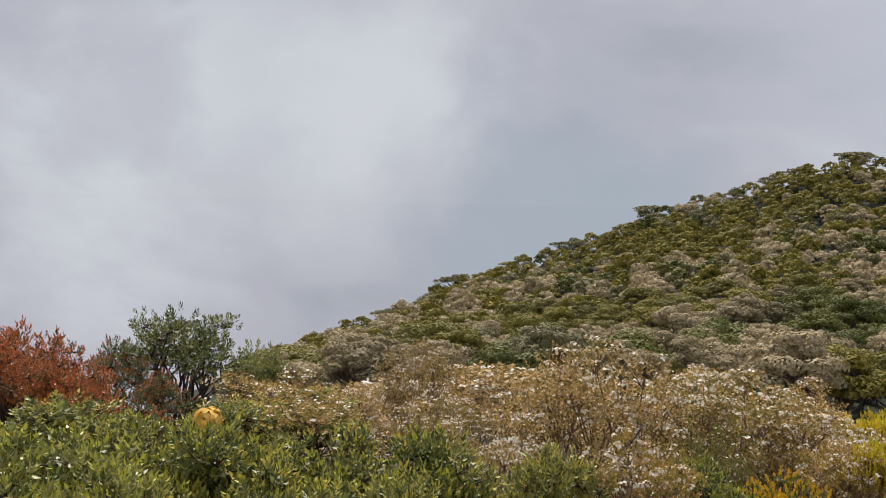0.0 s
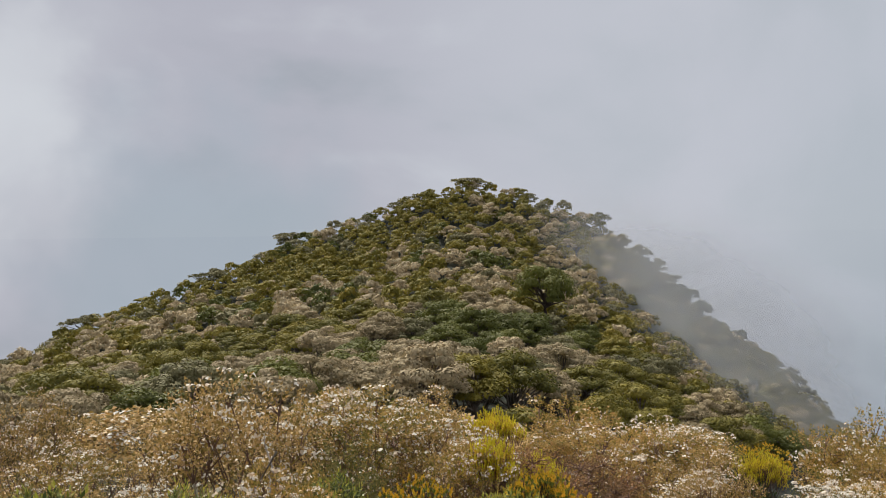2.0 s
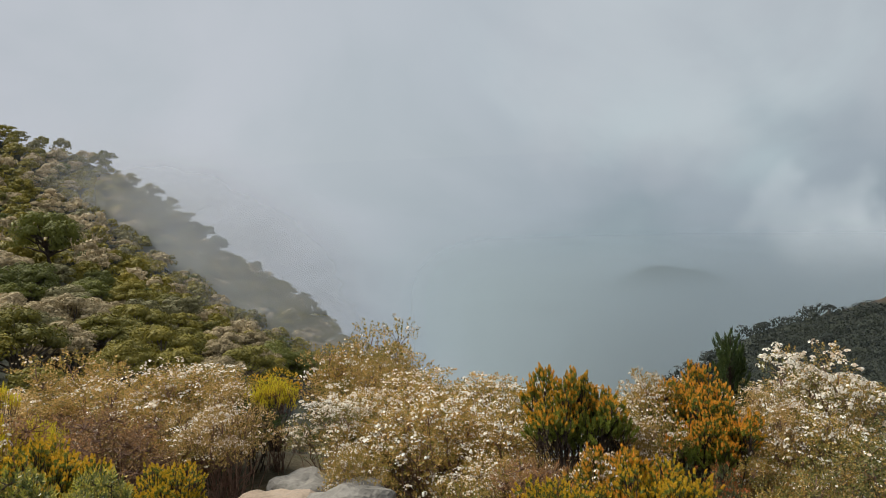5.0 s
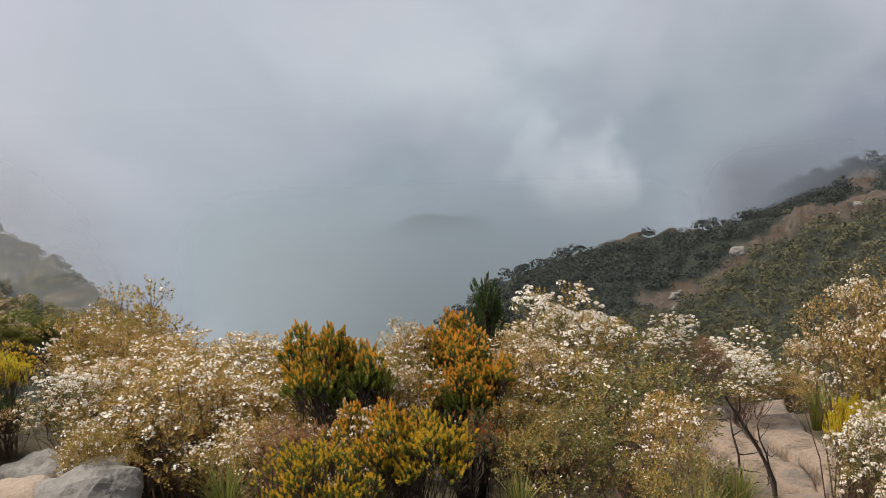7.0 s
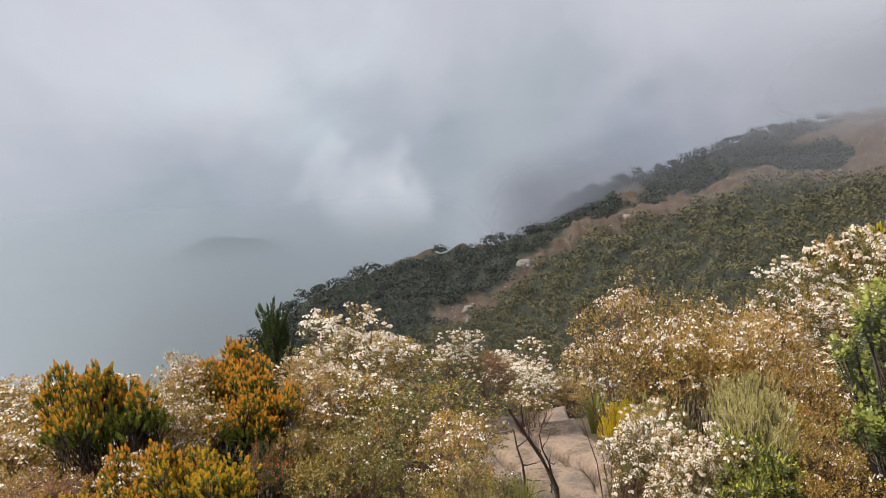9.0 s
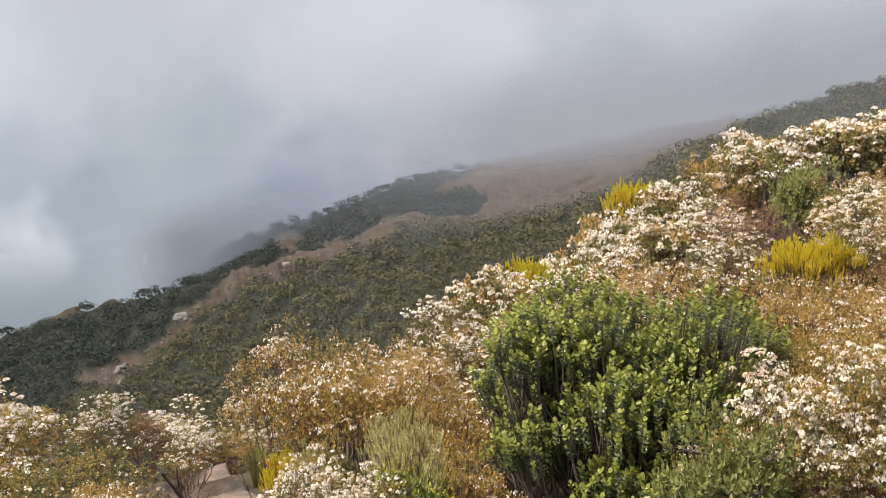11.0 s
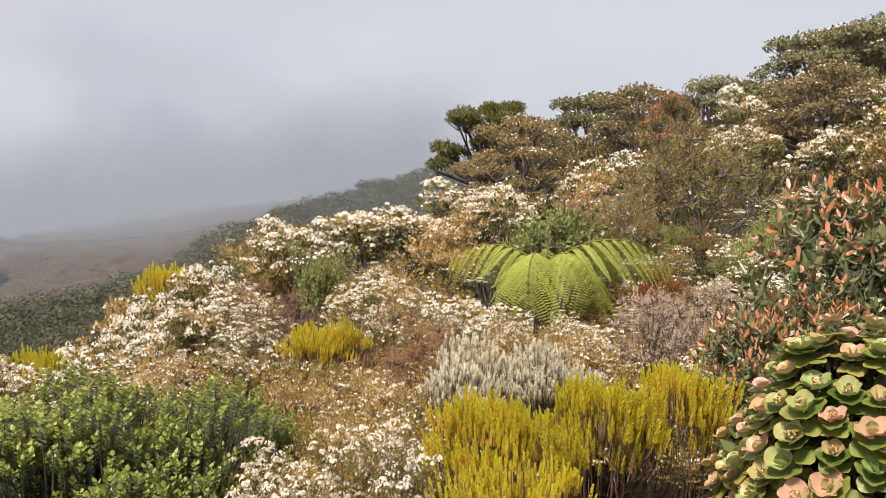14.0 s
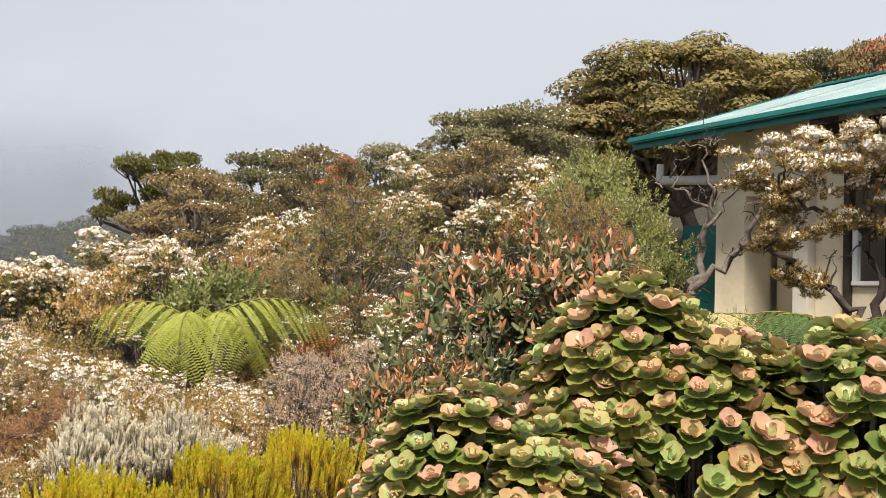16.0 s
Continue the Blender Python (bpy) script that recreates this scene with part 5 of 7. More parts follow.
def hill_forest():
    """Trees of the hill: those on its near foot one by one, the canopy above them joined by colour."""
    rng = FOREST_RNG
    canopy = {"tan_tree": [], "olive_tree": [], "grey_tree": [], "green_tree": []}
    single, r = 0, 36.0
    while r < 170:
        gap = 3.5 if r < 80 else 2.9 if r < 112 else 2.7
        a = 13.0 - rng.uniform(0, 1) * gap / r * 57
        while a > -52:
            aa, rr = a + rng.uniform(-0.3, 0.3) * gap / r * 57.3, r + rng.uniform(-0.3, 0.3) * gap
            x, y, z = spot(aa, rr)
            el = math.degrees(math.atan2(z - EYE[2], rr))
            if rr < np.interp(aa, BEARING, TOP_R) + 0.3 and el > -15.0:
                tone = noise.noise(Vector((x * 0.045, y * 0.045, 3.0))) + rng.normal(0, 0.28)
                high = (rr - 36) / 115
                want = "olive_tree" if tone < -0.22 + 0.34 * high else "tan_tree" if tone < 0.30 - 0.1 * high else "grey_tree" if tone < 0.44 else "green_tree"
                w = gap * rng.uniform(0.95, 1.5)
                h = w * (rng.uniform(0.66, 0.92) if single < 296 else rng.uniform(0.85, 1.2))
                which = int(rng.integers(3))
                if single < 296:
                    single += 1
                    plant(want, x, y, w, h, z=z, variant=which)
                else:
                    v, f = COARSE[want][which]
                    t = rng.uniform(0, 6.28)
                    v = np.stack([v[:, 0] * math.cos(t) - v[:, 1] * math.sin(t), v[:, 0] * math.sin(t) + v[:, 1] * math.cos(t), v[:, 2]], 1) * [w, w, h] + [x, y, z - 0.30 * h]
                    canopy[want].append((v, f))
            a -= gap / r * 57.3 * rng.uniform(0.85, 1.15)
        r += gap * 0.92
    for kind, label, mat in (("tan_tree", "tan and grey tree crowns of the hill forest", crown_tan), ("olive_tree", "olive-yellow tree crowns of the hill forest", crown_olive),
                             ("grey_tree", "grey-green tree crowns of the hill forest", crown_grey), ("green_tree", "deep green tree crowns of the hill forest", crown_green)):
        tagged(part("hill_canopy", mesh_of("hill_canopy", canopy[kind]), mat), label, "forest", "", "stuff")


hill_forest()
for az, r, w, h in ((-25.7, 150, 6.8, 3.8), (-22.5, 149, 4.6, 3.6), (-20.8, 147, 4.2, 3.2), (-34.3, 152, 3.6, 4.4), (-13.5, 141, 5.6, 3.8), (-0.8, 130, 5.6, 4.4), (3.6, 126, 4.8, 3.6),
                    (-8.3, 134, 5.0, 3.6), (-37.2, 154, 2.8, 3.6), (-39.0, 157, 2.8, 3.4), (-29.0, 151, 3.8, 2.8), (7.2, 122, 4.2, 3.0)):
    x, y, z = spot(az, r)
    plant("crest_tree", x, y, w, h * 0.85, z=z - 0.7)
x, y, z = spot(-30.6, 88)
plant("tall_tree", x, y, 6.0, 8.2, z=z - 0.6)
for az, r, w, h in ((-88.2, 299, 4.2, 4.4), (-84.8, 297, 4, 3.6), (-80.3, 289, 4, 3.6), (-76.5, 275, 4, 3.4), (-103.6, 418, 6, 5), (-100.2, 418, 5, 4.4), (-106.2, 418, 6, 4.6), (-97.0, 418, 5, 4.4)):
    x, y, z = spot(az, r)
    plant("dark_crest_tree", x, y, w, h, z=z - 0.8)

# ---------------------------------------------------------------- rocks


def rock_mesh(seed, sx, sy, sz, sub=3, rough=0.35):
    bm = bmesh.new()
    bmesh.ops.create_icosphere(bm, subdivisions=sub, radius=1)
    for v in bm.verts:
        d = v.co.normalized()
        k = 1 + rough * noise.noise(d * 1.3 + Vector((seed * 7.1, 0, 0))) + rough * 0.35 * noise.noise(d * 4 + Vector((0, seed * 3.3, 0)))
        q = d * k
        q.z = 0.86 * math.tanh(q.z * 1.25)
        v.co = Vector((q.x * sx, q.y * sy, q.z * sz))
    return bm_mesh("rock", bm, False)


def boulder(x, y, z, sx, sy, sz, turn, seed, mat, label, name="boulder"):
    ob = part(name, rock_mesh(seed, sx, sy, sz, 4 if sx < 1.5 else 3), mat, None, "", pose(x, y, z, 0, 0, turn))
    tagged(ob, label, name.replace("_", " "), name.replace("_", " ") + "s")


boulder(3.19, 2.94, -0.10, 0.28, 0.22, 0.26, 35, 5, stone, "lichen-grey boulder beside the trail edge")
boulder(2.70, 2.74, 0.01, 0.36, 0.27, 0.18, 52, 2, stone_tan, "smooth pale tan weathered boulder among the shrubs")
boulder(2.52, 3.12, 0.00, 0.24, 0.20, 0.16, 10, 8, stone, "lichen-grey boulder beside the trail edge")
boulder(2.74, 2.29, 0.12, 0.20, 0.20, 0.26, 40, 11, stone, "lichen-grey boulder beside the trail edge")

for az, el, s in ((-90.5, -10.6, 2.6), (-97.3, -7.6, 2.3), (-96.2, -8.0, 1.2), (-101.6, -6.2, 1.1), (-86.6, -13.4, 1.3), (-94.8, -8.3, 1.1), (-98.6, -7.3, 1.3)):
    r = min(np.linspace(120, 309, 190), key=lambda k: abs(EYE[2] + k * math.tan(radians(el)) - float(land(az, k))))
    x, y, _ = spot(az, r)
    boulder(x, y, float(ground(x, y)) + s * 0.35, s * 1.1, s, s, az * 3, az, stone, "pale grey boulder lying in the landslide scar", "scar_boulder")
rng = np.random.default_rng(9)
bits = []
rk = np.array([[1, 0, 0], [-1, 0, 0], [0, 1, 0], [0, -1, 0], [0, 0, 0.8], [0, 0, -0.8]], float)
rf = np.array([[0, 2, 4], [2, 1, 4], [1, 3, 4], [3, 0, 4], [2, 0, 5], [1, 2, 5], [3, 1, 5], [0, 3, 5]])
pos = []
while len(pos) < 1400:
    az, r = rng.uniform(-124, -82), rng.uniform(150, 415)
    if bareness(az, r) > rng.uniform(0.3, 1.0):
        pos.append(spot(az, r))
bits.append(scatter((rk, rf), np.array(pos) + rng.normal(0, 0.1, (1400, 3)), rng.normal(0, 1, (1400, 3)), rng.uniform(0, 6.28, 1400), rng.gamma(1.6, 0.16, 1400) + 0.12))
tagged(part("scree", mesh_of("scree", bits), stone), "scattered grey and tan stones in the landslide", "scree", "", "stuff")

# ---------------------------------------------------------------- trail slabs
slab_rng = np.random.default_rng(21)
trail_stone = rough_material("trail_stone", [(0.022, 0.018, 0.014), (0.10, 0.075, 0.055), (0.27, 0.205, 0.155), (0.13, 0.115, 0.10), (0.32, 0.265, 0.21)], 4, 0.9, 1.0, 12, 0.25, 10.0)


def slab_mesh(corners, seed):
    """A worn flat slab over four corners: uneven top, rounded rim, sunk sides."""
    n, v = 9, []
    a, b, c, d = (np.array(k) for k in corners)
    for i in range(n):
        for j in range(n):
            p, q = ((0, 0.02, 0.08, 0.25, 0.5, 0.75, 0.92, 0.98, 1)[m] for m in (i, j))
            e = min(p, 1 - p, q, 1 - q)
            xy = (a * (1 - p) + b * p) * (1 - q) + (d * (1 - p) + c * p) * q
            xy = xy + [0.03 * noise.noise(Vector((xy[0] * 5, xy[1] * 5, seed))), 0.03 * noise.noise(Vector((xy[0] * 5, xy[1] * 5, seed + 5)))]
            z = 0.010 * noise.noise(Vector((xy[0] * 2.2, xy[1] * 2.2, seed))) + 0.008 * noise.noise(Vector((xy[0] * 9, xy[1] * 9, 1.0)))
            v.append((*xy, z - (0.09 if e == 0 else 0.012 if e < 0.03 else 0.003 if e < 0.1 else 0.0)))
    f = [[i * n + j, (i + 1) * n + j, (i + 1) * n + j + 1, i * n + j + 1] for i in range(n - 1) for j in range(n - 1)]
    return mesh_of("rock_slab", [(np.array(v), np.array(f))])


for k in range(9):
    for side in range(3):
        def knot(i, j):
            jitter = np.random.default_rng(1000 + 10 * i + j)
            x = 2.3 + i * 0.42 + jitter.uniform(-0.10, 0.10)
            return (x, float(np.interp(x, [p[0] for p in TRAIL[1:]], [p[1] for p in TRAIL[1:]])) - 0.52 + 0.35 * j + jitter.uniform(-0.08, 0.08))
        four = np.array([knot(k, side), knot(k + 1, side), knot(k + 1, side + 1), knot(k, side + 1)])
        mid = four.mean(0)
        four = (four - mid) * 0.965
        ob = part("rock_slab", slab_mesh(four, 30 + 3 * k + side), trail_stone, None, "", pose(mid[0], mid[1], float(ground(*mid)) + 0.06 + slab_rng.uniform(-0.010, 0.010), slab_rng.uniform(-1.5, 1.5), slab_rng.uniform(-2, 2), 0))
        tagged(ob, "worn flat tan rock slab of the trail", "rock slab", "trail slabs")

# ---------------------------------------------------------------- tree fern


def frond(rng, length, droop, pinnae=22, curl=0.6):
    """One arching frond along y: a midrib, and drooping side leaflets that are cut into small lobes in turn."""
    n = 14
    t = np.linspace(0, 1, n)
    a = radians(46) - droop * t ** 1.15
    step = length / (n - 1)
    y = np.concatenate([[0], np.cumsum(np.cos(a[:-1]) * step)])
    z = np.concatenate([[0], np.cumsum(np.sin(a[:-1]) * step)])
    rib = np.stack([0.02 * np.sin(t * 3), y, z], 1)
    ribs = [tube(rib, np.linspace(0.009, 0.0025, n), 4)]
    leaves = []
    lobe = np.array([[0, 0, 0], [0.36, 0.10, 0.0], [0.34, 0.75, -0.08], [0, 1.0, -0.2], [-0.30, 0.72, -0.08], [-0.34, 0.10, 0.0]])
    for k in range(pinnae):
        f = 0.12 + 0.86 * k / (pinnae - 1)
        c = np.array([np.interp(f, t, rib[:, i]) for i in range(3)])
        ang = float(np.interp(f, t, a))
        fwd, up = np.array([0, math.cos(ang), math.sin(ang)]), np.array([0, -math.sin(ang), math.cos(ang)])
        size = length * 0.34 * math.sin(math.pi * min(1, 0.20 + f * 0.76)) ** 0.75 + 0.02
        gap = length * 0.86 / (pinnae - 1)
        for s in (-1, 1):
            d = unit(np.array([s * 1.0, 0, 0]) + fwd * 0.55 - up * 0.05 + rng.normal(0, 0.05, 3))
            m = max(7, int(size / 0.0115))
            q = np.linspace(0.03, 1, m)
            line = c + d * (q * size)[:, None] - np.array([0, 0, 1]) * (rng.uniform(0.7, 1.05) * curl * size * q ** 1.5)[:, None] + fwd * (0.06 * size * q ** 2)[:, None]
            along = unit(np.gradient(line, axis=0))
            side = unit(np.cross(along, up))
            high = unit(np.cross(side, along))
            w = 0.46 * gap * rng.uniform(0.85, 1.1) * np.clip(np.sin(np.pi * (0.22 + 0.74 * q)), 0.12, 1) ** 0.7
            for e in (-1, 1):
                out = unit(side * e + along * 0.30)
                v = (line[:, None] + lobe[None, :, 0:1] * (size / m * 1.35) * along[:, None] + lobe[None, :, 1:2] * w[:, None, None] * out[:, None]
                     + lobe[None, :, 2:3] * w[:, None, None] * (high[:, None] * 1.6))
                base = np.arange(m)[:, None] * 6
                quads = np.concatenate([base + [[0, 1, 2, 3]], base + [[0, 3, 4, 5]]])
                leaves.append((v.reshape(-1, 3), quads if e > 0 else quads[:, ::-1]))
    return ribs, leaves


fern_stalk = rough_material("fern_stalk", [(0.10, 0.09, 0.02), (0.22, 0.20, 0.05), (0.30, 0.26, 0.08)], 20, 0.6)


def fern(x, y, z, fronds, leafmat, label, name, trunk=0.0, seed=1):
    thing = new(name)
    thing.matrix_basis = pose(x, y, z)
    tagged(thing, label, name.replace("_", " "), "")
    rng = np.random.default_rng(seed)
    if trunk:
        part("trunk", mesh_of("trunk", [limb(rng, [0, 0, -0.2], [0, 0, trunk], 0.07, 0.06, 0.02, 5, 9)], True), bark_dark, thing, "dark fibrous trunk")
    for turn, length, droop in fronds:
        ribs, leaves = frond(rng, length, droop, 13 if length > 0.9 else 11, 1.0)
        fr = part("frond", mesh_of("frond", ribs, True), fern_stalk, thing, "", pose(0, 0, trunk, 0, 0, turn))
        stuff("leaf_blade", mesh_of("leaf_blade", leaves), leafmat, fr)


fern(4.30, -5.72, 0.46, ((304, 0.86, 1.75), (340, 0.56, 2.9), (26, 0.92, 2.8), (72, 0.86, 2.5), (128, 1.12, 1.75), (215, 0.7, 1.7)),
     fern_leaf, "bright green tree fern with arching feathered fronds", "tree_fern", 0.93, 1)
fern(3.75, -5.35, 0.36, ((20, 0.7, 1.6), (75, 0.75, 1.7), (130, 0.7, 1.6), (185, 0.7, 1.8), (240, 0.7, 1.6), (300, 0.75, 1.7)), fern_dark, "dark green low fern under the tree fern", "fern", 0.12, 2)
fern(0.84, -7.17, 0.74, ((10, 0.75, 1.7), (50, 0.8, 1.8), (95, 0.75, 1.6), (140, 0.75, 1.7), (190, 0.75, 1.8), (240, 0.75, 1.6), (290, 0.8, 1.7), (330, 0.75, 1.7)), fern_dry, "yellowing fern in front of the shelter", "fern", 0.76, 3)
fern(-0.24, -6.87, 0.69, ((0, 0.8, 1.5), (40, 0.8, 1.6), (85, 0.8, 1.5), (130, 0.8, 1.6), (175, 0.8, 1.5), (220, 0.8, 1.6), (265, 0.8, 1.5), (310, 0.8, 1.6)), fern_dark, "green fern below the blossom tree", "fern", 0.81, 4)


# ---------------------------------------------------------------- shrub of broad rosettes


def round_leaf(rng, size, cup, dark):
    """A broad spoon-shaped leaf along y: vertices, faces and a rim value for each vertex."""
    rows, cols = 5, 5
    v, rim = [], []
    for i in range(rows):
        f = i / (rows - 1)
        w = 0.56 * size * math.sin(math.pi * (0.10 + 0.80 * f)) ** 0.6
        for j in range(cols):
            s = j / (cols - 1) * 2 - 1
            edge = max(abs(s), f)
            v.append([s * w, f * size * (1 - 0.12 * s * s * f), cup * size * (0.55 * s * s * 0.5 + 0.50 * f * f) + 0.006 * size * rng.normal()])
            rim.append(max(abs(s) ** 3, f ** 4))
    f = [[i * cols + j, i * cols + j + 1, (i + 1) * cols + j + 1, (i + 1) * cols + j] for i in range(rows - 1) for j in range(cols - 1)]
    return np.array(v), np.array(f), np.array(rim)


def rosette_mesh(name, rng, rings):
    """Rings of broad leaves round a shoot: (count, size, tilt up in degrees, height, cup)."""
    pieces, rims = [], []
    for count, size, tilt, height, cup in rings:
        start = rng.uniform(0, 6.28)
        for k in range(count):
            v, f, rim = round_leaf(rng, size * rng.uniform(0.85, 1.12), cup, 0)
            t = radians(tilt + rng.uniform(-8, 8))
            a = start + 2 * math.pi * k / count + rng.uniform(-0.15, 0.15)
            y = v[:, 1] * math.cos(t) - v[:, 2] * math.sin(t) + 0.006
            z = v[:, 1] * math.sin(t) + v[:, 2] * math.cos(t) + height
            pieces.append((np.stack([v[:, 0] * math.cos(a) - y * math.sin(a), v[:, 0] * math.sin(a) + y * math.cos(a), z], 1), f))
            rims.append(rim)
    me = mesh_of(name, pieces, True)
    me.attributes.new("rim", "FLOAT", "POINT").data.foreach_set("value", np.concatenate(rims).astype(np.float32))
    return me


def rosette_material(name, inner, rims, rough=0.36):
    """Waxy leaves whose rims redden; the blush differs from shoot to shoot."""
    m, t, n, l = material(name)
    info, geo, at, tex = n.new("ShaderNodeObjectInfo"), n.new("ShaderNodeNewGeometry"), n.new("ShaderNodeAttribute"), n.new("ShaderNodeTexNoise")
    at.attribute_name = "rim"
    tex.inputs["Scale"].default_value, tex.inputs["Detail"].default_value = 22.0, 4.0
    a, b = ramp_of(n, inner), ramp_of(n, rims)
    s = n.new("ShaderNodeMath"); s.operation = "MULTIPLY_ADD"; s.inputs[1].default_value = 0.45
    q = n.new("ShaderNodeMath"); q.operation = "MULTIPLY"; q.inputs[1].default_value = 0.6
    l.new(info.outputs["Random"], q.inputs[0]); l.new(geo.outputs["Random Per Island"], s.inputs[0]); l.new(q.outputs[0], s.inputs[2])
    l.new(s.outputs[0], a.inputs[0]); l.new(info.outputs["Random"], b.inputs[0])
    f = n.new("ShaderNodeMath"); f.operation = "MULTIPLY"; f.use_clamp = True
    g = n.new("ShaderNodeMath"); g.operation = "MULTIPLY_ADD"; g.inputs[1].default_value, g.inputs[2].default_value = 1.3, 0.0
    l.new(tex.outputs[0], g.inputs[0]); l.new(g.outputs[0], f.inputs[0]); l.new(at.outputs["Fac"], f.inputs[1])
    k = n.new("ShaderNodeMix"); k.data_type = "RGBA"
    l.new(f.outputs[0], k.inputs[0]); l.new(a.outputs[0], k.inputs[6]); l.new(b.outputs[0], k.inputs[7])
    p, tr, mix = n.new("ShaderNodeBsdfPrincipled"), n.new("ShaderNodeBsdfTranslucent"), n.new("ShaderNodeMixShader")
    l.new(k.outputs[2], p.inputs["Base Color"]); l.new(k.outputs[2], tr.inputs["Color"])
    p.inputs["Roughness"].default_value, p.inputs["Specular IOR Level"].default_value = rough, 0.45
    bp = n.new("ShaderNodeBump"); bp.inputs["Strength"].default_value, bp.inputs["Distance"].default_value = 0.25, 0.003
    l.new(tex.outputs[0], bp.inputs["Height"]); l.new(bp.outputs[0], p.inputs["Normal"])
    mix.inputs[0].default_value = 0.22
    l.new(p.outputs[0], mix.inputs[1]); l.new(tr.outputs[0], mix.inputs[2])
    o = n.new("ShaderNodeOutputMaterial"); l.new(mix.outputs[0], o.inputs[0])
    return m


old_wax = rosette_material("old_wax_leaf", [(0.055, 0.110, 0.022), (0.115, 0.190, 0.038), (0.215, 0.275, 0.055), (0.34, 0.32, 0.080)], [(0.22, 0.25, 0.05), (0.38, 0.30, 0.08), (0.44, 0.24, 0.09)])
young_wax = rosette_material("young_wax_leaf", [(0.20, 0.33, 0.09), (0.28, 0.39, 0.13), (0.34, 0.41, 0.14), (0.48, 0.38, 0.17), (0.62, 0.33, 0.24)], [(0.46, 0.46, 0.18), (0.58, 0.42, 0.18), (0.70, 0.33, 0.19), (0.72, 0.42, 0.36)], 0.32)
bud = leaf_material("rosette_bud", [(0.40, 0.16, 0.08), (0.52, 0.22, 0.12), (0.60, 0.36, 0.24)], 0.5, 0.2)

rr_ = np.random.default_rng(33)
OLD_MESH = [rosette_mesh("outer_leaves", rr_, ((4, 0.080, -16, -0.046, 0.12), (4, 0.080, 8, -0.016, 0.24))) for k in range(3)]
YOUNG_MESH = [rosette_mesh("inner_leaves", rr_, ((4, 0.072, 30, 0.0, 0.36), (2, 0.042, 58, 0.006, 0.5))) for k in range(3)]
BUD_MESH = []
for k in range(2):
    u = dome(rr_, 12, 0.2)
    BUD_MESH.append(mesh_of("bud", [scatter((rk, rf), u * [0.020, 0.020, 0.016] + [0, 0, 0.022], u, rr_.uniform(0, 6, 12), rr_.uniform(0.004, 0.007, 12))], True))


def rosette_shrub(x, y, lobes, count, label, seed, scale=1.0):
    """A waxy shrub: stems, and a rosette with buds at the end of each."""
    z = float(ground(x, y))
    thing = new("rosette_shrub")
    thing.matrix_basis = pose(x, y, z)
    tagged(thing, label, "rosette shrub", "rosette shrubs")
    rng = np.random.default_rng(seed)
    stems, spots = [], []
    tries = 0
    while len(spots) < count and tries < count * 60:
        tries += 1
        cx, cy, cz, ax, ay, az_ = lobes[rng.integers(len(lobes))]
        d = dome(rng, 1, -0.35)[0]
        aa = rng.uniform(0, 6.28)
        d = np.array([math.hypot(d[0], d[1]) * math.cos(aa), math.hypot(d[0], d[1]) * math.sin(aa), d[2]])
        p = np.array([cx, cy, cz]) + d * [ax, ay, az_] * rng.uniform(0.90, 1.06)
        # low rosettes are thinned so the dark inner leaves read as shade
        if p[2] < 0.12 or (p[2] < cz and rng.random() > 0.2) or any(np.linalg.norm((p - q) * [1, 1, 1.0]) < 0.088 * scale for q, _ in spots):
            continue
        if any(np.linalg.norm((p - np.array(o[:3])) / np.array(o[3:])) < 0.8 for o in lobes):
            continue
        spots.append((p, unit(d * [0.75, 0.75, 0.4] + [0, 0, 0.75])))
    for p, d in spots:
        foot = np.array([0.10 * rng.normal(), 0.10 * rng.normal(), -0.1])
        mid = p - d * 0.22 + [0, 0, -0.04]
        stems.append(tube([foot, foot * 0.4 + mid * 0.6 + rng.normal(0, 0.03, 3), mid, p - d * 0.05], [0.013, 0.010, 0.008, 0.006], 5))
        m = Matrix.Translation(p) @ Vector(d).to_track_quat("Z", "Y").to_matrix().to_4x4() @ pose(0, 0, 0, 0, 0, rng.uniform(0, 360)) @ Matrix.Scale(scale * rng.uniform(0.78, 1.15), 4)
        ros = part("rosette", OLD_MESH[rng.integers(3)], old_wax, thing, "", m)
        part("inner_leaves", YOUNG_MESH[rng.integers(3)], young_wax, ros, "pale green leaves blushed pink and orange")
        if rng.random() < 0.75:
            part("bud", BUD_MESH[rng.integers(2)], bud, ros, "cluster of orange-pink buds")
    # darker leaves inside; their dark green also stands in for the shade there
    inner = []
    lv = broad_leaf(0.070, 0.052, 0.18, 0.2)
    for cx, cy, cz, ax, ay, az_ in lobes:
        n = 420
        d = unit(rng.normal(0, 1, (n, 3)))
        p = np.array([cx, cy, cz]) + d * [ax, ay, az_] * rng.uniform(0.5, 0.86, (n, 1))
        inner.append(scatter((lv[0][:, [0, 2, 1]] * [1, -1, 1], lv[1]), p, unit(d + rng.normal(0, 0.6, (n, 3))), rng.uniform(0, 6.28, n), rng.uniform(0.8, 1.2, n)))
    part("framework", mesh_of("framework", stems, True), bark_grey, thing, "grey woody stems")
    stuff("shade_foliage", mesh_of("shade_foliage", inner), green_leaf, thing, "older dark green leaves that also stand in for inner shade")


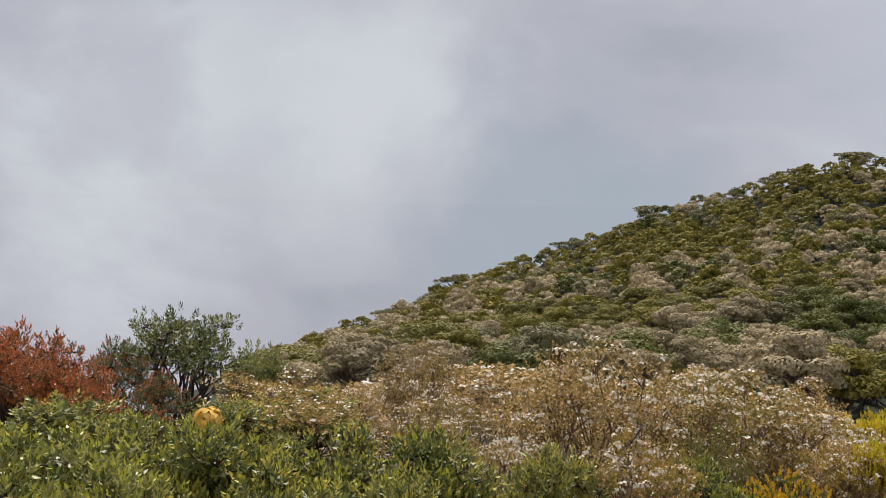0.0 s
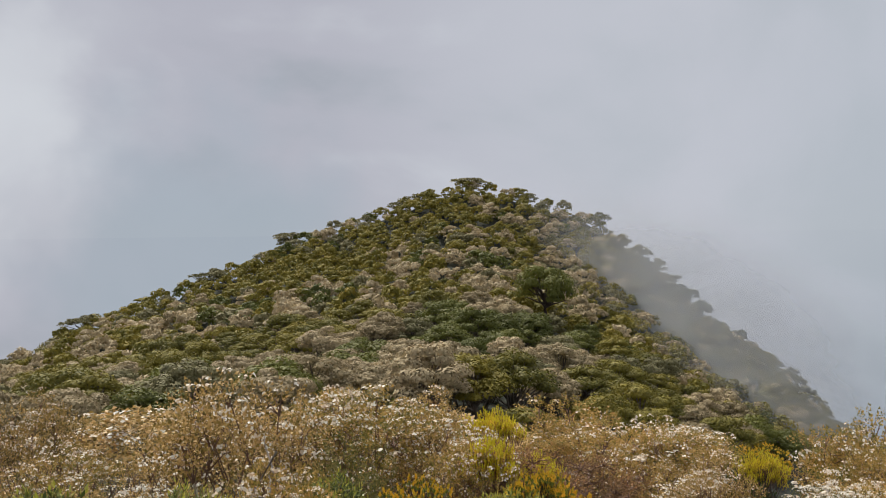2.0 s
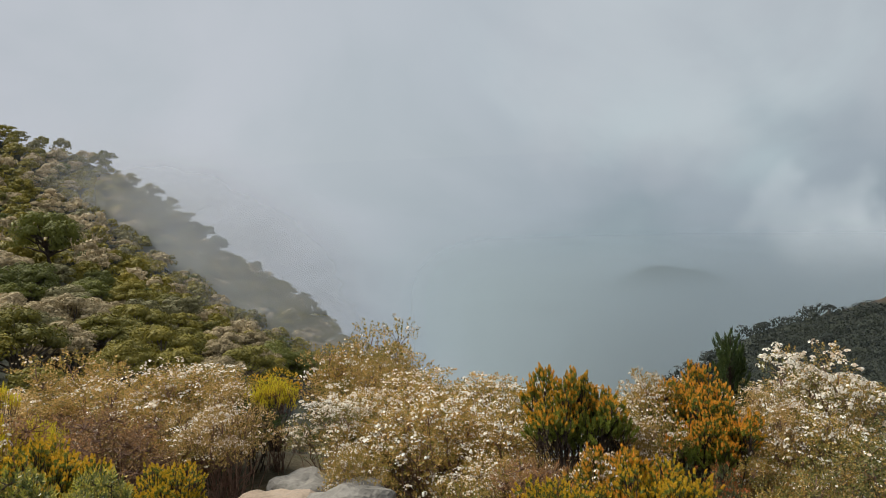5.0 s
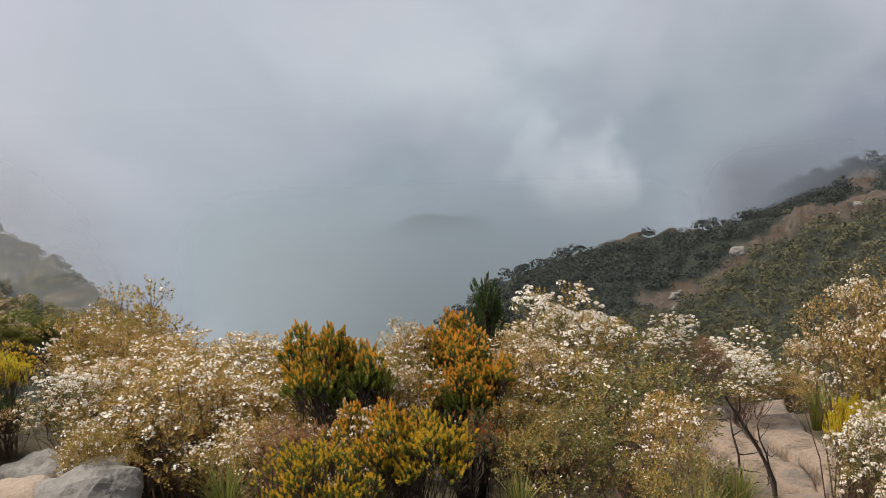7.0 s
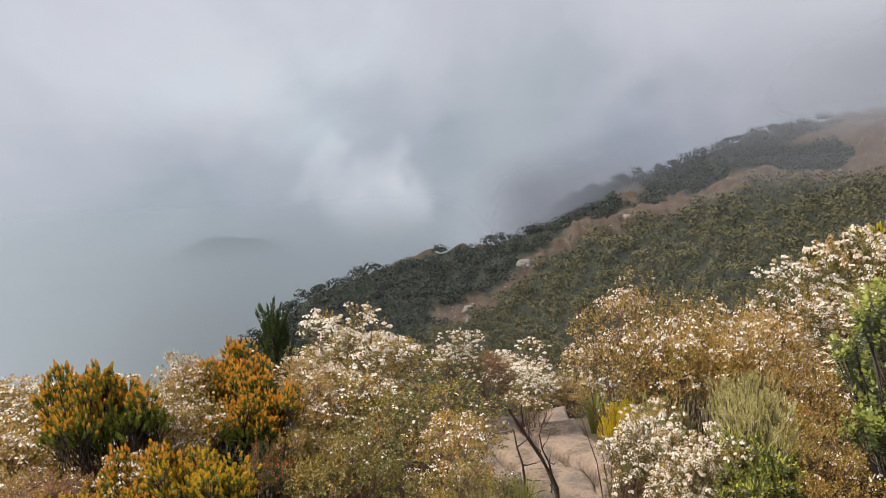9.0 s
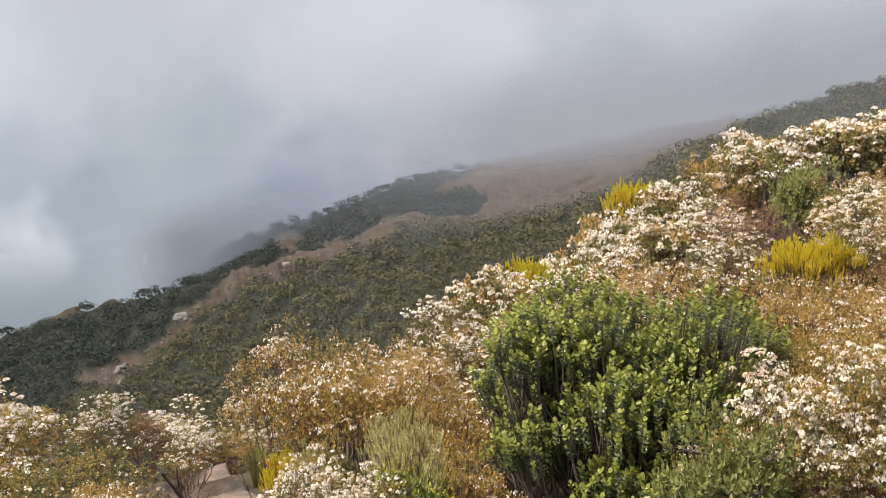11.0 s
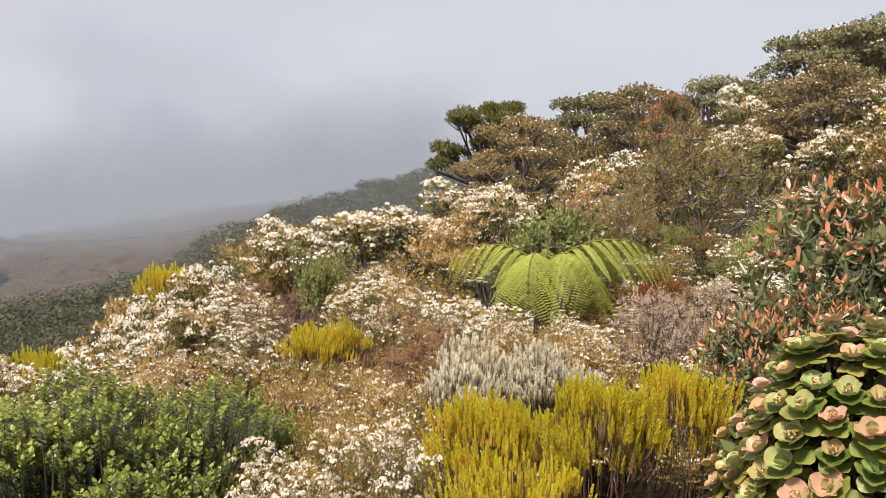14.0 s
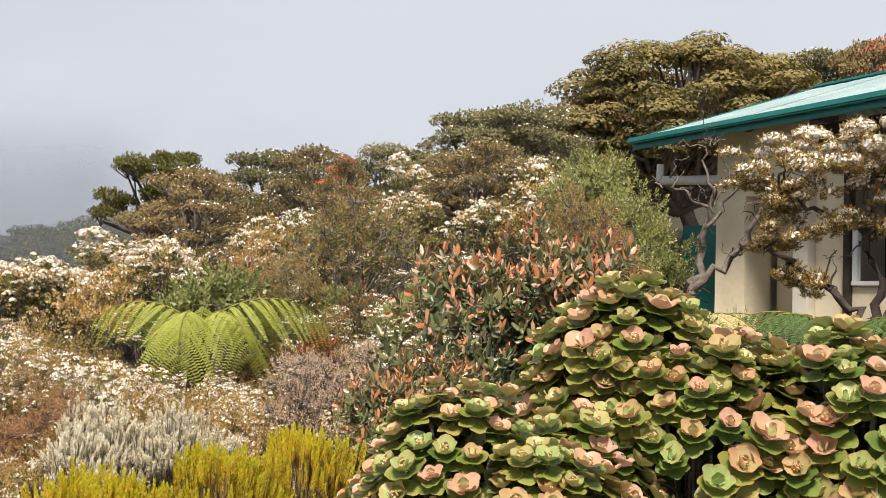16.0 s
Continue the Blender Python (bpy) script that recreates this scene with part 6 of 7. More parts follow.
rosette_shrub(0.45, -3.0, [(0.0, 0.0, 0.75, 0.52, 0.34, 0.50), (0.22, -0.10, 0.95, 0.34, 0.28, 0.46), (-0.45, -0.02, 0.78, 0.42, 0.32, 0.50), (0.32, 0.30, 0.62, 0.26, 0.22, 0.40)], 380,
              "waxy shrub of broad green rosettes blushed pink with orange buds", 51, 0.72)
rosette_shrub(1.02, -2.48, [(0.0, 0.0, 0.68, 0.30, 0.22, 0.50), (-0.25, 0.06, 0.60, 0.26, 0.22, 0.46)], 190,
              "low waxy shrub of yellow-green rosettes with orange buds", 52, 0.60)
rosette_shrub(1.13, -2.66, [(0.0, 0.0, 0.62, 0.26, 0.24, 0.42), (0.13, -0.08, 0.58, 0.24, 0.22, 0.40)], 140,
              "low waxy shrub of yellow-green rosettes with orange buds", 53, 0.58)


# ---------------------------------------------------------------- small touches among the shrubs


def dead_branch(x, y, z, height, turn, seed):
    rng = np.random.default_rng(seed)
    bits = [limb(rng, [0, 0, -0.1], [0.02, 0, height * 0.45], 0.022, 0.016, 0.05, 4, 6)]
    for a, hh, s in ((0.3, 1.0, 1), (2.6, 0.92, 1), (4.4, 0.75, 0.7), (1.4, 0.7, 0.6)):
        end = np.array([0.16 * s * math.cos(a), 0.16 * s * math.sin(a), height * hh])
        bits.append(limb(rng, [0.02, 0, height * 0.42], end, 0.013, 0.005, 0.09, 5, 5))
        for k in range(3):
            f = rng.uniform(0.5, 0.95)
            q = np.array([0.02, 0, height * 0.42]) * (1 - f) + end * f
            bits.append(limb(rng, q, q + rng.normal(0, 0.07, 3) + [0, 0, 0.05], 0.005, 0.002, 0.1, 3, 4))
    ob = part("dead_branch", mesh_of("dead_branch", bits, True), bark_pale, None, "", pose(x, y, z, 0, 0, turn))
    tagged(ob, "bleached bare dead branch standing among shrubs", "dead branch", "")


def flower_head(x, y, z, r):
    rng = np.random.default_rng(3)
    thing = new("flower_head")
    thing.matrix_basis = pose(x, y, z)
    tagged(thing, "round yellow flower head above green leaves", "flower head", "")
    u = dome(rng, 90, -0.3)
    stuff("blossom", mesh_of("blossom", [scatter(blossom(0.016, 5, 0.5), u * r * rng.uniform(0.6, 1, (90, 1)), u, rng.uniform(0, 6, 90), rng.uniform(0.7, 1.3, 90))]), gold_flower, thing)
    part("stem", mesh_of("stem", [limb(rng, [0, 0, -z + float(ground(x, y)) - 0.05], [0, 0, 0], 0.012, 0.006, 0.04, 5, 5)], True), bark_grey, thing)


dead_branch(0.60, 2.94, -0.1, 0.98, 10, 61)
flower_head(-0.95, 3.47, 0.72, 0.065)


# ---------------------------------------------------------------- shelter
paint_teal = rough_material("teal_paint", [(0.006, 0.10, 0.09), (0.010, 0.14, 0.125), (0.02, 0.18, 0.16)], 3, 0.4, 0.06, 6, 0.45)
roof_metal = rough_material("teal_roof_sheet", [(0.16, 0.27, 0.26), (0.26, 0.36, 0.35), (0.46, 0.52, 0.51)], 1.3, 0.3, 0.08, 8, 0.55)
plaster = rough_material("cream_plaster", [(0.64, 0.54, 0.38), (0.78, 0.68, 0.50), (0.82, 0.73, 0.56)], 1.6, 0.9, 0.15, 8, 0.2)
plaster_pale = rough_material("pale_plaster", [(0.60, 0.55, 0.46), (0.72, 0.67, 0.58)], 2.0, 0.9, 0.12, 8, 0.2)
timber_dark = rough_material("dark_timber", [(0.02, 0.016, 0.013), (0.05, 0.038, 0.03), (0.08, 0.06, 0.045)], 7, 0.8, 0.4)
pvc = rough_material("white_pipe", [(0.55, 0.55, 0.54), (0.72, 0.72, 0.71)], 4, 0.4, 0.05, 5, 0.5)
# back wall and floor: the gloom indoors is put into the base colour
shaded_inside = rough_material("inside_shade_tone", [(0.03, 0.027, 0.024), (0.06, 0.055, 0.05)], 2, 0.9, 0.1)


def box(u0, u1, v0, v1, z0, z1, bevel=0.008, name="box"):
    bm = bmesh.new()
    bmesh.ops.create_cube(bm, size=1)
    for q in bm.verts:
        q.co = Vector(((u0 + u1) / 2 + q.co.x * (u1 - u0), (v0 + v1) / 2 + q.co.y * (v1 - v0), (z0 + z1) / 2 + q.co.z * (z1 - z0)))
    if bevel:
        bmesh.ops.bevel(bm, geom=bm.edges[:], offset=bevel, segments=2, affect="EDGES")
    return bm_mesh(name, bm)


def shelter():
    """A small cream shelter under a teal metal roof; u runs along the front eave, v inwards."""
    base = 1.30
    hut = new("shelter")
    hut.matrix_basis = pose(1.92, -11.67, base, 0, 0, 143.7)
    tagged(hut, "small cream shelter with a teal metal roof on the slope", "shelter")
    eave, pitch, deep, long = 2.62, math.tan(radians(19)), 4.0, 9.0
    # ribbed roof sheets, front and back slope
    for sheet, (s0, s1, z0, z1) in enumerate(((0.0, deep, eave, eave + deep * pitch), (2 * deep, deep, eave, eave + deep * pitch))):
        for k in range(12):
            u0, u1 = long * k / 12, long * (k + 1) / 12
            n = 31
            us = np.linspace(u0 - 0.004, u1 + 0.012, n)
            rib = 0.022 * (np.abs(((us * 5.0) % 1.0) - 0.5) < 0.16)
            v = []
            for s in np.linspace(0, 1, 5):
                for layer in (0.0, -0.012):
                    v.append(np.stack([us, np.full(n, s0 + (s1 - s0) * s), z0 + (z1 - z0) * s + rib + layer + 0.02 + 0.004 * (k % 2)], 1))
            v = np.concatenate(v)
            f = []
            for a in range(4):
                for i in range(n - 1):
                    p, q = a * 2 * n + i, (a + 1) * 2 * n + i
                    f += [[p, p + 1, q + 1, q], [p + n, q + n, q + n + 1, p + n + 1]]
            part("roof_sheet", mesh_of("roof_sheet", [(v, np.array(f))]), roof_metal, hut)
    part("ridge_cap", box(0, long, deep - 0.12, deep + 0.12, eave + deep * pitch + 0.02, eave + deep * pitch + 0.06, 0.01), paint_teal, hut)
    part("fascia", box(-0.02, long, -0.03, 0.0, eave - 0.12, eave + 0.045, 0.006), paint_teal, hut, "teal fascia board")
    part("gutter", box(-0.04, long, -0.13, -0.035, eave - 0.05, eave + 0.03, 0.02), paint_teal, hut, "teal rain gutter")
    bm = bmesh.new()
    lo, hi = [(-0.03, -0.03), (-0.03, deep)], 0.17
    vs = []
    for u in (-0.05, -0.015):
        vs.append([bm.verts.new((u, 0, eave - 0.12)), bm.verts.new((u, deep, eave + deep * pitch - 0.12)), bm.verts.new((u, deep, eave + deep * pitch + 0.05)), bm.verts.new((u, 0, eave + 0.05))])
    bm.faces.new(vs[0]); bm.faces.new(vs[1][::-1])
    for k in range(4):
        bm.faces.new((vs[0][k], vs[1][k], vs[1][(k + 1) % 4], vs[0][(k + 1) % 4]))
    part("verge_board", bm_mesh("verge_board", bm), paint_teal, hut, "teal verge board")
    # rafters and purlins under the sheets
    for k in range(11):
        u = 0.12 + k * 0.82
        bm = bmesh.new()
        vs = []
        for du in (-0.035, 0.035):
            vs.append([bm.verts.new((u + du, 0.02, eave - 0.13)), bm.verts.new((u + du, deep, eave + deep * pitch - 0.13)), bm.verts.new((u + du, deep, eave + deep * pitch)), bm.verts.new((u + du, 0.02, eave))])
        bm.faces.new(vs[0]); bm.faces.new(vs[1][::-1])
        for j in range(4):
            bm.faces.new((vs[0][j], vs[1][j], vs[1][(j + 1) % 4], vs[0][(j + 1) % 4]))
        part("rafter", bm_mesh("rafter", bm), timber_dark, hut)
    part("wall_beam", box(2.0, long, 0.72, 0.86, 2.40, 2.62, 0.01), timber_dark, hut, "dark timber beam")
    # walls with a recess between two piers
    part("corner_pier", box(0.72, 1.17, 0.765, 1.30, -0.6, 2.72), plaster, hut)
    part("recess_wall", box(1.17, 2.02, 1.42, 1.56, -0.6, 2.9), plaster, hut)
    part("recess_lintel", box(1.17, 1.86, 0.775, 0.95, 1.86, 2.72), plaster, hut)
    part("pier", box(1.86, 2.06, 0.755, 1.42, -0.6, 2.72), plaster_pale, hut, "paler painted pier")
    part("end_wall", box(0.74, 0.90, 1.30, 6.8, -0.6, 2.95), plaster, hut)
    part("side_wall", box(2.06, 2.44, 0.90, 1.04, -0.6, 2.62), plaster, hut)
    part("post", box(2.44, 2.52, 0.84, 0.96, -0.6, 2.60), timber_dark, hut, "dark brown post")
    part("sill_wall", box(2.52, long - 0.7, 0.90, 1.04, -0.6, 0.75), plaster, hut)
    win = part("window_frame", box(2.54, 2.60, 0.86, 0.94, 0.75, 1.55, 0.006), pvc, hut, "white window frame")
    part("sill", box(2.54, 4.4, 0.84, 1.06, 0.75, 0.80, 0.006), pvc, win)
    part("back_wall", box(0.90, long - 0.7, 4.4, 4.55, -0.6, 3.4), shaded_inside, hut)
    part("far_wall", box(long - 0.85, long - 0.7, 1.04, 4.4, -0.6, 3.2), plaster, hut)
    part("shelter_floor", box(0.90, long - 0.7, 0.95, 4.4, -0.6, 0.02), shaded_inside, hut)
    part("hook", mesh_of("hook", [tube([[1.40, 1.40, 1.02], [1.40, 1.36, 1.05], [1.41, 1.34, 1.0], [1.40, 1.35, 0.94]], [0.02, 0.018, 0.015, 0.01], 6)], True), bark_red, hut, "small reddish hook")
    part("tap_ledge", box(1.70, 1.84, 1.34, 1.42, 0.98, 1.02, 0.006), pvc, hut, "small white ledge")
    # drain pipe under the eave
    pp = part("drain_pipe", mesh_of("drain_pipe", [tube([[0.10, 0.35, 2.16], [0.12, 0.36, 2.13], [0.18, 0.40, 2.12], [0.74, 0.80, 2.12]], [0.06, 0.062, 0.062, 0.062], 12)], True), pvc, hut, "white drain pipe under the eave")
    part("pipe_cap", mesh_of("pipe_cap", [tube([[0.11, 0.36, 2.10], [0.11, 0.36, 2.16], [0.11, 0.36, 2.34]], [0.05, 0.05, 0.045], 12)], True), pvc, pp)


shelter()
board = part("teal_board", box(-0.34, 0.30, -0.03, 0.03, -0.6, 1.38, 0.01, "teal_board"), paint_teal, None, "", pose(1.02, -12.5, 1.5, 0, 0, 172))
tagged(board, "teal painted board standing behind the shelter's corner", "board")


def gnarled_tree(x, y, points, twigs, seed, mat, label, leaves=None, name="gnarled_tree"):
    """A crooked small tree given by its main limbs."""
    rng = np.random.default_rng(seed)
    thing = new(name)
    z = float(ground(x, y))
    thing.matrix_basis = pose(x, y, z)
    tagged(thing, label, name.replace("_", " "), "")
    bits, ends = [], []
    for a, b, r0, r1 in points:
        bits.append(limb(rng, a, b, r0, r1, 0.07, 7, 7))
        ends.append(np.array(b))
    for e in ends:
        for k in range(twigs):
            q = e + rng.normal(0, 0.04, 3)
            tip = q + unit(rng.normal(0, 1, 3) + [0, 0, 0.7]) * rng.uniform(0.12, 0.34)
            bits.append(limb(rng, q, tip, 0.011, 0.004, 0.1, 4, 4))
            for j in range(2):
                s = q + (tip - q) * rng.uniform(0.5, 1)
                bits.append(limb(rng, s, s + unit(rng.normal(0, 1, 3) + [0, 0, 0.5]) * rng.uniform(0.06, 0.16), 0.005, 0.002, 0.1, 3, 3))
    part("trunk", mesh_of("trunk", bits, True), mat, thing)
    if leaves:
        tw, fl = sprig(rng, 11, 0.055, 0.024, 0.012, 70, 30), blossom(0.014)
        fol, blo = [], []
        for c, w, white in leaves:
            for k in range(int(20 * w / 0.25)):
                cc = np.array(c) + rng.normal(0, 1, 3) * [w * 0.8, w * 0.8, w * 0.42]
                n = 34
                u = dome(rng, n, -0.2)
                p = cc + u * w * 0.32 * np.array([1, 1, 0.6])
                fol.append(scatter(tw, p, unit(u + [0, 0, 0.7]), rng.uniform(0, 6.28, n), rng.uniform(0.7, 1.2, n)))
                m = int(n * 5.5 * white * (1.3 if cc[2] > c[2] else 0.5))
                u = dome(rng, m, 0.0)
                blo.append(scatter(fl, cc + u * w * 0.38 * np.array([1, 1, 0.7]) * rng.uniform(0.8, 1.1, (m, 1)) + [0, 0, 0.03], unit(u + rng.normal(0, 0.5, (m, 3)) + [0, 0, 0.3]), rng.uniform(0, 6, m), rng.uniform(0.6, 1.2, m)))
        stuff("foliage", mesh_of("foliage", fol), tea_leaf_pink, thing)
        stuff("blossom", mesh_of("blossom", blo), petal, thing, "small white flowers")


gnarled_tree(1.00, -8.76, [((0, 0, -0.2), (-0.08, 0.05, 0.95), 0.060, 0.045), ((-0.08, 0.05, 0.95), (-0.5, 0.05, 1.35), 0.042, 0.028), ((-0.5, 0.05, 1.35), (-0.72, 0.1, 1.75), 0.035, 0.02),
                          ((-0.08, 0.05, 0.9), (-0.22, -0.05, 1.75), 0.05, 0.022), ((-0.22, -0.05, 1.75), (-0.16, -0.05, 2.35), 0.02, 0.008), ((-0.2, 0, 1.55), (-0.5, 0.1, 1.95), 0.02, 0.01),
                          ((-0.22, -0.05, 1.75), (0.15, 0, 1.95), 0.018, 0.008)], 5, 41, bark_grey, "grey-barked crooked tree with bare twigs beside the shelter wall")
gnarled_tree(-0.62, -7.75, [((0, 0, -0.2), (0.02, 0, 0.75), 0.07, 0.05), ((0.02, 0, 0.75), (0.45, 0, 1.15), 0.042, 0.028), ((0.45, 0, 1.15), (0.95, 0.05, 1.45), 0.035, 0.015),
                           ((0.02, 0, 0.75), (0.15, 0.05, 1.55), 0.04, 0.025), ((0.15, 0.05, 1.55), (0.75, 0.05, 1.9), 0.03, 0.012), ((0.02, 0, 0.8), (-0.5, 0.05, 1.6), 0.042, 0.025),
                           ((-0.5, 0.05, 1.6), (-0.9, 0.05, 2.0), 0.03, 0.012), ((0.15, 0.05, 1.5), (0.1, 0.1, 2.05), 0.03, 0.012)], 4, 42, bark_dark,
             "crooked dark tree with flat layers of white blossom", [((0.95, 0.05, 1.95), 0.20, 0.5), ((0.55, 0.05, 2.12), 0.26, 0.9), ((0.15, 0.05, 2.10), 0.28, 1.0), ((-0.35, 0.05, 2.08), 0.30, 1.0),
             ((-0.9, 0.05, 2.02), 0.30, 0.9), ((0.85, 0.05, 1.45), 0.16, 0.15), ((0.3, 0.1, 1.62), 0.18, 0.3), ((-0.3, 0.05, 1.6), 0.22, 0.25), ((0.55, 0.05, 1.12), 0.14, 0.15), ((0.75, 0.05, 1.78), 0.16, 0.3)], "blossom_tree")



def bare_stems(x, y, label):
    """A few smooth leaning stems with thin side twigs."""
    rng = np.random.default_rng(43)
    thing = new("bare_shrub")
    thing.matrix_basis = pose(x, y, float(ground(x, y)))
    tagged(thing, label, "bare shrub")
    t = np.linspace(0, 1, 9)
    for lean, bend, tall, thick in (((0.05, 0.16), 0.05, 0.66, 0.015), ((-0.04, 0.24), -0.05, 0.60, 0.010), ((0.10, 0.04), 0.03, 0.52, 0.008)):
        line = np.stack([lean[0] * t + bend * np.sin(3.1 * t), lean[1] * t ** 1.4 - bend * np.sin(4.4 * t), tall * t - 0.08], 1) + rng.normal(0, 0.004, (9, 3))
        bits = [tube(line, np.linspace(thick, thick * 0.35, 9), 7)]
        for k in (4, 5, 6, 7, 8):
            tip = line[k] + unit(rng.normal(0, 1, 3) + [0, 0, 0.8]) * rng.uniform(0.06, 0.15)
            bits.append(limb(rng, line[k], tip, thick * 0.4, 0.0015, 0.08, 4, 4))
        part("stem", mesh_of("stem", bits, True), bark_dark, thing)


bare_stems(4.12, -0.20, "dark crooked bare stems leaning beside the trail")

# ---------------------------------------------------------------- every shrub and near tree, going round the viewpoint
plant("leather", -1.17, 2.65, 0.75, 0.93)
plant("leather", -0.79, 2.90, 0.65, 0.90)
plant("leather", -0.40, 2.97, 0.62, 0.90)
plant("leather", -0.03, 3.00, 0.60, 0.91)
plant("leather", -0.82, 2.15, 0.50, 0.98)
plant("leather", -0.44, 2.26, 0.51, 0.97)
plant("leather", -0.07, 2.40, 0.45, 0.95)
plant("leather", -1.10, 2.02, 0.53, 1.03)
plant("leather", -1.78, 3.92, 0.86, 0.70)
plant("leather", -1.09, 4.47, 0.73, 0.64)
plant("leather", -0.83, 5.13, 0.78, 0.62)
plant("red_all", -2.83, 5.74, 0.92, 1.16)
plant("red_all", -2.35, 4.86, 0.50, 0.71)
plant("red", -2.18, 5.59, 0.56, 0.88)
plant("red_all", -1.83, 4.22, 0.46, 0.74)
plant("red", -1.84, 5.08, 0.50, 0.74)
plant("gnarled", -1.75, 5.74, 1.01, 1.11)
plant("leafy", -1.34, 6.26, 0.30, 0.99)
plant("red", -1.28, 5.45, 0.36, 0.67)
plant("bronze", -0.98, 5.92, 0.60, 0.58)
plant("tea_pink", -0.16, 6.80, 0.85, 1.17)
plant("tea_pink", -0.58, 5.57, 0.64, 0.63)
plant("tea", 0.05, 5.40, 0.70, 0.64)
plant("tea_pink", 0.81, 4.32, 1.12, 1.21)
plant("tea", 1.51, 4.97, 0.82, 1.00)
plant("tea_pink", 2.12, 5.18, 0.93, 0.97)
plant("tea_pink", 0.30, 3.49, 0.55, 0.94)
plant("tea", 0.71, 3.02, 0.62, 1.00)
plant("leather", 0.41, 2.87, 0.10, 0.95)
plant("tea_olive", 1.20, 3.71, 0.59, 0.94)
plant("tea_pink", 1.97, 4.38, 0.79, 0.91)
plant("leather", 1.02, 3.14, 0.36, 0.89)
plant("mustard_broom", 1.40, 3.30, 0.52, 0.85)
plant("yellow_broom", 2.61, 4.94, 0.46, 0.82)
plant("yellow_broom", 2.39, 4.04, 0.16, 0.72)
plant("tea", 1.67, 4.69, 1.15, 1.04)
plant("tea", 1.94, 3.94, 0.57, 0.93)
plant("tea_gold", 3.44, 5.15, 1.07, 0.87)
plant("bronze", 2.18, 3.81, 0.73, 0.78)
plant("mustard_broom", 1.92, 3.16, 0.53, 0.82)
plant("tea", 3.33, 4.25, 0.93, 0.82)
plant("tea", 3.62, 4.28, 0.84, 0.79)
plant("tea_pink", 3.08, 3.42, 0.56, 0.79)
plant("tea_olive", 4.00, 4.47, 0.47, 0.63)
plant("mustard_broom", 4.36, 4.41, 0.57, 0.58)
plant("yellow_broom", 4.59, 4.62, 0.37, 0.67)
plant("tea_gold", 5.67, 4.64, 1.19, 1.44)
plant("tea_gold", 4.79, 3.81, 0.47, 0.71)
plant("tea_white", 3.85, 3.37, 0.57, 0.61)
plant("tea_gold", 3.25, 4.92, 0.83, 0.73)
plant("tea_gold", 3.55, 4.21, 0.74, 0.73)
plant("mustard_broom", 2.24, 3.66, 0.60, 0.70)
plant("bronze", 2.70, 3.84, 0.66, 0.70)
plant("tea", 3.22, 3.70, 0.69, 0.60)
plant("tea", 4.47, 2.90, 0.86, 0.79)
plant("tea", 3.55, 2.80, 0.57, 0.67)
plant("tea", 4.01, 2.32, 0.71, 0.80)
plant("tea_white", 3.56, 2.83, 0.57, 0.71)
plant("tea", 4.42, 3.02, 0.93, 0.78)
plant("tea", 3.72, 2.27, 0.72, 0.73)
plant("tea", 2.90, 2.36, 0.36, 0.71)
plant("yellow_broom", 2.06, 3.92, 0.34, 0.86)
plant("mustard_broom", 1.92, 3.15, 0.30, 0.86)
plant("mustard_broom", 2.31, 2.92, 0.26, 0.70)
plant("yellow_broom", 3.78, 3.77, 0.32, 0.66)
plant("leather", 1.66, 2.92, 0.40, 0.84)
plant("leather", 1.92, 2.80, 0.36, 0.76)
plant("orange_broom", 3.70, 1.70, 0.31, 1.06)
plant("tea", 4.28, 1.60, 0.35, 0.94)
plant("orange_broom", 4.46, 1.41, 0.27, 0.97)
plant("orange_broom", 4.01, 1.16, 0.24, 0.89)
plant("orange_broom", 3.24, 1.26, 0.24, 0.84)
plant("tea", 3.19, 1.37, 0.26, 0.79)
plant("mustard_broom", 3.20, 1.08, 0.28, 0.84)
plant("mustard_broom", 2.85, 1.38, 0.17, 0.78)
plant("tea_pink", 3.82, 1.41, 0.34, 0.82)
plant("column", 5.78, 1.57, 0.29, 1.00)
plant("tea_white", 5.30, 0.95, 0.86, 0.95)
plant("tea_pink", 4.66, 1.07, 0.43, 0.85)
plant("tea", 3.70, 2.86, 0.57, 0.72)
plant("tea", 3.54, 2.43, 0.83, 0.80)
plant("tea", 4.46, 2.69, 0.84, 0.78)
plant("tea_gold", 5.69, 4.54, 1.21, 1.44)
plant("tea", 3.32, 1.88, 0.53, 0.74)
plant("bronze", 3.21, 1.67, 0.43, 0.74)
plant("red", 3.71, 1.05, 0.18, 0.64)
plant("tea_gold", 3.96, 0.90, 0.48, 0.70)
plant("tea", 4.69, 0.85, 0.76, 0.82)
plant("tea_olive", 4.35, 0.41, 0.78, 0.79)
plant("tea_olive", 3.70, 0.66, 0.59, 0.73)
plant("tea", 3.86, 0.25, 0.50, 0.73)
plant("tea_olive", 3.47, 0.14, 0.45, 0.68)
plant("tea_white", 5.76, 0.37, 0.41, 0.75)
plant("tea_white", 6.37, -0.09, 0.65, 0.60)
plant("tea_white", 5.57, -0.11, 0.41, 0.52)
plant("bronze", 5.97, 0.14, 0.36, 0.57)
plant("tea_gold", 6.36, -0.41, 0.43, 0.37)
plant("tea_white", 6.94, -0.65, 0.66, 1.10)
plant("tuft", 5.55, -0.51, 0.34, 0.35)
plant("tuft", 3.47, -0.04, 0.24, 0.61)
plant("tuft", 2.98, 1.84, 0.30, 0.66)
plant("tuft", 3.18, 1.29, 0.31, 0.56)
plant("tuft", 3.37, 0.76, 0.22, 0.56)
plant("tea_pink", 4.24, -0.55, 0.53, 1.15)
plant("tea", 4.00, -0.74, 0.48, 1.05)
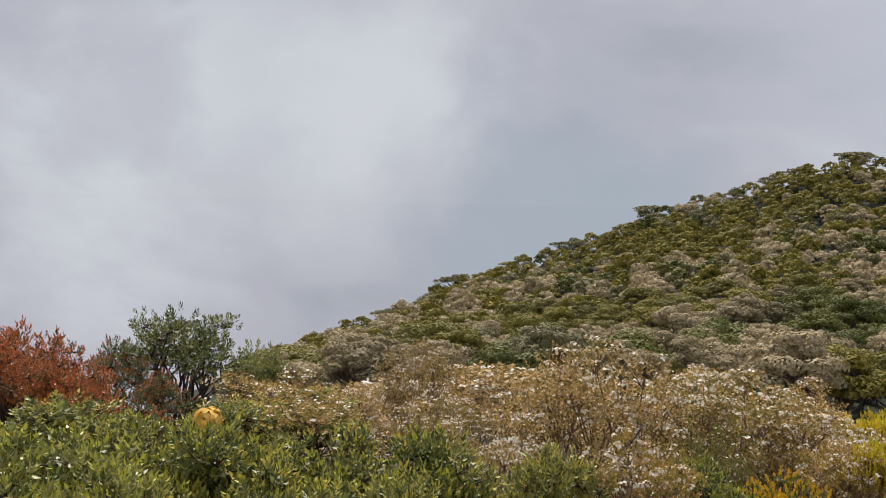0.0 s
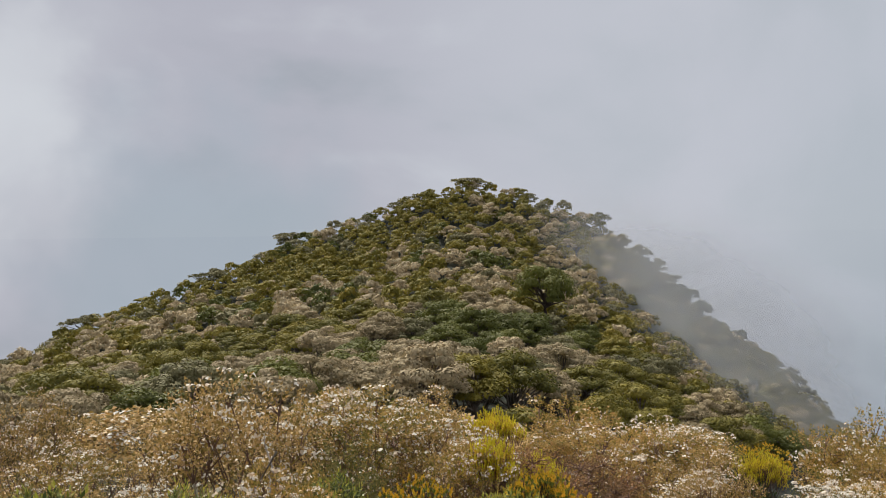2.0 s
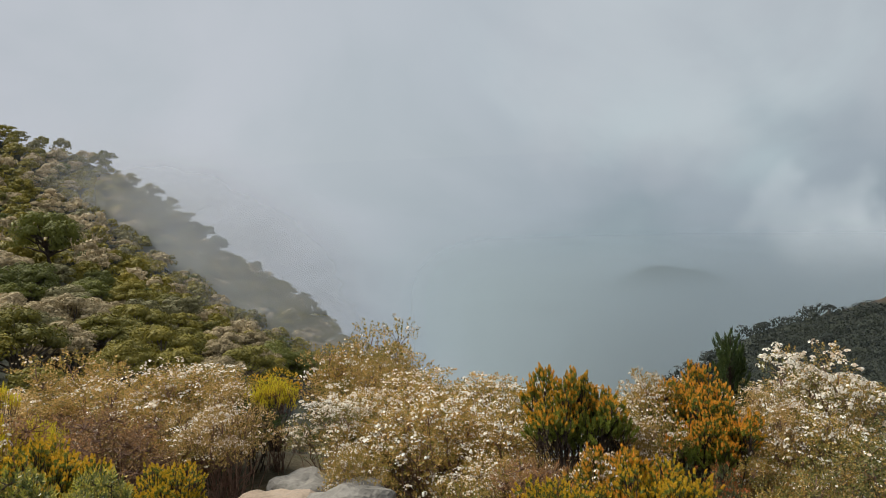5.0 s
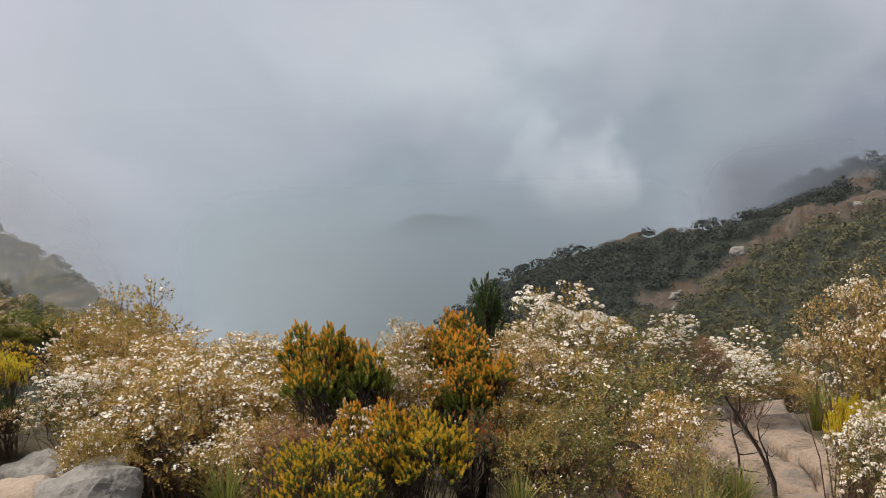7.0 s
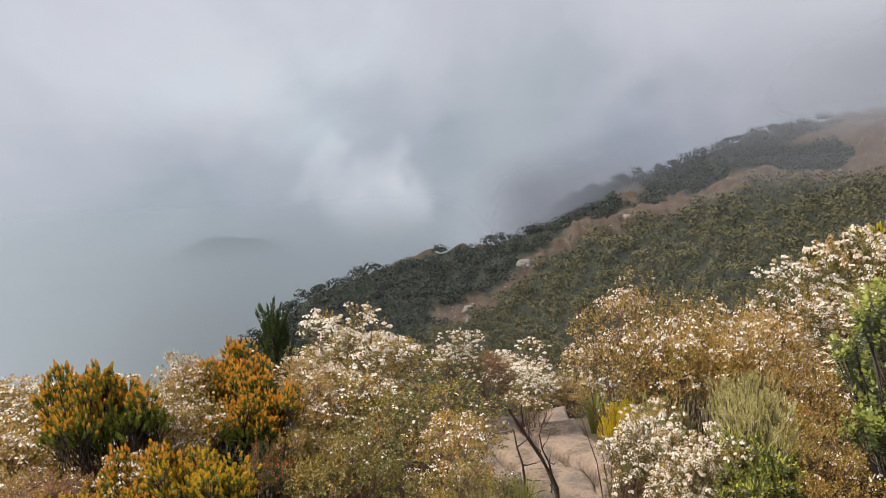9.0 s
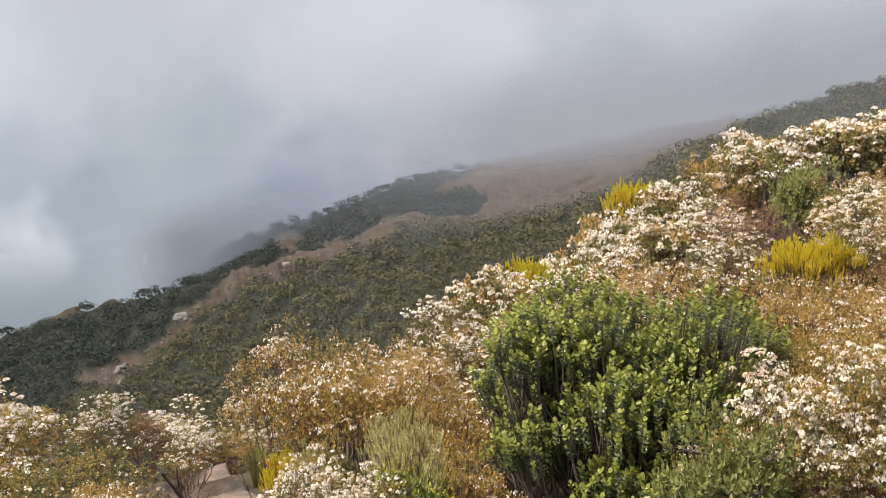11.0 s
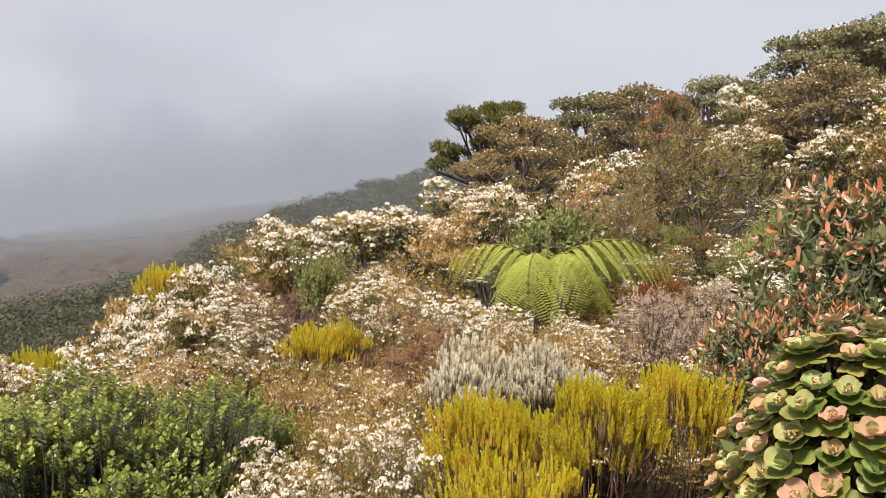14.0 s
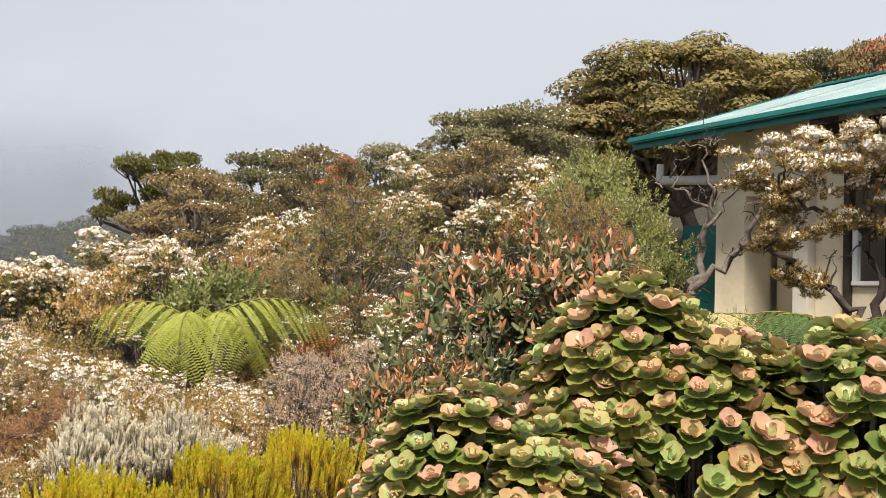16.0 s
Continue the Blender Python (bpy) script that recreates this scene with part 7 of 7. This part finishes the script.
plant("tea_gold", 4.23, -0.57, 0.25, 0.69)
plant("tea_white", 3.63, -0.57, 0.33, 0.70)
plant("tea_white", 3.20, -0.64, 0.37, 0.68)
plant("tea_olive", 4.33, -0.72, 0.56, 1.04)
plant("tea", 4.38, -0.95, 0.46, 0.95)
plant("tea_gold", 3.96, -1.00, 0.41, 0.94)
plant("yellow_broom", 4.06, -0.52, 0.16, 0.62)
plant("sage", 3.83, -0.62, 0.24, 0.69)
plant("sage", 3.57, -0.90, 0.39, 0.79)
plant("tea_gold", 3.60, -1.13, 0.38, 0.82)
plant("tea_gold", 3.01, -1.01, 0.29, 0.73)
plant("leather", 3.07, -0.81, 0.19, 0.71)
plant("tea_white", 3.45, -0.50, 0.28, 0.75)
plant("tea_white", 3.12, -0.65, 0.31, 0.72)
plant("green_bush", 3.21, -1.69, 1.37, 1.18)
plant("tea_white", 5.23, -1.63, 0.65, 0.95)
plant("tea_far", 7.00, -2.60, 0.80, 1.71)
plant("yellow_broom", 7.34, -3.09, 0.24, 1.76)
plant("tea_far", 7.64, -3.62, 0.92, 1.77)
plant("tea_far", 7.88, -4.44, 1.24, 1.51)
plant("tea_brown", 9.25, -4.86, 0.79, 2.21)
plant("tea_far", 9.33, -5.72, 1.21, 1.76)
plant("tea_far", 10.56, -6.58, 1.21, 2.17)
plant("tea_white", 5.97, -2.49, 0.78, 1.00)
plant("tea_far", 7.53, -4.81, 0.98, 1.21)
plant("yellow_broom", 10.74, -6.28, 0.34, 2.47)
plant("twig", 5.68, -3.96, 0.69, 1.45)
plant("tea_far", 12.35, -9.23, 1.62, 2.48)
plant("tea_brown", 10.95, -7.77, 1.49, 2.11)
plant("tea_gold", 3.37, -2.80, 0.48, 1.04)
plant("tea_gold", 3.22, -2.37, 0.39, 0.90)
plant("tea_pink", 2.91, -2.42, 0.49, 0.94)
plant("tea_white", 2.45, -1.88, 0.45, 0.82)
plant("tea_gold", 2.53, -1.63, 0.21, 0.81)
plant("leafy", 2.37, -1.51, 0.17, 0.86)
plant("tea_far", 10.14, -7.99, 1.53, 2.14)
plant("tea_far", 9.94, -8.97, 1.68, 2.14)
plant("tea_far", 9.30, -9.62, 1.49, 1.73)
plant("tea_far", 9.21, -11.02, 2.01, 1.87)
plant("tea_far", 8.83, -5.53, 1.01, 1.95)
plant("tea_far", 7.41, -4.40, 0.88, 1.54)
plant("tea_pink", 6.46, -5.97, 0.97, 1.34)
plant("tea_far", 5.88, -5.41, 0.65, 1.23)
plant("leafy", 6.96, -5.71, 0.43, 1.51)
plant("twig", 5.90, -4.48, 0.50, 1.29)
plant("yellow_broom", 4.71, -3.72, 0.23, 0.98)
plant("yellow_broom", 4.74, -3.99, 0.23, 0.97)
plant("tea_white", 6.21, -4.40, 0.78, 1.22)
plant("tea_white", 4.67, -4.64, 0.80, 1.04)
plant("tea_white", 4.17, -4.81, 0.69, 0.91)
plant("tea_pink", 3.40, -4.87, 0.92, 0.82)
plant("bronze", 3.64, -3.68, 0.62, 1.00)
plant("tea_pink", 3.34, -2.86, 0.46, 0.99)
plant("tea_pink", 3.37, -2.52, 0.44, 0.99)
plant("tea_gold", 2.82, -2.24, 0.37, 0.92)
plant("tea_white", 2.54, -2.25, 0.43, 0.92)
plant("tea_white", 2.45, -1.75, 0.39, 0.90)
plant("tea_gold", 2.92, -2.72, 0.47, 0.93)
plant("silver", 2.91, -3.26, 0.49, 0.95)
plant("silver", 2.78, -3.60, 0.54, 0.91)
plant("yellow_broom", 2.11, -2.36, 0.48, 1.05)
plant("yellow_broom", 1.84, -2.54, 0.54, 1.08)
plant("yellow_broom", 1.74, -2.01, 0.41, 0.99)
plant("tea_pink", 3.52, -3.53, 0.63, 0.89)
plant("tea_far", 8.23, -4.59, 1.03, 1.92)
plant("tea_far", 9.26, -5.79, 1.28, 2.02)
plant("tea_far", 7.04, -3.84, 0.65, 1.45)
plant("tea_far", 10.66, -8.14, 1.49, 2.28)
plant("tea_brown", 6.70, -7.30, 0.96, 1.62)
plant("tea_far", 9.76, -9.19, 1.68, 2.03)
plant("tea_far", 9.50, -10.82, 2.01, 2.00)
plant("tea_far", 7.86, -9.59, 1.47, 1.78)
plant("tea_brown", 5.77, -8.63, 1.29, 1.47)
plant("sparse", 4.54, -8.75, 1.64, 2.12)
plant("sparse", 4.62, -7.57, 0.73, 1.55)
plant("tea_far", 6.17, -14.05, 1.72, 2.11)
plant("tea_far", 7.58, -17.80, 2.05, 3.07)
plant("tea_far", 6.58, -18.17, 2.59, 2.70)
plant("tea_far", 4.98, -17.62, 2.33, 2.91)
plant("tea_far", 7.48, -12.27, 1.41, 1.96)
plant("tea_brown", 6.29, -9.49, 0.87, 1.67)
plant("bronze", 5.28, -7.76, 0.52, 1.55)
plant("leafy", 3.19, -7.70, 0.75, 1.21)
plant("tea_far", 4.49, -13.60, 1.61, 1.88)
plant("tea_brown", 3.33, -12.88, 1.49, 1.93)
plant("tea_far", 3.33, -16.96, 1.95, 2.49)
plant("sparse", 2.35, -9.00, 0.65, 1.43)
plant("tuft", 2.98, -7.25, 0.65, 1.05)
plant("red", 3.53, -7.02, 0.38, 1.22)
plant("leafy", 5.02, -6.97, 1.41, 1.49)
plant("umbrella_tree", 16.60, -20.52, 4.60, 5.75)
plant("bronze_tree", 12.39, -16.19, 3.09, 3.75)
plant("grey_top_tree", 12.48, -19.77, 1.98, 4.38)
plant("bronze_tree", 10.53, -18.59, 2.56, 3.86)
plant("grey_top_tree", 11.16, -23.87, 2.43, 4.28)
plant("bronze_tree", 5.99, -17.32, 2.26, 3.35)
plant("grey_top_tree", 7.85, -23.02, 2.93, 4.78)
plant("grey_top_tree", 6.47, -24.46, 3.77, 4.92)
plant("mauve", 2.64, -4.44, 0.55, 1.02)
plant("mauve", 2.44, -4.77, 0.47, 1.01)
plant("tea_pink", 2.75, -3.91, 0.63, 0.98)
plant("tea_pink", 3.30, -4.01, 0.48, 1.00)
plant("tea_white", 3.79, -4.13, 0.60, 1.06)
plant("red_all", 3.64, -6.40, 0.38, 0.91)
plant("bronze", 3.56, -3.52, 0.50, 1.04)
plant("leafy", 1.91, -3.91, 0.29, 0.93)
plant("red_tip", 1.48, -3.50, 0.62, 1.12)
plant("red_tip", 1.46, -4.07, 0.92, 1.56)
plant("red_tip", 1.13, -4.25, 0.80, 1.60)
plant("grey_top_tree", 6.36, -21.43, 4.11, 4.57)
plant("bronze_tree", 4.49, -25.95, 3.73, 5.96)
plant("olive_top_tree", 0.50, -30.29, 3.45, 6.57)
plant("grey_top_tree", -1.81, -30.22, 3.62, 6.91)
plant("red_top_tree", -2.61, -28.15, 3.82, 6.88)
plant("tea_far", 3.16, -12.96, 1.87, 2.32)
plant("leafy", 2.34, -11.10, 1.18, 2.42)
plant("leafy", 1.75, -10.22, 1.05, 1.95)
plant("leafy", 1.30, -9.45, 0.90, 1.40)
plant("leafy", 1.62, -8.68, 0.79, 1.46)
plant("sparse", 2.09, -9.11, 0.65, 1.97)
plant("bronze", 1.56, -7.68, 0.59, 1.68)
plant("tuft", 0.22, -7.09, 0.44, 1.08)
plant("dome_tree", 2.75, -26.20, 9.7, 7.2)
plant("red_top_tree", 9.09, -17.09, 0.89, 3.37)
plant("tea_pink", 3.71, -3.91, 0.65, 0.90)
plant("tea_white", 3.91, -4.53, 0.80, 0.96)
plant("tea_pink", 3.16, -4.34, 0.72, 0.89)
plant("tea_white", 2.97, -4.34, 0.63, 0.85)
plant("mauve", 2.63, -4.65, 0.68, 0.98)
plant("silver", 2.96, -3.24, 0.40, 1.02)
plant("silver", 2.61, -3.38, 0.50, 0.97)
plant("tea_gold", 3.19, -2.43, 0.54, 1.06)
plant("tea_pink", 3.14, -2.79, 0.55, 0.98)
plant("tea_gold", 2.54, -2.26, 0.47, 0.99)
plant("tea_white", 2.30, -2.08, 0.35, 0.98)
plant("tea_white", 2.41, -1.81, 0.32, 0.98)
plant("tea_brown", 6.17, -9.53, 0.95, 1.29)
plant("tea_far", 5.61, -10.98, 1.29, 1.11)
plant("leafy", 2.95, -6.69, 0.70, 1.17)
plant("tea_far", 7.95, -11.95, 1.11, 1.82)
plant("green_bush", 3.21, -2.20, 0.55, 0.93)
plant("red_all", -2.10, 4.54, 0.47, 0.82)
plant("red_all", -2.43, 4.60, 0.52, 0.91)
plant("red", -1.56, 4.75, 0.32, 0.75)
plant("tea_brown", 4.93, -8.55, 1.02, 1.24)
plant("leafy", 4.25, -7.89, 0.93, 1.12)
plant("tea_far", 3.56, -7.55, 0.86, 1.10)
plant("tea_pink", 3.78, -6.78, 0.80, 1.10)
plant("tea_white", 3.01, -6.48, 0.68, 1.01)
plant("tea_far", 3.38, -8.70, 0.97, 0.97)
plant("tea_brown", 3.17, -9.29, 0.89, 1.01)
plant("tea_pink", 4.72, -4.62, 0.62, 1.17)
plant("tea_white", 4.84, -4.20, 0.60, 1.14)
plant("tea_far", 7.29, -4.96, 1.03, 1.48)
plant("tea_white", 5.44, -3.77, 0.71, 1.00)
plant("tea_pink", 5.20, -3.03, 0.72, 0.93)
plant("yellow_broom", 1.69, -2.80, 0.44, 1.06)
plant("tea_pink", 1.87, -3.71, 0.41, 0.97)
plant("red_tip", 1.65, -3.47, 0.43, 1.10)
plant("leafy", 1.69, -4.20, 0.45, 0.97)
plant("red_all", -1.90, 4.51, 0.48, 0.79)
plant("red", -1.52, 4.34, 0.50, 0.69)
plant("leather", -1.34, 3.66, 0.50, 0.74)
plant("tuft", 3.49, -0.04, 0.27, 0.62)
plant("tuft", 3.29, 0.08, 0.21, 0.65)
plant("sage", 3.24, -0.84, 0.40, 0.82)
plant("tea_pink", 3.89, -1.07, 0.36, 1.00)
plant("dark_bush", 3.68, 3.86, 0.43, 0.59)
plant("sage", 3.77, -0.96, 0.35, 0.75)
plant("tuft", 0.44, -7.29, 0.48, 1.08)
plant("tuft", 0.16, -7.09, 0.39, 1.06)
plant("tuft", -0.00, -6.89, 0.43, 0.97)
plant("leafy", 0.72, -6.68, 0.51, 0.93)
plant("leafy", -0.18, -6.48, 0.53, 0.90)
plant("tuft", 0.71, -6.88, 0.38, 0.98)
plant("tea_gold", 5.49, 4.57, 0.96, 1.31)
plant("tea_gold", 5.30, 4.18, 0.81, 1.10)
plant("tea", 3.91, 1.47, 0.29, 0.91)

plant("tea_gold", 4.94, -5.29, 1.05, 1.10)
plant("tea_olive", 4.62, -5.02, 0.80, 0.92)
plant("tea_white", 5.25, -5.05, 0.85, 1.12)

for az, r, wide, tall in ((-4, 12, 2.6, 1.7), (-1, 14, 2.6, 1.8), (-8, 11, 2.4, 1.5), (-12, 13, 2.6, 1.7), (4, 12, 2.4, 1.5), (-18, 12, 2.4, 1.5), (-25, 12, 2.4, 1.4)):
    x, y, z = spot(az, r)
    plant("tea_brown", x, y, wide, tall)

# shrubs that close the gaps between those above
fill = np.random.default_rng(77)
taken = [(o.matrix_basis.translation.x, o.matrix_basis.translation.y, 0.4 * max(o.scale[0], 0.5)) for o in scene.objects if o.parent is None and o.type == "EMPTY"]
for lo, hi, r0, r1, count, kinds in ((-165, -104, 4.0, 9.0, 80, ("tea_pink", "tea_white", "tea_gold", "tea", "bronze")), (-172, -106, 9.0, 28.0, 75, ("tea_far", "tea_far", "tea_brown", "tea_far")),
                                    (-104, 28, 5.0, 9.5, 28, ("tea_pink", "tea", "tea_olive", "tea_gold")), (-98, -48, 4.4, 6.4, 26, ("tea", "tea_gold", "tea_olive")), (-52, 26, 9.0, 34.0, 50, ("tea_brown", "tea_far", "tea_brown"))):
    for k in range(count):
        az, r = fill.uniform(lo, hi), math.sqrt(fill.uniform(r0 * r0, r1 * r1))
        x, y, z = spot(az, r)
        if abs(float(trail_distance(np.array(x), np.array(y)))) < 0.7 or math.hypot(x - 0.2, y + 12) < 4.0 or math.hypot(x - 3.9, y + 5.8) < 0.75:
            continue
        size = fill.uniform(0.7, 1.1) if r < 9.5 else fill.uniform(1.1, 1.9)
        plant(str(fill.choice(kinds)), x, y, size, size * fill.uniform(0.55, 0.75))
